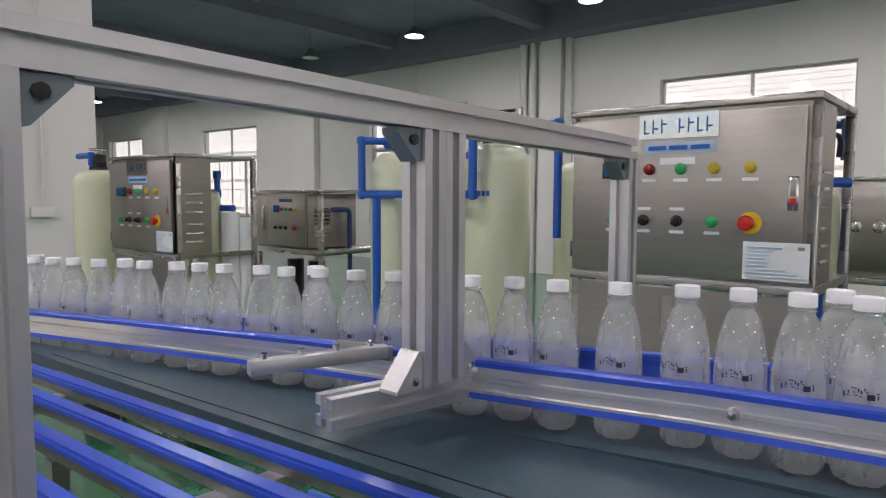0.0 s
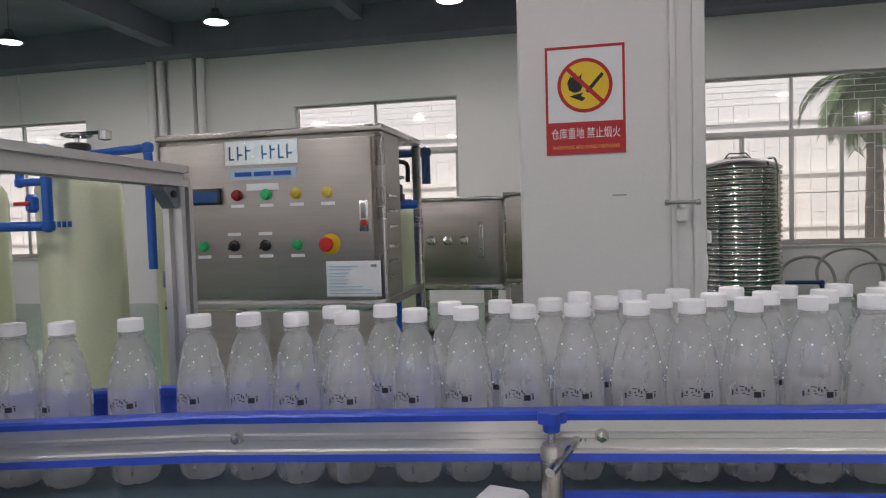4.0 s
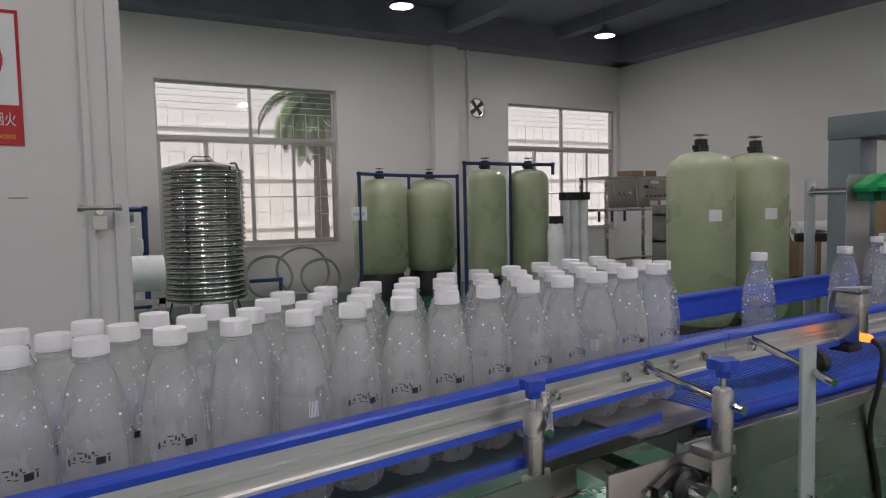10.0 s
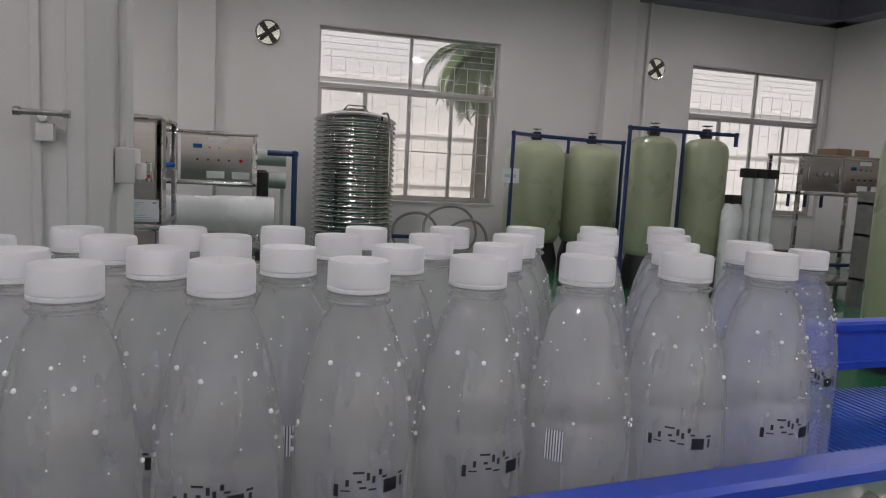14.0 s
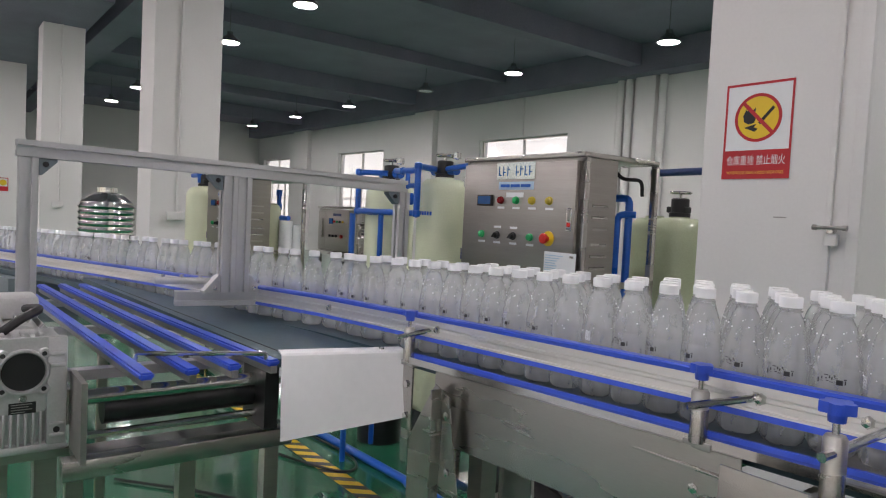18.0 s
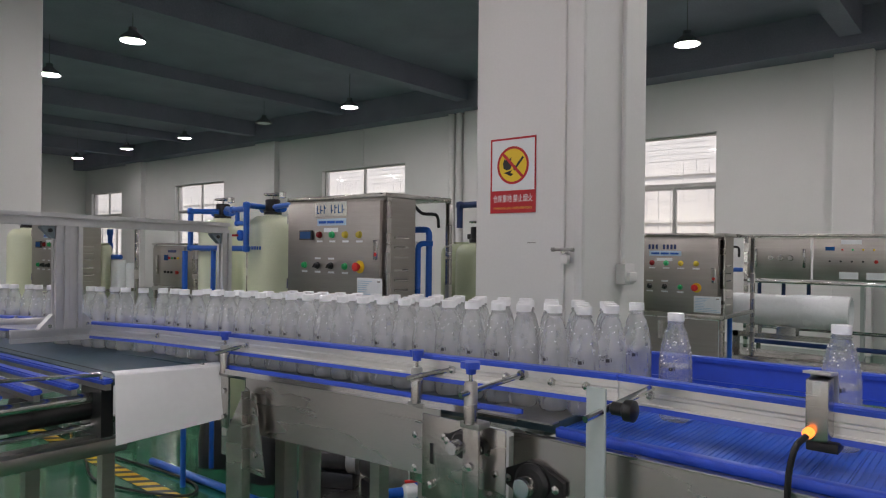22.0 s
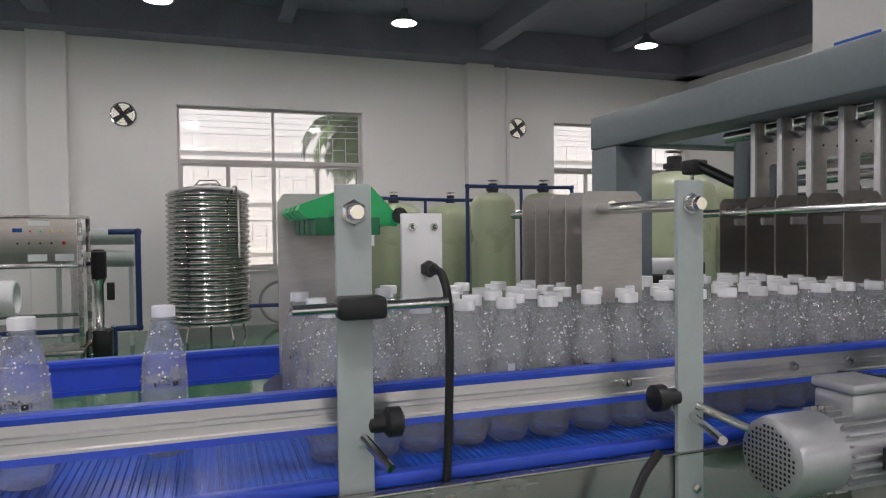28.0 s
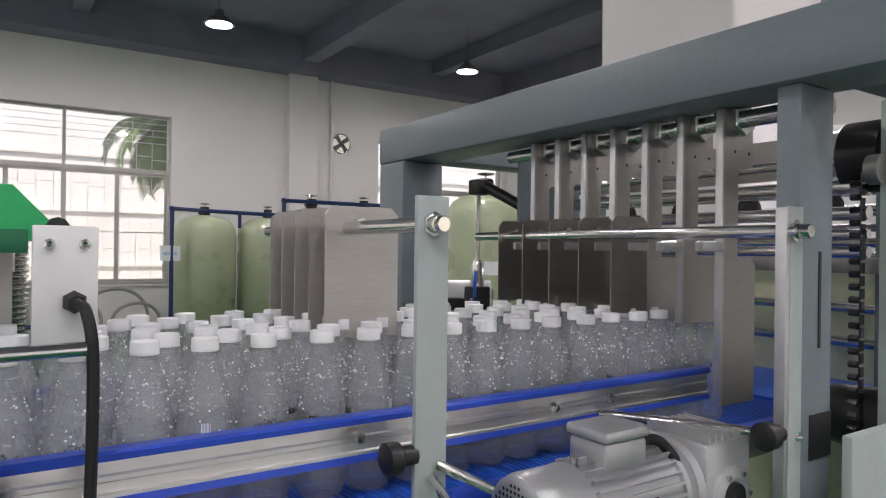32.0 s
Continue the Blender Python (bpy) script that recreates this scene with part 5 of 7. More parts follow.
# belt motor
t = thing("belt_motor", (2.738, -1.335, 0.982), "silver-painted electric motor with cooling fins and junction box", "motor")
SILV = mat("silver_paint", (0.56, 0.57, 0.58), 0.34, 0.55, var=0.04, bump=0.1, bscale=120)
part("fan_cover", LA([(0.052, 0.0), (0.062, 0.006), (0.0655, 0.02), (0.0655, 0.10)], 36, (0, 0, 0.062), "X"), SILV, t)
bm = bmesh.new()
for i in range(-6, 7):
    for j in range(-6, 7):
        y, z = i * 0.0082, j * 0.0082
        if y * y + z * z < 0.05 ** 2:
            lathe(bm, [(0.0028, -0.0008), (0.0, -0.0009)], 6, (0, y, 0.062 + z), "X")
part("air_grille", bm, BLACK, t, "black perforated air holes")
part("body", LA([(0.058, 0.10), (0.058, 0.285), (0.064, 0.287), (0.064, 0.30), (0.0, 0.30)], 36, (0, 0, 0.062), "X"), SILV, t)
for k in range(26):
    a = 2 * math.pi * k / 26
    part("cooling_fin", moved(B(0.104, 0.283, -0.0016, 0.0016, 0.056, 0.070), Matrix.Translation((0, 0, 0.062)) @ Matrix.Rotation(a, 4, "X")), SILV, t)
j = part("junction_box", B(0.135, 0.225, -0.038, 0.038, 0.118, 0.158, 0.007), SILV, t)
part("box_lid", B(0.131, 0.229, -0.042, 0.042, 0.1585, 0.176, 0.006), SILV, j)
part("cable_gland", R((0.225, -0.01, 0.142), (0.25, -0.012, 0.145), 0.010, 10), BLACK, j)
part("cable", tube(bmesh.new(), spline([(0.25, -0.012, 0.145), (0.28, -0.02, 0.135), (0.305, -0.04, 0.09), (0.325, -0.04, 0.02), (0.33, -0.045, -0.10)]), 0.0085, 12), RUBBER, j, "ribbed black cable")
part("end_flange", LA([(0.060, 0.296), (0.075, 0.30), (0.075, 0.318), (0.05, 0.325), (0.05, 0.345), (0, 0.345)], 28, (0, 0, 0.062), "X"), SILV, t)
g = part("gearbox", B(0.335, 0.455, -0.062, 0.062, -0.02, 0.135, 0.010), SILV, t, "cast silver gearbox")
for k in range(7):
    part("rib", B(0.342 + 0.016 * k, 0.347 + 0.016 * k, -0.060, 0.060, 0.134, 0.146), SILV, g)
part("bearing_cover", LA([(0.046, -0.062), (0.046, -0.070), (0.030, -0.074), (0.024, -0.070), (0.0, -0.070)], 28, (0.395, 0, 0.045), "Y"), SILV, g)
part("shaft_seal", LA([(0.024, -0.0705), (0.022, -0.078), (0.012, -0.078), (0, -0.076)], 20, (0.395, 0, 0.045), "Y"), BLACK, g, "black shaft seal")
for k in range(6):
    a = math.pi * k / 3
    part("bolt", LA([(0.005, -0.070), (0.005, -0.076), (0, -0.077)], 6, (0.395 + 0.038 * math.cos(a), 0, 0.045 + 0.038 * math.sin(a)), "Y"), CHROME, g)
part("name_plate", B(0.16, 0.21, -0.0725, -0.0700, 0.045, 0.080), BLACK, t, "dark name plate")
part("eye_bolt", LA([(0.006, 0.118), (0.006, 0.136), (0, 0.137)], 10, (0.11, 0.0, 0.0)), CHROME, t)
part("mount_bracket", B(0.13, 0.26, -0.04, 0.122, -0.02, 0.006), DULL, t)
part("mount_leg", B(0.18, 0.21, 0.10, 0.122, -0.12, -0.02), DULL, t)
t.scale = (0.86, 0.86, 0.86)
piece("hanging_cable", tube(bmesh.new(), spline([(2.585, -1.30, 1.05), (2.545, -1.315, 1.02), (2.52, -1.315, 0.95), (2.53, -1.31, 0.86)]), 0.006, 8), RUBBER, "black cable looping beside the belt frame", "cable")

# ---- water treatment units ----
def slot(bm, x, y0, z, w, h):
    return box(bm, x, x + w, y0 - 0.004, y0, z, z + h)

def control_cabinet(x, y, dz, name_plate=True, W=0.71, D=0.46, single=False):
    """Steel control cabinet on an open frame; (x, y): its front left corner."""
    t = thing("control_cabinet", (x, y, 0), "brushed steel control cabinet with coloured push buttons", "cabinet", "control cabinets")
    z0, z1 = 1.125 + dz, 1.595 + dz
    part("body", B(0.004, W - 0.004, 0.012, 0.20, z0 - 0.02, z1 + 0.006), STEEL, t)
    d = part("door", B(0.012, W - 0.030, -0.008, 0.010, z0, z1 - 0.008, 0.003), STEEL, t, "brushed steel door")
    part("top_sheet", B(-0.004, W + 0.004, -0.004, D, z1 + 0.007, z1 + 0.026, 0.003), STEELH, t)
    for px, py in ((0.0, 0.0), (W - 0.026, 0.0), (0.0, D - 0.026), (W - 0.026, D - 0.026)):
        part("frame_post", B(px, px + 0.026, py + 0.012, py + 0.036, 0.02, z1 + 0.006, 0.002), STEELH, t)
    part("front_bar", B(0.0, W, 0.0, 0.03, z0 - 0.034, z0 - 0.006, 0.002), STEELH, t)
    part("lower_panel", B(0.03, W - 0.03, 0.004, 0.010, z0 - 0.30, z0 - 0.04), STEEL, t)
    part("bottom_tray", B(0.0, W, 0.0, D, 0.10, 0.14), STEELH, t)
    for k in range(2):
        part("side_bar", B(W - 0.024 if k else 0.0, W if k else 0.024, 0.037, D - 0.027, z0 - 0.03, z0 - 0.006), STEELH, t)
    for k in range(6):
        z = z0 + (0.05 if k < 3 else 0.20) + (k % 3) * 0.045
        part("vent_louvre", prism(bmesh.new(), [(W - 0.005, z), (W + 0.001, z), (W, z + 0.006), (W - 0.005, z + 0.010)], "y", 0.06, 0.15), STEELH, t)
    f = -0.008
    if name_plate:
        part("maker_plate", B(0.232, 0.462, f - 0.004, f, z1 - 0.075, z1 - 0.005), CHROME, d, "bright maker's plate with blue sky tint")
        for k in range(8):
            if k != 3:
                bm = B(0.246 + k * 0.026, 0.250 + k * 0.026, f - 0.0052, f - 0.004, z1 - 0.06, z1 - 0.02)
                box(bm, 0.250 + k * 0.026, 0.262 + k * 0.026, f - 0.0052, f - 0.004, z1 - 0.06 + 0.012 * (k % 3), z1 - 0.055 + 0.012 * (k % 3))
                part("plate_stroke", bm, LCD, d, "dark blue stroke")
    else:
        for k in range(8):
            if k != 3:
                part("plate_stroke", B(0.24 + k * 0.024, 0.254 + k * 0.024, f - 0.001, f, z1 - 0.075, z1 - 0.045), PIPED, d, "dark blue stroke")
    part("title_strip", B(0.246, 0.455, f - 0.002, f, z1 - 0.118, z1 - 0.085), PALEBLUE, d, "pale blue title strip")
    for k in range(3):
        part("title_bar", B(0.262 + 0.062 * k, 0.314 + 0.062 * k, f - 0.006, f - 0.002, z1 - 0.108, z1 - 0.096), PIPE, d)
    part("small_strip", B(0.296, 0.398, f - 0.002, f, z1 - 0.150, z1 - 0.130), PAPER, d)
    part("display", B(0.118, 0.214, f - 0.012, f, z1 - 0.188, z1 - 0.140, 0.002), BLACK, d)
    part("screen", B(0.125, 0.207, f - 0.0135, f - 0.012, z1 - 0.181, z1 - 0.147), LCD, d, "blue liquid crystal screen")
    def button(px, pz, m, r=0.0125, lab=""):
        b = part("push_button", LA([(r * 1.25, f), (r * 1.25, f - 0.004), (r, f - 0.006), (r, f - 0.014), (r * 0.7, f - 0.017), (0, f - 0.018)], 20, (px, 0, pz), "Y"), m, d, lab)
        part("caption", B(px - 0.021, px + 0.021, f - 0.0015, f, pz - 0.036, pz - 0.027), PAPER, d)
        return b
    zt, zb = z1 - 0.163, z1 - 0.312
    DR = bpy.data.materials.get("dark_red_lens") or mat("dark_red_lens", (0.22, 0.01, 0.012), 0.2)
    YL = bpy.data.materials.get("yellow_lens") or mat("yellow_lens", (0.62, 0.48, 0.06), 0.2)
    for px, m, lab in ((0.265, DR, "dark red signal lamp"), (0.358, GREENP, "green signal lamp"), (0.452, YL, "yellow signal lamp"), (0.548, YL, "yellow signal lamp")):
        button(px, zt, m, 0.0135, lab)
    button(0.150, zb, GREENP, 0.013, "green push button")
    button(0.450, zb, GREENP, 0.013, "green push button")
    for px in (0.250, 0.350):
        button(px, zb, BLACK, 0.0135, "black rotary switch")
        part("switch_lever", moved(B(-0.003, 0.003, f - 0.028, f - 0.017, -0.012, 0.012, 0.001), pose(px, 0, zb, 0, 40, 0)), BLACK, d)
        part("caption", B(px - 0.021, px + 0.021, f - 0.0015, f, zb + 0.030, zb + 0.039), PAPER, d)
    part("stop_ring", LA([(0.030, f), (0.030, f - 0.003), (0.0, f - 0.0035)], 28, (0.552, 0, zb), "Y"), YELLOW, d, "yellow ring")
    part("stop_button", LA([(0.012, f - 0.003), (0.012, f - 0.014), (0.020, f - 0.017), (0.021, f - 0.027), (0.017, f - 0.031), (0, f - 0.033)], 24, (0.547, 0, zb), "Y"), RED, d, "red mushroom stop button")
    h = part("latch", B(0.642, 0.668, f - 0.003, f, z1 - 0.278, z1 - 0.188, 0.001), CHROME, d)
    part("latch_lever", B(0.648, 0.662, f - 0.007, f - 0.003, z1 - 0.240, z1 - 0.195, 0.001), DULL, h)
    part("latch_mark", B(0.647, 0.663, f - 0.0045, f - 0.003, z1 - 0.262, z1 - 0.245), RED, h)
    part("data_sheet", B(0.536, 0.700, f - 0.0015, f, z0 + 0.006, z0 + 0.108), PAPER, d, "white printed data sheet")
    for k, w in enumerate((0.15, 0.13, 0.10, 0.055, 0.06, 0.05, 0.06, 0.07, 0.09)):
        part("data_line", slot(bmesh.new(), 0.545, f - 0.0015, z0 + 0.014 + k * 0.0098, w, 0.0028), PALEBLUE, d)
    part("data_badge", slot(bmesh.new(), 0.672, f - 0.0015, z0 + 0.090, 0.016, 0.008), DULL, d)
    for pz in (z0 + 0.06, z1 - 0.08):
        part("hinge", R((0.008, -0.004, pz - 0.025), (0.008, -0.004, pz + 0.025), 0.006, 10), CHROME, d)
    part("glass_tube", R((W * 0.5 - 0.02, -0.02, z0 - 0.17), (W * 0.5 - 0.02, -0.02, z0 - 0.06), 0.02, 14), PET, t, "small clear flow meter")
    if single:
        part("blue_pipe", R((W - 0.16, 0.33, 0.14), (W - 0.16, 0.33, z1 - 0.07), 0.016, 12), PIPE, t, "bright blue plastic pipe")
        part("blue_pipe", T([(W - 0.16, 0.33, z1 - 0.17), (W - 0.27, 0.33, z1 - 0.17)], 0.014, 12, 0.01), PIPE, t, "bright blue plastic pipe")
        part("blue_pipe", T([(W - 0.16, 0.33, z1 - 0.25), (W - 0.05, 0.36, z1 - 0.25)], 0.018, 12, 0.01), PIPE, t, "bright blue plastic pipe")
        for z in (z1 - 0.17, z1 - 0.25, z1 - 0.07):
            part("pipe_collar", R((W - 0.16, 0.33, z - 0.022), (W - 0.16, 0.33, z + 0.022), 0.022, 12), PIPE, t)
        part("white_filter", R((W - 0.09, 0.36, 0.14), (W - 0.09, 0.36, z0 + 0.20), 0.05, 20), MEMB, t, "white filter housing")
        return t
    part("blue_pipe", T([(W - 0.08, 0.385, 0.14), (W - 0.08, 0.385, z1 - 0.13), (W - 0.20, 0.385, z1 - 0.13)], 0.016, 12, 0.03), PIPE, t, "bright blue plastic pipe")
    part("blue_pipe", T([(W - 0.04, 0.26, 0.14), (W - 0.04, 0.26, z1 - 0.20), (W + 0.02, 0.30, z1 - 0.20)], 0.014, 12, 0.03), PIPE, t, "bright blue plastic pipe")
    part("white_filter", R((W - 0.15, 0.33, 0.14), (W - 0.15, 0.33, z0 + 0.28), 0.045, 20), MEMB, t, "white filter housing")
    part("cable", tube(bmesh.new(), spline([(W - 0.12, 0.3, z1), (W - 0.08, 0.33, z1 - 0.05), (W - 0.03, 0.38, z1 - 0.06), (W - 0.03, 0.40, z1 - 0.12)]), 0.008, 8), RUBBER, t)
    return t

control_cabinet(-1.164, -0.172, -0.003)
control_cabinet(-3.93, -0.43, -0.065, single=True)
control_cabinet(-0.355, 1.90, -0.142, False, 0.71, 0.65)

def pressure_tank(x, y, r, zb, zt, m, lab, valve=True, brand=False, sticker=False):
    t = thing("filter_tank", (x, y, 0), lab, "tank", "filter tanks")
    h = zt
    part("shell", LA([(r * 0.55, zb), (r * 0.86, zb + r * 0.16), (r, zb + r * 0.45), (r, h - r * 0.62), (r * 0.965, h - r * 0.42), (r * 0.86, h - r * 0.24), (r * 0.66, h - r * 0.10), (r * 0.38, h - 0.012), (0.05, h), (0, h)], 40), m, t, "ribbed fibreglass shell", 60)
    part("base", LA([(r * 0.92, 0.0), (r * 0.94, zb * 0.5), (r * 0.80, zb + r * 0.12)], 32), BLACK, t, "black plastic base")
    if valve:
        q = 1.0 if r > 0.2 else 0.78
        v = part("valve_body", joined(LA([(0.066 * q, h - 0.006), (0.066 * q, h + 0.012), (0.056 * q, h + 0.018), (0.056 * q, h + 0.105 * q), (0.048 * q, h + 0.112 * q), (0.0, h + 0.114 * q)], 24), B(-0.078 * q, 0.062 * q, -0.036 * q, 0.036 * q, h + 0.014, h + 0.058 * q, 0.006)), BLACK, t, "black valve body")
        part("valve_stem", R((0, 0, h + 0.11 * q), (0, 0, h + 0.15 * q), 0.008, 8), CHROME, v)
        part("valve_wheel", tube(bmesh.new(), [(0.062 * q * math.cos(2 * math.pi * k / 24), 0.062 * q * math.sin(2 * math.pi * k / 24), h + 0.148 * q) for k in range(25)], 0.006, 8), CHROME, v, "bright hand wheel")
        for k in range(3):
            a = 2 * math.pi * k / 3 + 0.4
            part("wheel_spoke", R((0, 0, h + 0.148 * q), (0.06 * q * math.cos(a), 0.06 * q * math.sin(a), h + 0.148 * q), 0.004, 6), CHROME, v)
        if brand:
            part("handle", R((0, 0, h + 0.155 * q), (0.13, -0.03, h + 0.150 * q), 0.007, 8), CHROME, v, "chrome lever")
            part("lever_knob", LA([(0.0, -0.02), (0.022, -0.015), (0.022, 0.015), (0.0, 0.02)], 12, (0.14, -0.033, h + 0.135 * q)), CHROME, v)
            part("side_port", R((-0.10, 0, h + 0.035), (0.10, 0, h + 0.035), 0.026, 14), PIPE, v, "bright blue port")
    if brand:
        bm = bmesh.new()
        for k in range(5):
            a = -95 + k * 7
            moved_patch = curved(a, a + 5, h - 0.21, h - 0.19, r + 0.001)
            bm = joined(bm, moved_patch)
        part("brand_bars", bm, PIPE, t, "small blue lettering bars", 0)
    if sticker:
        part("sticker", curved(-128, -106, h - 0.62, h - 0.52, r + 0.001), PAPER, t, "square white sticker", 0)
    return t

pressure_tank(-2.12, 0.045, 0.145, 0.28, 1.545, FRPL, "pale green fibreglass filter tank with blue pipes", brand=True)
pressure_tank(-1.66, 0.09, 0.142, 0.28, 1.560, FRPL, "pale green fibreglass filter tank with blue pipes", brand=True)
pressure_tank(-1.38, 0.36, 0.145, 0.28, 1.50, FRPL, "pale green fibreglass filter tank with blue pipes", False)
pressure_tank(-4.24, -0.36, 0.14, 0.16, 1.50, FRPL, "pale cream filter tank beside a cabinet", sticker=True)
pressure_tank(-3.40, -0.14, 0.062, 0.16, 1.38, FRPL, "pale filter tank behind a cabinet", False)
pressure_tank(-3.30, 0.02, 0.050, 0.16, 1.24, MEMB, "white filter housing inside a cabinet frame", False)
pressure_tank(-0.72, 0.86, 0.13, 0.16, 1.41, FRP, "green filter tank behind the white column")
pressure_tank(-1.02, 1.08, 0.13, 0.16, 1.41, FRP, "green filter tank behind the white column", False)
pressure_tank(4.50, 7.16, 0.40, 0.33, 1.76, FRP, "broad green fibreglass filter tank by the wall")
pressure_tank(5.36, 7.20, 0.40, 0.33, 1.76, FRP, "broad green fibreglass filter tank by the wall")
pressure_tank(5.39, 5.72, 0.275, 0.36, 1.83, FRP, "slim green fibreglass filter tank")
pressure_tank(6.03, 5.60, 0.275, 0.36, 1.83, FRP, "slim green fibreglass filter tank")
pressure_tank(5.37, 2.22, 0.295, 0.2, 1.79, FRP, "tall green fibreglass softener tank with a white sticker", sticker=True)
pressure_tank(6.06, 2.16, 0.295, 0.2, 1.79, FRP, "tall green fibreglass softener tank with a white sticker", sticker=True)

def pipe_run(pts, r, m, lab, rad=0.05):
    t = thing("pipe_run", pts[0], lab, "pipe", "pipework")
    o = Vector(pts[0])
    q = [Vector(p) - o for p in pts]
    part("pipe", T(q, r, 12, rad), m, t)
    for p in q[1:-1]:
        part("elbow", LA([(r * 0.3, -r * 1.3), (r * 1.18, -r * 0.9), (r * 1.3, 0), (r * 1.18, r * 0.9), (r * 0.3, r * 1.3)], 12, tuple(p)), m, t)
    return t

NV, BB = "navy plastic pipe over the filter tanks", "bright blue plastic water pipe"
pipe_run([(4.02, 6.80, 0.0), (4.02, 6.80, 1.815), (4.50, 7.10, 1.815)], 0.026, PIPED, NV)
pipe_run([(4.50, 7.08, 1.815), (5.36, 7.12, 1.80), (5.80, 7.10, 1.80), (5.80, 7.10, 0.0)], 0.026, PIPED, NV)
pipe_run([(5.02, 5.65, 0.0), (5.02, 5.65, 1.90), (5.39, 5.68, 1.90)], 0.024, PIPED, NV)
pipe_run([(5.39, 5.66, 1.90), (6.03, 5.56, 1.89), (6.38, 5.50, 1.89), (6.38, 5.50, 1.75)], 0.024, PIPED, NV)
pipe_run([(4.93, 7.06, 1.80), (4.93, 7.06, 1.60)], 0.022, PIPED, NV)
pipe_run([(5.72, 5.60, 1.89), (5.72, 5.60, 0.2)], 0.02, PIPED, NV)
# ring of blue pipe round the valve of the front tank, with its riser and links
pipe_run([(-2.09, 0.0, 1.582), (-2.20, -0.128, 1.582), (-2.20, -0.128, 1.356), (-1.602, -0.128, 1.356), (-1.602, -0.128, 1.600), (-1.70, 0.06, 1.600)], 0.0165, PIPE, BB, 0.025)
pipe_run([(-2.05, 0.03, 1.600), (-1.78, -0.10, 1.580), (-1.60, -0.126, 1.580)], 0.0165, PIPE, BB, 0.025)
pipe_run([(-1.72, -0.11, 1.575), (-1.72, -0.11, 1.50), (-1.605, -0.126, 1.50)], 0.013, PIPE, BB, 0.02)
pipe_run([(-1.94, -0.128, 1.356), (-1.94, -0.128, 0.05)], 0.015, PIPE, BB)
pipe_run([(-1.60, 0.06, 1.60), (-1.33, 0.02, 1.61), (-1.33, 0.02, 1.20)], 0.015, PIPE, BB, 0.03)
t = thing("pipe_valve", (-1.660, -0.128, 1.43), "red-handled valve on the blue pipe", "valve")
part("body", LA([(0.012, -0.03), (0.02, -0.02), (0.02, 0.02), (0.012, 0.03)], 12), PIPE, t, "blue valve body")
part("lever", B(-0.045, 0.012, -0.03, -0.02, -0.006, 0.006, 0.003), RED, t, "red lever")
pipe_run([(-1.35, -0.28, 0.06), (-0.2, -0.55, 0.06), (0.35, -0.62, 0.06)], 0.022, PIPE, "bright blue pipe lying on the floor", 0.03)
pipe_run([(-4.42, -0.40, 1.58), (-4.24, -0.40, 1.58), (-4.24, -0.40, 1.52)], 0.018, PIPE, BB, 0.03)
pipe_run([(-1.02, 1.06, 1.50), (-1.02, 1.06, 1.645), (-0.60, 1.0, 1.645), (-0.60, 1.0, 1.50)], 0.02, PIPED, NV, 0.03)
pipe_run([(-1.90, -0.33, 0.0), (-1.90, -0.33, 1.34)], 0.016, PIPE, BB)
t = thing("pipe_tag", (3.88, 6.78, 1.17), "grey name plate hung on a pipe", "sign")
part("plate", B(0, 0.24, 0, 0.004, 0, 0.19), PAPER, t)
part("text_bars", B(0.04, 0.20, -0.002, 0, 0.07, 0.11), PALEBLUE, t)

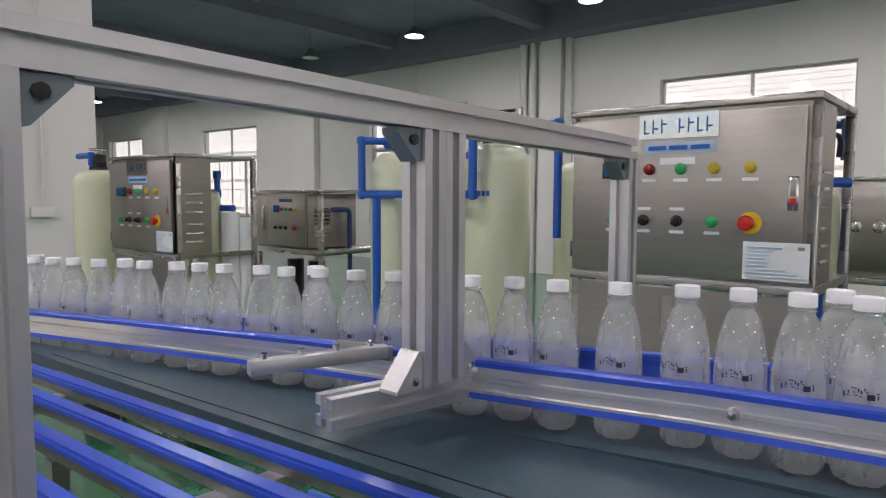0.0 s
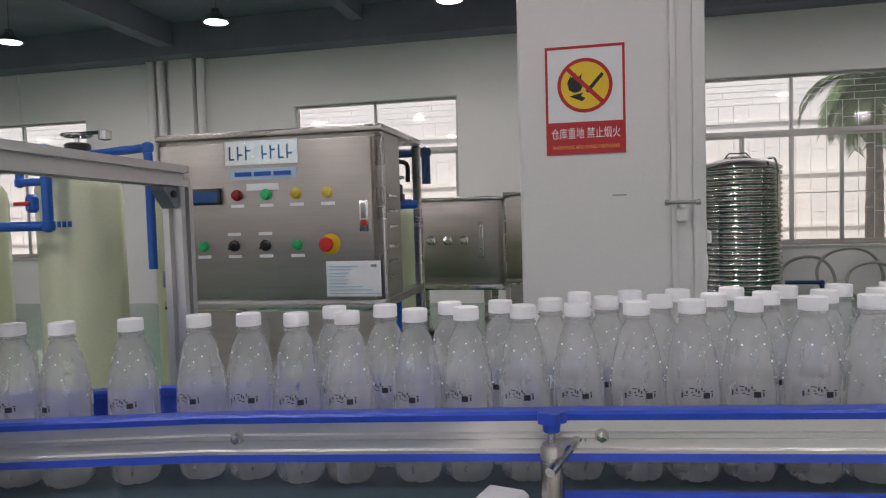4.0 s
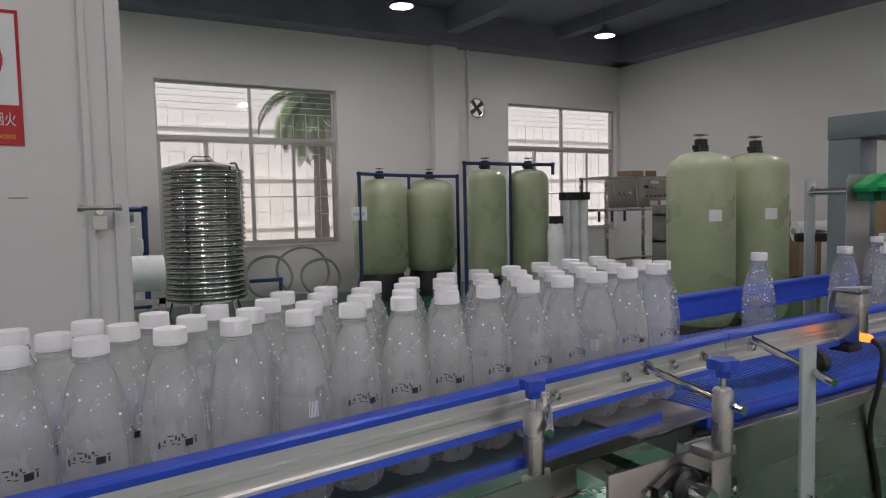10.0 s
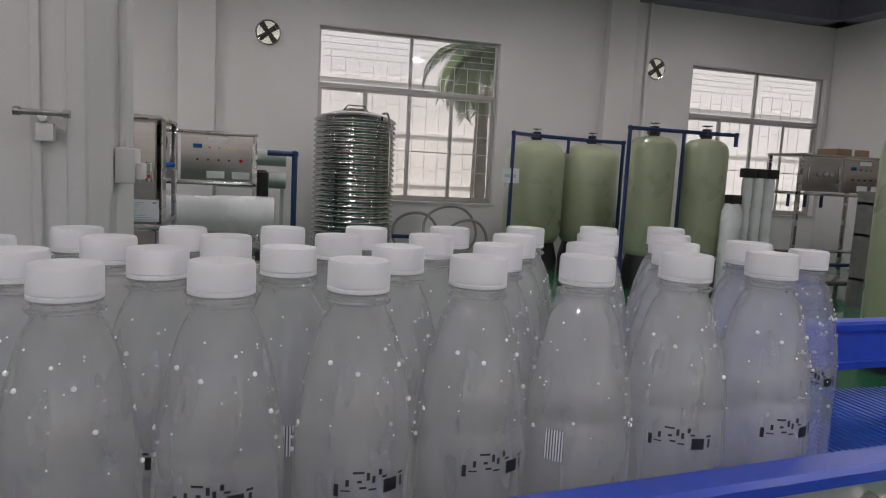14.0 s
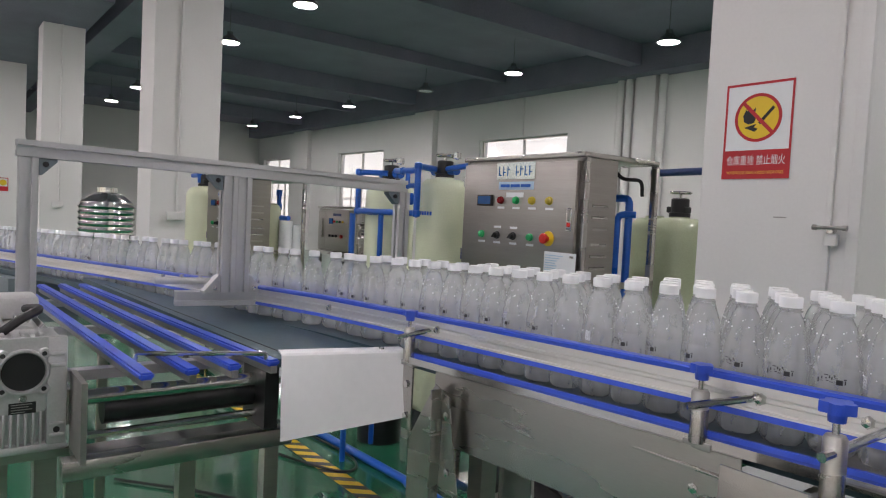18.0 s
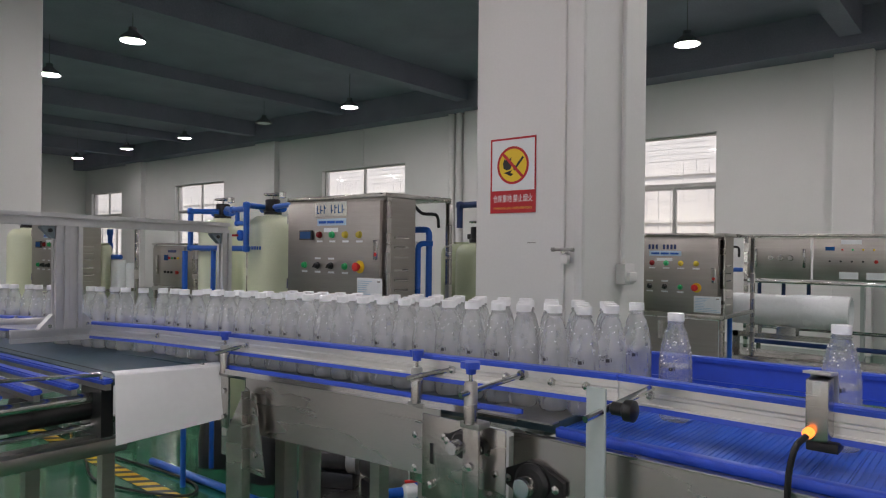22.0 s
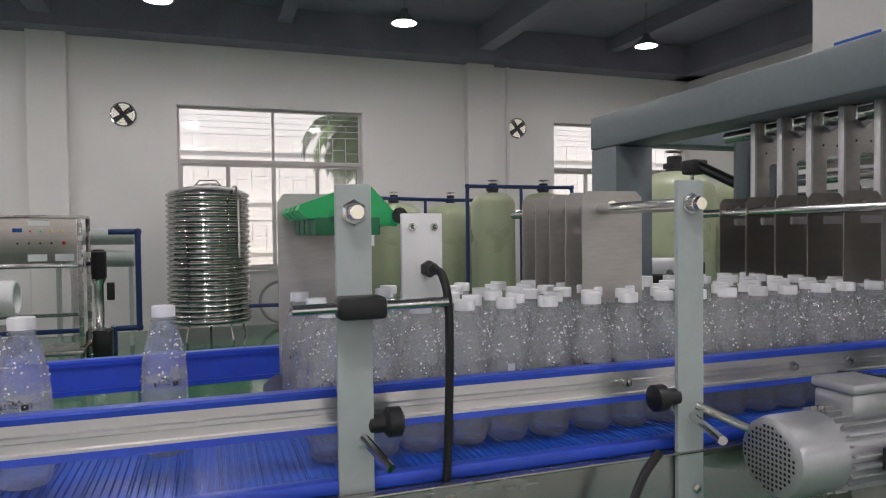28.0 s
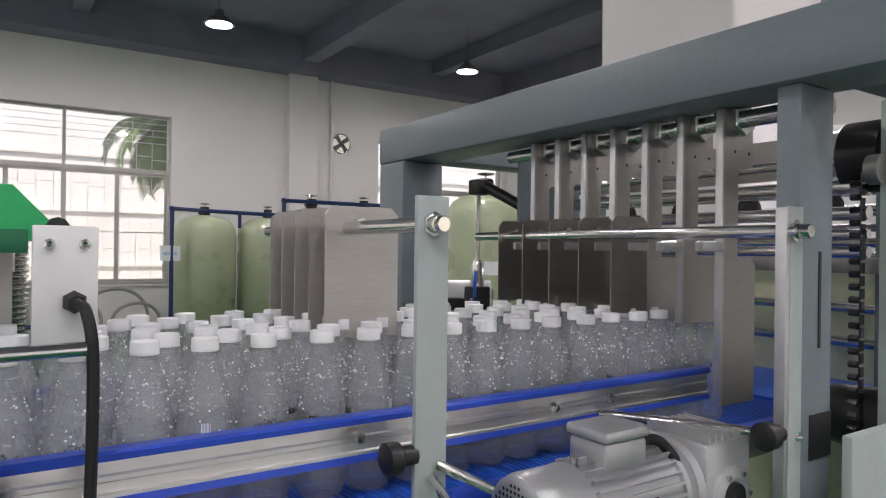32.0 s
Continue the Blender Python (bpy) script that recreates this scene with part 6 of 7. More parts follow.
def membrane_rack(x, y, W, z0, z1, gold=True):
    """Reverse-osmosis rack: control panels above, white vessels below."""
    t = thing("membrane_rack", (x, y, 0), "stainless rack with control panels and white pressure vessels", "water filter rack")
    D = 0.55
    for px in (0, W - 0.04):
        for py in (0, D - 0.04):
            part("post", B(px, px + 0.04, py, py + 0.04, 0, z1, 0.002), STEELH, t)
    part("top_frame", B(-0.005, W + 0.005, -0.005, D, z1, z1 + 0.03, 0.003), STEELH, t)
    part("shelf", B(0, W, 0, D, z0 - 0.05, z0 - 0.012, 0.003), CHROME, t)
    part("tray", B(0, W, -0.05, D, 0.14, 0.19, 0.003), STEELH, t)
    a = part("valve_panel", B(0.045, W * 0.47, 0.004, 0.03, z0, z1 - 0.01, 0.003), STEEL, t, "brushed steel panel")
    for k in range(3):
        px = W * (0.20 + 0.068 * k)
        part("gauge", LA([(0.030, 0.004), (0.030, -0.02), (0.026, -0.024), (0.0, -0.024)], 20, (px, 0, (z0 + z1) / 2), "Y"), CHROME, a)
        part("gauge_face", LA([(0.022, -0.0242), (0, -0.0255)], 16, (px, 0, (z0 + z1) / 2), "Y"), DULL, a)
    for px in (W * 0.09, W * 0.43):
        part("flow_meter", B(px - 0.012, px + 0.014, -0.018, 0.004, (z0 + z1) / 2 - 0.10, (z0 + z1) / 2 + 0.10, 0.003), CHROME, a)
    b = part("control_panel", B(W * 0.49, W - 0.045, 0.004, 0.03, z0, z1 - 0.01, 0.003), STEEL, t, "brushed steel panel with small lights")
    part("screen", B(W * 0.57, W * 0.63, -0.004, 0.004, z1 - 0.14, z1 - 0.10), LCD, b)
    part("label", B(W * 0.67, W * 0.80, 0.0, 0.004, z1 - 0.075, z1 - 0.03), PAPER, b)
    for k, m in enumerate((RED, GREENP, YELLOW, YELLOW)):
        part("signal_lamp", LA([(0.010, 0.004), (0.010, -0.010), (0, -0.012)], 12, (W * (0.68 + 0.065 * k), 0, z1 - 0.13), "Y"), m, b)
        part("switch", LA([(0.010, 0.004), (0.010, -0.010), (0, -0.012)], 12, (W * (0.60 + 0.07 * k), 0, z1 - 0.25), "Y"), BLACK, b)
    part("stop_button", LA([(0.015, 0.004), (0.018, -0.018), (0, -0.022)], 14, (W * 0.89, 0, z1 - 0.25), "Y"), RED, b)
    for k in range(2):
        part("note", B(W * (0.66 + 0.17 * k), W * (0.78 + 0.17 * k), 0.0, 0.004, z0 + 0.02, z0 + 0.09), PAPER, b)
    for k in range(3):
        part("pipe", R((0.1 + 0.25 * k, 0.25, z0 - 0.20), (0.1 + 0.25 * k, 0.25, z0 - 0.05), 0.02, 10), PIPED, t, "dark blue pipe")
    part("low_pipe", R((0.04, 0.2, 0.36), (W - 0.04, 0.2, 0.36), 0.025, 10), PIPED, t, "dark blue pipe")
    part("low_pipe", R((0.04, 0.3, 0.52), (W - 0.04, 0.3, 0.52), 0.02, 10), CHROME, t)
    return t

membrane_rack(-0.60, 5.60, 1.41, 1.075, 1.525)

def small_cabinet(x, y, W, D, z0, z1):
    """Low steel cabinet with a louvred side, standing in an open frame."""
    t = thing("filter_cabinet", (x, y, 0), "low brushed steel cabinet with a louvred side in an open frame", "cabinet")
    part("body", B(0.004, W - 0.12, 0.010, D - 0.10, z0, z1, 0.004), STEEL, t)
    part("gauge_panel", B(0.01, W * 0.22, 0.002, 0.010, z0 + 0.02, z1 - 0.02, 0.002), STEEL, t)
    d = part("door", B(W * 0.23, W - 0.13, -0.006, 0.010, z0 + 0.01, z1 - 0.012, 0.003), STEEL, t)
    part("flow_meter", B(W * 0.14, W * 0.17, -0.014, 0.002, z0 + 0.10, z1 - 0.08, 0.003), CHROME, t)
    part("display", B(W * 0.34, W * 0.42, -0.014, -0.006, z1 - 0.12, z1 - 0.075), LCD, d, "blue liquid crystal screen")
    part("label", B(W * 0.42, W * 0.62, -0.008, -0.006, z1 - 0.055, z1 - 0.035), PIPED, d)
    for k, m in enumerate((RED, GREENP, BLACK, YELLOW)):
        part("signal_lamp", LA([(0.009, -0.006), (0.009, -0.016), (0, -0.018)], 12, (W * (0.46 + 0.07 * k), 0, z1 - 0.10), "Y"), m, d)
    for k in range(3):
        part("switch", LA([(0.010, -0.006), (0.010, -0.018), (0, -0.020)], 12, (W * (0.36 + 0.08 * k), 0, z0 + 0.12), "Y"), BLACK, d)
    part("stop_button", LA([(0.012, -0.006), (0.016, -0.022), (0, -0.026)], 14, (W * 0.66, 0, z0 + 0.12), "Y"), RED, d)
    for k in range(8):
        part("vent_louvre", prism(bmesh.new(), [(W - 0.125, z0 + 0.07 + 0.024 * k), (W - 0.112, z0 + 0.07 + 0.024 * k), (W - 0.120, z0 + 0.084 + 0.024 * k)], "y", 0.06, 0.18), STEELH, t)
    for px in (0, W - 0.03):
        for py in (0, D - 0.03):
            part("frame_post", B(px, px + 0.03, py + 0.012, py + 0.036, 0, z1 + 0.004, 0.002), STEELH, t)
    part("top_sheet", B(-0.004, W + 0.004, -0.004, D, z1 + 0.005, z1 + 0.022, 0.003), STEELH, t)
    part("shelf", B(0, W, 0, D, z0 - 0.04, z0 - 0.006, 0.003), STEELH, t)
    part("tray", B(0, W, 0, D, 0.12, 0.16, 0.003), STEELH, t)
    for k in range(2):
        part("pump", R((0.14 + 0.22 * k, 0.22, 0.16), (0.14 + 0.22 * k, 0.22, z0 - 0.10), 0.055, 18), BLACK, t, "black upright pump")
    part("blue_pipe", T([(W - 0.07, 0.30, 0.16), (W - 0.07, 0.30, z1 - 0.10), (W - 0.07, 0.16, z1 - 0.10)], 0.015, 12, 0.03), PIPED, t, "dark blue pipe")
    return t

small_cabinet(-3.88, 0.47, 0.66, 0.50, 1.03, 1.365)
membrane_rack(6.95, 5.05, 1.30, 1.27, 1.68)
t = thing("valve_cabinet", (-0.985, 2.08, 0), "steel cabinet door with three gauges and a flow meter", "cabinet")
part("body", B(0, 0.60, 0.01, 0.40, 0.93, 1.445, 0.006), STEEL, t)
d = part("door", B(0.02, 0.58, -0.004, 0.009, 0.97, 1.415, 0.003), STEEL, t)
for k in range(3):
    part("gauge", LA([(0.030, -0.004), (0.030, -0.014), (0.024, -0.018), (0.0, -0.018)], 20, (0.155 + 0.105 * k, 0, 1.20), "Y"), CHROME, d)
    part("gauge_mark", LA([(0.016, -0.0185), (0, -0.0195)], 3, (0.155 + 0.105 * k, 0, 1.20), "Y"), DULL, d)
part("flow_meter", B(0.455, 0.485, -0.02, -0.004, 1.09, 1.31, 0.004), CHROME, d)
part("flow_tube", B(0.463, 0.477, -0.024, -0.02, 1.12, 1.28, 0.003), PET, d)
part("shelf_edge", B(-0.02, 0.615, -0.03, 0.4, 0.895, 0.929, 0.003), CHROME, t)
part("top_lip", B(-0.01, 0.61, -0.01, 0.40, 1.446, 1.465, 0.003), CHROME, t)
for x in (0, 0.475):
    part("leg", B(x, x + 0.04, 0.01, 0.05, 0, 0.895), STEELH, t)
    part("leg", B(x, x + 0.04, 0.36, 0.40, 0, 0.895), STEELH, t)
part("pump_block", B(0.08, 0.4, 0.08, 0.3, 0.5, 0.62, 0.01), BLACK, t)
part("crossbar", B(0.04, 0.475, 0.01, 0.03, 0.5, 0.53), STEELH, t)

t = thing("pressure_vessel", (0.155, 2.76, 0), "large white horizontal pressure vessel on a steel stand", "pressure vessel")
part("vessel", LA([(0.095, 0.0), (0.108, 0.004), (0.108, 0.28), (0.104, 0.33), (0.108, 0.37), (0.115, 0.42), (0.115, 0.735), (0.098, 0.738), (0.098, 0.66), (0, 0.66)], 36, (0, 0, 0.965), "X"), MEMB, t, "glossy white vessel")
part("bracket", B(0.3, 0.42, -0.05, 0.05, 0.80, 0.855), CHROME, t)
part("bracket", B(0.1, 0.18, -0.05, 0.05, 0.80, 0.855), CHROME, t)
for x in (0.0, 0.70):
    part("stand_leg", B(x, x + 0.04, -0.02, 0.02, 0, 0.80), STEELH, t)
part("stand_rail", B(0, 0.74, -0.02, 0.02, 0.765, 0.80), STEELH, t)
part("low_tray", B(-0.6, 0.74, -0.25, 0.2, 0.55, 0.66, 0.004), STEELH, t)
t = thing("multistage_pump", (0.86, 6.30, 0), "upright black pump on a steel barrel", "pump")
part("motor", LA([(0.07, 0.86), (0.085, 0.88), (0.085, 1.16), (0.05, 1.19), (0, 1.19)], 20), BLACK, t)
part("barrel", LA([(0.075, 0.30), (0.05, 0.34), (0.05, 0.80), (0.08, 0.86)], 20), CHROME, t)
part("foot", B(-0.13, 0.13, -0.1, 0.1, 0.0, 0.30, 0.02), BLACK, t)
part("side_valve", B(0.08, 0.16, -0.02, 0.02, 0.62, 0.82, 0.01), BLACK, t)
pipe_run([(0.93, 6.6, 1.385), (1.24, 6.6, 1.385), (1.24, 6.6, 0.26), (0.97, 6.6, 0.26), (0.97, 6.6, 0.0)], 0.033, PIPED, "navy pipe beside a pump", 0.03)
piece("rear_vessel", joined(R((0.37, 7.0, 1.33), (1.16, 7.0, 1.33), 0.10, 24), R((0.37, 7.0, 1.06), (1.16, 7.0, 1.06), 0.10, 24), B(0.32, 0.36, 6.95, 7.05, 0, 1.4), B(1.1, 1.14, 6.95, 7.05, 0, 0.96)), mat("pale_green_vessel", (0.40, 0.46, 0.43), 0.3), "pair of pale horizontal vessels behind the rack", "pressure vessel")

# ribbed steel tank
t = thing("steel_water_tank", (2.03, 7.28, 0), "tall ribbed stainless water tank by the window", "tank")
prof = [(0.0, 0.20), (0.50, 0.205)]
z = 0.22
while z < 1.84:
    prof += [(0.496, z), (0.519, z + 0.016), (0.522, z + 0.03), (0.519, z + 0.044), (0.496, z + 0.058)]
    z += 0.0665
prof += [(0.50, 1.87), (0.47, 1.90), (0.25, 1.965), (0.12, 1.985), (0.0, 1.985)]
part("shell", LA(prof, 56), mat("tank_steel", (0.46, 0.46, 0.45), 0.13, 1.0, var=0.06, scale=6), t, "polished ribbed shell", 50)
part("lid", LA([(0.14, 1.985), (0.14, 2.005), (0, 2.01)], 24), CHROME, t)
for s in (-1, 1):
    part("lid_handle", T([(s * 0.16, 0, 1.98), (s * 0.10, 0, 2.05), (s * 0.0, 0, 2.045)], 0.008, 8), BLACK, t)
part("overflow_pipe", T([(0.30, -0.30, 1.95), (0.33, -0.42, 1.95), (0.35, -0.53, 1.80), (0.355, -0.54, 1.05)], 0.016, 10, 0.05), CHROME, t)
for k in range(5):
    a = 2 * math.pi * k / 5 + 0.3
    part("leg", tube(bmesh.new(), [(0.42 * math.cos(a), 0.42 * math.sin(a), 0.22), (0.48 * math.cos(a), 0.48 * math.sin(a), 0.0)], 0.016, 8), CHROME, t)
pipe_run([(2.50, 6.95, 0.42), (2.90, 6.9, 0.42), (2.90, 6.9, 0.05)], 0.025, PIPED, "navy outlet pipe of the tank", 0.03)
t = thing("low_steel_tank", (-8.0, -0.35, 0), "small ribbed stainless tank with a domed lid", "tank")
prof = [(0.0, 0.3), (0.3, 0.3)]
for k in range(14):
    prof += [(0.305, 0.32 + k * 0.07), (0.325, 0.35 + k * 0.07), (0.305, 0.38 + k * 0.07)]
part("shell", LA(prof + [(0.30, 1.32), (0.18, 1.42), (0.08, 1.45), (0, 1.45)], 36), CHROME, t)
part("rim", LA([(0.12, 1.44), (0.12, 1.50), (0, 1.51)], 20), CHROME, t)
for x in (-0.2, 0.2):
    part("leg", R((x, 0, 0), (x, 0, 0.31), 0.02, 8), CHROME, t)

# hoses against the wall
for i, (x, r, z) in enumerate(((3.05, 0.34, 0.36), (3.55, 0.40, 0.42), (3.8, 0.30, 0.32))):
    bm = tube(bmesh.new(), [(x + r * math.cos(a), 7.95 - 0.06 * i + 0.04 * math.sin(3 * a), z + 0.9 * r * math.sin(a)) for a in [2 * math.pi * k / 40 for k in range(41)]], 0.022, 8)
    piece("coiled_hose", bm, mat("grey_hose_%d" % i, (0.33, 0.33, 0.31), 0.5), "grey rubber hose coiled against the wall", "hose", "coiled hoses")

# white tubes and cartridge filters by the end wall
for k in range(3):
    t = thing("cartridge_filter", (6.48 + k * 0.16, 5.35, 0), "white upright cartridge filter with a black head", "filter", "cartridge filters")
    part("housing", LA([(0.055, 0.10), (0.062, 0.14), (0.062, 1.36), (0.05, 1.40), (0, 1.40)], 20), MEMB, t)
    part("head", B(-0.07, 0.07, -0.07, 0.07, 1.39, 1.50, 0.01), BLACK, t)
    part("stand", B(-0.06, 0.06, -0.06, 0.06, 0.0, 0.10), BLACK, t)
t = thing("small_softener", (6.18, 5.2, 0), "short white tank with a dark valve", "tank")
part("shell", LA([(0.10, 0.0), (0.12, 0.05), (0.12, 0.98), (0.08, 1.08), (0, 1.08)], 20), MEMB, t)
part("head", B(-0.07, 0.07, -0.07, 0.07, 1.07, 1.18, 0.01), BLACK, t)
CARD = mat("cardboard", (0.30, 0.20, 0.12), 0.8, var=0.08)
for i, (x, y, w, h) in enumerate(((8.3, 3.6, 0.6, 1.2), (8.95, 3.5, 0.5, 1.0), (9.3, 2.4, 0.8, 1.5), (7.8, 4.6, 0.5, 0.3))):
    z = 0 if i < 3 else 1.71
    if i == 3:
        x, y = 7.6, 5.2
    t = thing("carton", (x, y, z), "brown cardboard carton standing near the end wall", "box", "cartons")
    part("carton_body", B(0, w, 0, 0.5 if i < 3 else 0.3, 0, h if i < 3 else 0.09, 0.004), CARD, t)
    part("tape", B(w * 0.46, w * 0.54, -0.001, 0.0, 0, h if i < 3 else 0.09), YELLOW if i == 9 else PAPER, t)
t = thing("storage_shelf", (7.3, 4.2, 0), "open metal shelf with small blue boxes", "shelf")
for z in (0.3, 0.8, 1.15):
    part("board", B(0, 1.0, 0, 0.35, z, z + 0.03), DULL, t)
for x in (0, 0.96):
    part("upright", B(x, x + 0.04, 0, 0.35, 0, 1.3), DULL, t)
for k in range(6):
    b = thing("small_box", (7.36 + 0.15 * k, 4.25, 1.18 if k % 2 else 0.83), "small blue and white cardboard box", "box", "small boxes")
    part("box_body", B(0, 0.13, 0, 0.2, 0, 0.10 + 0.03 * (k % 3)), (PIPE, PAPER, CARD)[k % 3], b)

# film roll and arm behind the line
t = thing("film_roll", (3.50, 0.0, 1.18), "white film roll on a black arm", "roll")
part("roll", R((0.20, 0.28, 0), (0.36, 0.18, 0), 0.055, 24), WHITEP, t)
part("hub", R((0.19, 0.287, 0), (0.37, 0.173, 0), 0.018, 14), STEEL, t)
part("arm", moved(B(-0.15, 0.15, -0.02, 0.02, -0.025, 0.02, 0.012), pose(0, 0, -0.01, 0, 0, -28)), BLACK, t)
part("carrier", R((0.10, -0.04, -0.01), (0.28, 0.23, 0), 0.012, 10), BLACK, t)
part("stand", R((0.28, 0.23, -1.18), (0.28, 0.23, 0.02), 0.02, 10), DULL, t)

# ---- fittings on walls and columns ----
def wall_fan(x, z):
    t = thing("exhaust_fan", (x, WY, z), "round chrome exhaust fan set in the wall", "fan", "wall fans")
    ringed = lambda r, y: [(r * math.cos(2 * math.pi * k / 36), y, r * math.sin(2 * math.pi * k / 36)) for k in range(37)]
    part("ring", tube(bmesh.new(), ringed(0.158, -0.012), 0.013, 8), CHROME, t)
    # emissive disc on the solid wall stands in for daylight through the fan
    part("backing", LA([(0.0, -0.002), (0.156, -0.002), (0.156, -0.005), (0, -0.005)], 32, axis="Y"), glow("fan_daylight", (0.95, 0.93, 0.80), 0.16) if "fan_daylight" not in bpy.data.materials else bpy.data.materials["fan_daylight"], t, "bright daylight behind the blades")
    for k in range(4):
        part("blade", moved(prism(bmesh.new(), [(0.03, -0.03), (0.144, -0.06), (0.152, 0.02), (0.03, 0.03)], "y", -0.018, -0.013), Matrix.Rotation(radians(45 + 90 * k), 4, "Y")), BLACK, t)
    for k in range(2):
        part("guard_ring", tube(bmesh.new(), ringed(0.075 + 0.045 * k, -0.032), 0.0022, 6), CHROME, t)
    part("hub", LA([(0.0, -0.006), (0.04, -0.01), (0.04, -0.035), (0, -0.04)], 20, axis="Y"), BLACK, t)
    return t

wall_fan(0.945, 3.01)
wall_fan(6.93, 3.06)
pipe_run([(6.75, WY - 0.03, 0.0), (6.75, WY - 0.03, 4.1)], 0.03, WALL, "white painted pipe up the wall")
pipe_run([(0.62, WY - 0.012, 3.02), (0.78, WY - 0.012, 3.02)], 0.008, WALL, "white cable run to a fan")
pipe_run([(-9.6, WY - 0.02, 3.2), (-9.6, WY - 0.02, 4.1)], 0.02, WALL, "white cable run above a window")
for x in (-6.95, -6.75, -6.03):
    pipe_run([(x, WY - 0.08, 0.0), (x, WY - 0.08, 4.1)], 0.07, WALL, "fat white pipe beside the pilaster")

# no-fire sign on the main column
CYEL = mat("sign_yellow", (0.80, 0.55, 0.02), 0.3, var=0.02)
t = thing("no_fire_sign", (0.0, 0.0, 1.519), "red and white no open flame warning sign", "sign")
S = 0.225
part("board", B(0, S, -0.003, 0.0, 0, 0.311), PAPER, t, "white sheet with a red border")
bm = bmesh.new()
for a in (B(0, S, -0.0042, -0.003, 0.303, 0.311), B(0, 0.007, -0.0042, -0.003, 0.093, 0.303), B(S - 0.007, S, -0.0042, -0.003, 0.093, 0.303), B(0, S, -0.0042, -0.003, 0, 0.093)):
    bm = joined(bm, a)
part("red_border", bm, SIGNRED, t)
cx, cz = S / 2, 0.197
part("red_ring", LA([(0.078, -0.0035), (0.078, -0.0048), (0.068, -0.0048), (0.068, -0.0035)], 48, (cx, 0, cz), "Y"), SIGNRED, t)
part("yellow_disc", LA([(0.068, -0.0030), (0.068, -0.0040), (0, -0.0040)], 40, (cx, 0, cz), "Y"), CYEL, t)
part("flame_symbol", joined(prism(bmesh.new(), [(cx - 0.045, cz - 0.012), (cx - 0.03, cz - 0.02), (cx - 0.012, cz - 0.016), (cx - 0.004, cz + 0.004), (cx - 0.01, cz + 0.018), (cx - 0.008, cz + 0.034), (cx - 0.022, cz + 0.020), (cx - 0.026, cz + 0.038), (cx - 0.038, cz + 0.022), (cx - 0.040, cz + 0.030), (cx - 0.050, cz + 0.008)], "y", -0.0046, -0.0040), prism(bmesh.new(), [(cx - 0.045, cz - 0.030), (cx - 0.008, cz - 0.045), (cx + 0.002, cz - 0.036), (cx - 0.012, cz - 0.030), (cx - 0.004, cz - 0.020), (cx - 0.02, cz - 0.024)], "y", -0.0046, -0.0040)), INK, t, "black flame and match")
part("match_stick", moved(B(-0.034, 0.034, -0.0046, -0.0040, -0.005, 0.005), pose(cx + 0.028, 0, cz + 0.006, 0, -48, 0)), INK, t)
part("red_slash", moved(B(-0.070, 0.070, -0.0056, -0.0046, -0.006, 0.006), pose(cx, 0, cz, 0, 45, 0)), SIGNRED, t)
GOLD = mat("sign_gold", (0.85, 0.45, 0.05), 0.4, var=0.02)

def writing(name, body, size, at, m, parent, width=None, extra=None):
    cu = bpy.data.curves.new(name, "FONT")
    cu.body, cu.size, cu.extrude = body, size, 0.0003
    cu.align_x, cu.align_y = "CENTER", "CENTER"
    ob = new(name, cu)
    cu.materials.append(m)
    bpy.context.view_layer.update()
    k = 1.0 if not width else width / max(1e-4, ob.dimensions.x)
    ob.parent = parent
    ob.matrix_basis = pose(*at, 90, 0, 0) @ Matrix.Diagonal((k, 1, 1, 1))
    return ob

writing("sign_text", "仓库重地 禁止烟火", 0.034, (S / 2, -0.0046, 0.058), PAPER, t, 0.195)
writing("sign_text", "WAREHOUSE AREA FORBID FIREWORKS", 0.014, (S / 2, -0.0046, 0.020), GOLD, t, 0.190)
piece("wall_tag", B(0.185, 0.225, -0.002, 0.0, 1.395, 1.399), DULL, "tiny strip stuck on the column", "tag")

# conduit, tap and socket on the main column
t = thing("wall_conduit", (0.345, 0.0, 0.0), "white painted conduit strips down the column", "conduit")
part("strip", B(0.0, 0.017, -0.016, 0.0, 0.0, 4.18, 0.003), WALL, t)
part("strip", B(0.060, 0.095, -0.012, 0.0, 0.0, 4.18, 0.005), WALL, t)
t = thing("wall_tap", (0.372, -0.012, 1.362), "small brass tap on a white box", "tap")
part("spindle", R((0, 0, 0), (0, -0.03, 0), 0.009, 10), CHROME, t)
part("lever", joined(R((-0.045, -0.03, 0.008), (0.045, -0.03, 0.008), 0.0055, 8), R((-0.048, -0.03, 0.008), (-0.036, -0.03, 0.008), 0.008, 8), R((0.036, -0.03, 0.008), (0.048, -0.03, 0.008), 0.008, 8)), DULL, t)
part("box", B(-0.016, 0.016, -0.02, 0.0, -0.045, -0.01, 0.003), WALL, t)
t = thing("wall_socket", (0.442, 0.31, 1.23), "white socket box on the column's side", "socket")
part("box", B(0.0, 0.045, -0.045, 0.045, 0.0, 0.085, 0.005), WALL, t)
part("flap", B(0.045, 0.06, -0.035, 0.035, 0.01, 0.05, 0.004), WALL, t)
part("conduit", R((0.012, 0, 0.085), (0.012, 0, 2.95), 0.010, 10), WALL, t)
for (x, y), z in (((-6.27, -0.40), 1.18), ((-10.95, -0.80), 1.2)):
    t = thing("wall_socket", (x + 0.53, y + 0.25, z), "white socket box on a column", "socket")
    part("box", B(0.0, 0.05, -0.10, 0.06, 0.0, 0.08, 0.005), WALL, t)
    part("conduit", R((0.012, 0, 0.085), (0.012, 0, 2.9), 0.012, 10), WALL, t)
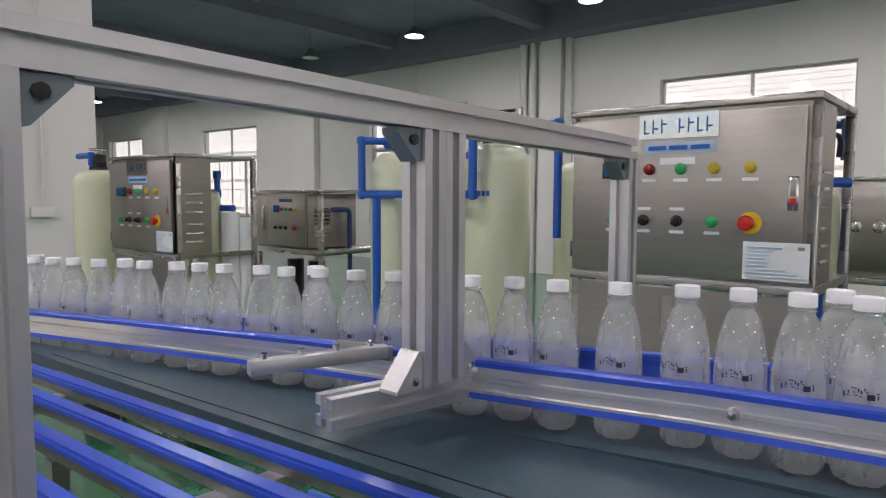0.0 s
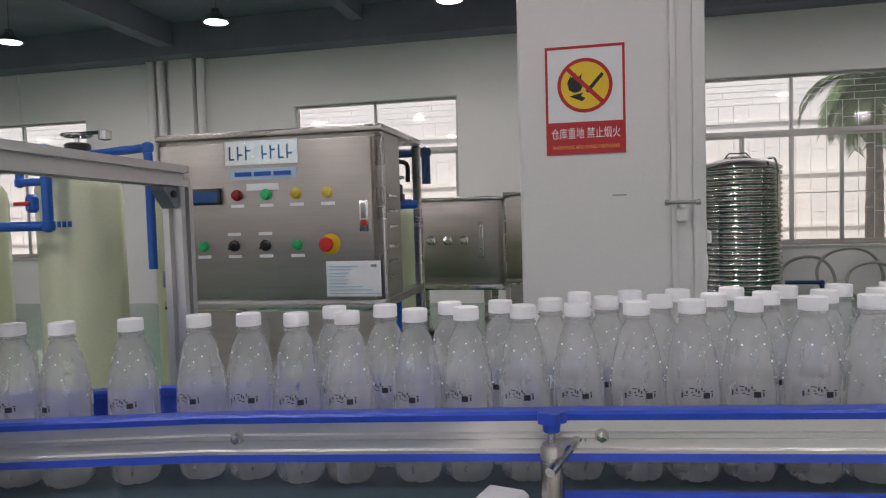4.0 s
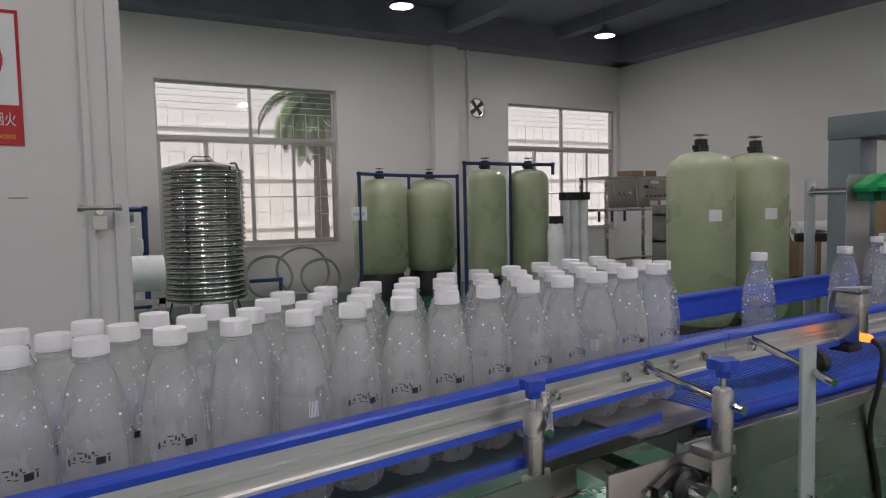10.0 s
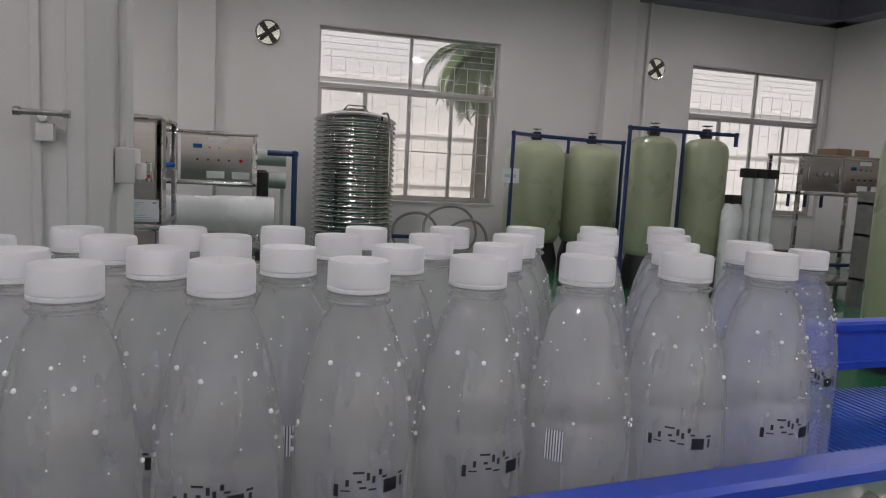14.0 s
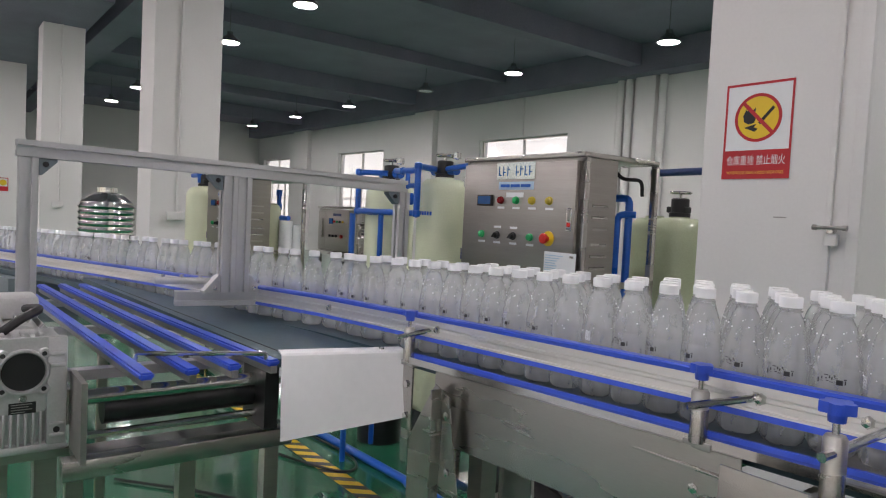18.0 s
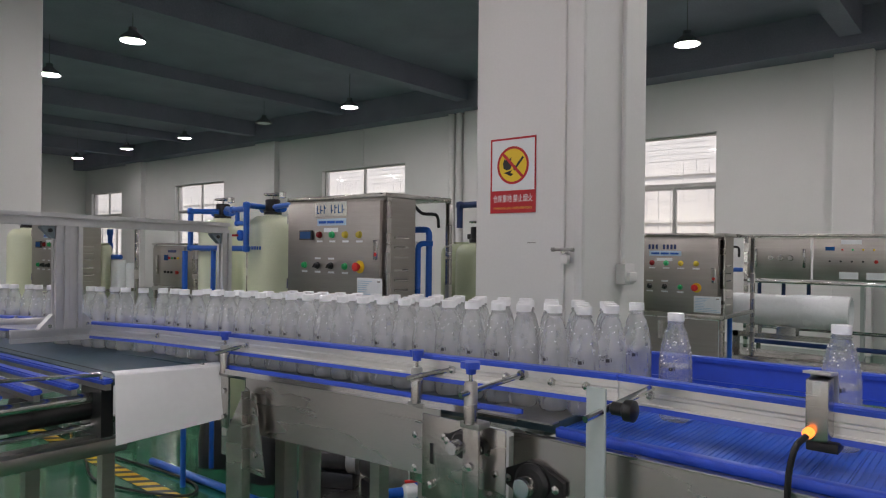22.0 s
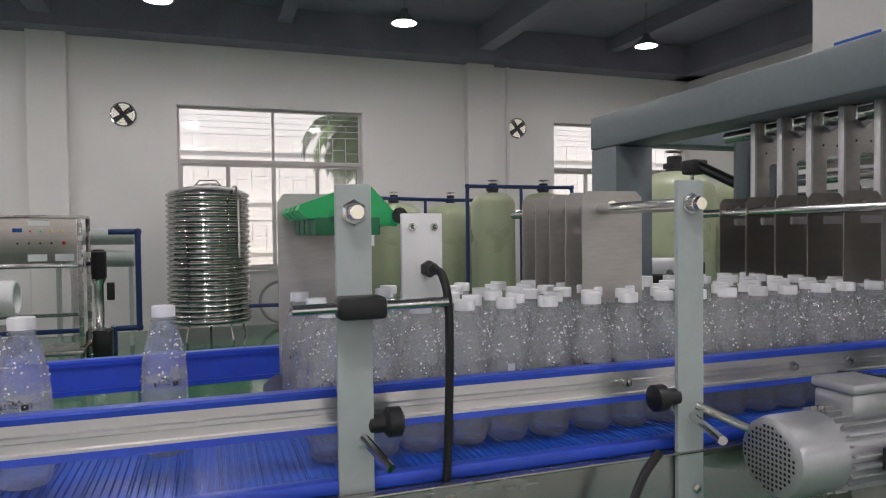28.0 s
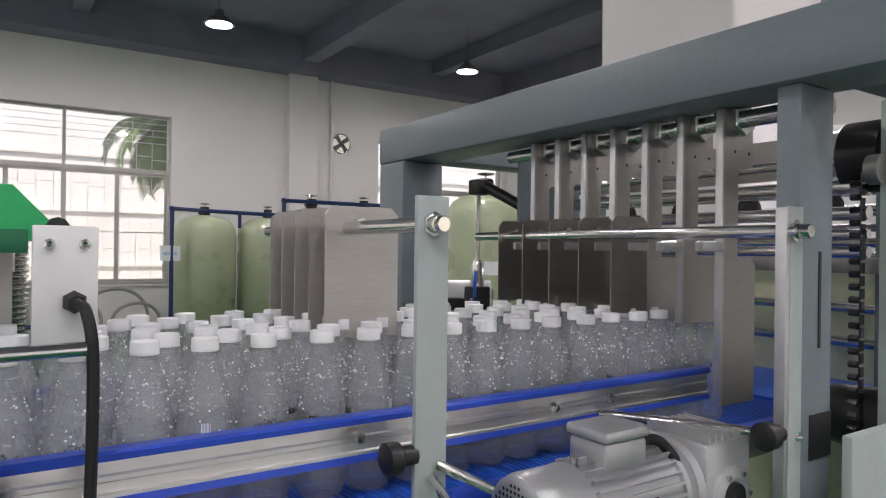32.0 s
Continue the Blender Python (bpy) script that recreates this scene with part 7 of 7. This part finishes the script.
t = thing("safety_poster", (4.146, -0.40, 1.62), "blue and white safety poster on the column", "poster")
part("sheet", B(0.0, 0.003, 0.0, 0.18, 0, 0.39), PAPER, t)
part("blue_band", B(-0.002, 0.0, 0.0, 0.18, 0.33, 0.39), PIPE, t)
part("blue_foot", B(-0.002, 0.0, 0.0, 0.18, 0.0, 0.05), PALEBLUE, t)
for k in range(2):
    for j in range(4):
        z = 0.265 - 0.055 * j
        part("text_stroke", joined(B(-0.002, 0.0, 0.05 + 0.06 * k, 0.082 + 0.06 * k, z, z + 0.006), B(-0.002, 0.0, 0.05 + 0.06 * k, 0.082 + 0.06 * k, z + 0.018, z + 0.024), B(-0.002, 0.0, 0.062 + 0.06 * k, 0.068 + 0.06 * k, z - 0.008, z + 0.03)), SIGNRED if (k + j) % 3 == 0 else INK, t)
t = thing("warning_notice", (-15.0 + 0.525, -1.04, 1.42), "small yellow notice with red border on a column", "sign")
part("sheet", B(0.0, 0.004, 0.0, 0.17, 0, 0.26), SIGNRED, t)
part("panel", B(0.004, 0.006, 0.015, 0.155, 0.09, 0.245), PAPER, t)
part("disc", LA([(0.0, 0.006), (0.06, 0.006), (0.06, 0.008), (0, 0.008)], 20, (0, 0.085, 0.165), "X"), CYEL, t)
t = thing("red_notice", (-3.1, WY - 0.01, 1.62), "red notice board on the far wall", "sign")
part("sheet", B(-1.6, 0, -0.01, 0, 0, 0.26), SIGNRED, t)

# hazard tape on the floor
def hazard_tape(x0, x1, y, w):
    t = tagged(new("hazard_tape"), "yellow and black striped floor tape", "floor tape", "floor tapes")
    t.location = (x0, y, 0.0)
    part("tape", B(0, x1 - x0, 0, w, 0.001, 0.0025), BLACK, t, "", 0)
    n = int((x1 - x0) / 0.12)
    for k in range(n):
        a = k * 0.12
        part("yellow_stripe", prism(bmesh.new(), [(a, 0.002), (a + 0.06, 0.002), (a + 0.06 + w * 0.8, w - 0.002), (a + w * 0.8, w - 0.002)], "z", 0.0025, 0.0035), YELLOW, t, "", 0)
    return t

hazard_tape(-4.2, 0.2, -0.50, 0.10)
hazard_tape(-5.6, -1.9, -2.05, 0.12)
for i, pts in enumerate(([(-1.6, -0.9, 0.01), (-1.2, -1.1, 0.01), (-0.7, -0.8, 0.01), (-0.3, -0.9, 0.01), (0.1, -0.7, 0.02)], [(-2.2, -1.4, 0.01), (-1.7, -1.0, 0.012), (-1.1, -0.7, 0.01), (-0.5, -0.95, 0.01)])):
    piece("floor_cable", tube(bmesh.new(), spline(pts), 0.007, 8), RUBBER, "black cable lying on the floor", "cable", "floor cables")

# pumps and pipes standing on the floor under the line
def floor_pump(x, y, turn, z=0.0):
    t = thing("floor_pump", (x, y, z), "small black pump with blue pipe stubs and red valve", "pump", "floor pumps", turn)
    part("motor", LA([(0.05, -0.14), (0.062, -0.12), (0.062, 0.06), (0.05, 0.08), (0, 0.08)], 20, (0, 0, 0.14), "X"), BLACK, t)
    part("pump_head", LA([(0.055, 0.08), (0.07, 0.09), (0.07, 0.14), (0, 0.15)], 20, (0, 0, 0.14), "X"), DULL, t)
    part("foot", B(-0.12, 0.12, -0.05, 0.05, 0.0, 0.08, 0.005), BLACK, t)
    part("riser", T([(0.11, 0, 0.20), (0.11, 0, 0.42), (0.11, 0.20, 0.42)], 0.02, 12, 0.03), PIPE, t, "bright blue plastic pipe")
    part("union", LA([(0.03, 0.26), (0.032, 0.27), (0.032, 0.30), (0.03, 0.31)], 14, (0.11, 0, 0)), PIPE, t)
    v = part("valve", LA([(0.022, -0.03), (0.03, -0.02), (0.03, 0.02), (0.022, 0.03)], 14, (0.11, 0.11, 0.42), "Y"), MEMB, t, "white valve body")
    part("valve_lever", B(0.10, 0.12, 0.09, 0.16, 0.455, 0.464, 0.003), RED, v, "red lever")
    return t

floor_pump(0.42, -0.62, 20)
floor_pump(-0.25, -0.42, -30)
floor_pump(0.95, -0.45, 10)
floor_pump(-0.98, 0.00, 25, 0.14)
floor_pump(-0.66, 0.02, -15, 0.14)
pipe_run([(-2.40, -0.26, 0.024), (-1.30, -0.21, 0.024), (-0.60, -0.24, 0.024)], 0.022, PIPE, "bright blue pipe lying on the floor", 0.03)
pipe_run([(-0.5, -0.30, 0.04), (0.55, -0.42, 0.04), (1.3, -0.30, 0.04)], 0.022, PIPE, "bright blue pipe lying on the floor", 0.03)
pipe_run([(0.25, -0.30, 0.09), (0.30, -0.95, 0.09), (0.9, -1.0, 0.09)], 0.018, PIPE, "bright blue pipe lying on the floor", 0.03)
for pts in ([(0.0, -1.1, 0.01), (0.3, -0.95, 0.01), (0.6, -1.1, 0.01), (0.9, -0.9, 0.01)], [(-2.75, -0.36, 0.01), (-1.93, -0.27, 0.01), (-1.75, -0.42, 0.01), (-2.3, -0.62, 0.01), (-2.8, -0.5, 0.01)], [(-0.9, -1.2, 0.01), (-0.4, -1.35, 0.01), (0.1, -1.2, 0.01), (0.5, -1.35, 0.01)]):
    piece("floor_cable", tube(bmesh.new(), spline(pts), 0.007, 8), RUBBER, "black cable lying on the floor", "cable", "floor cables")
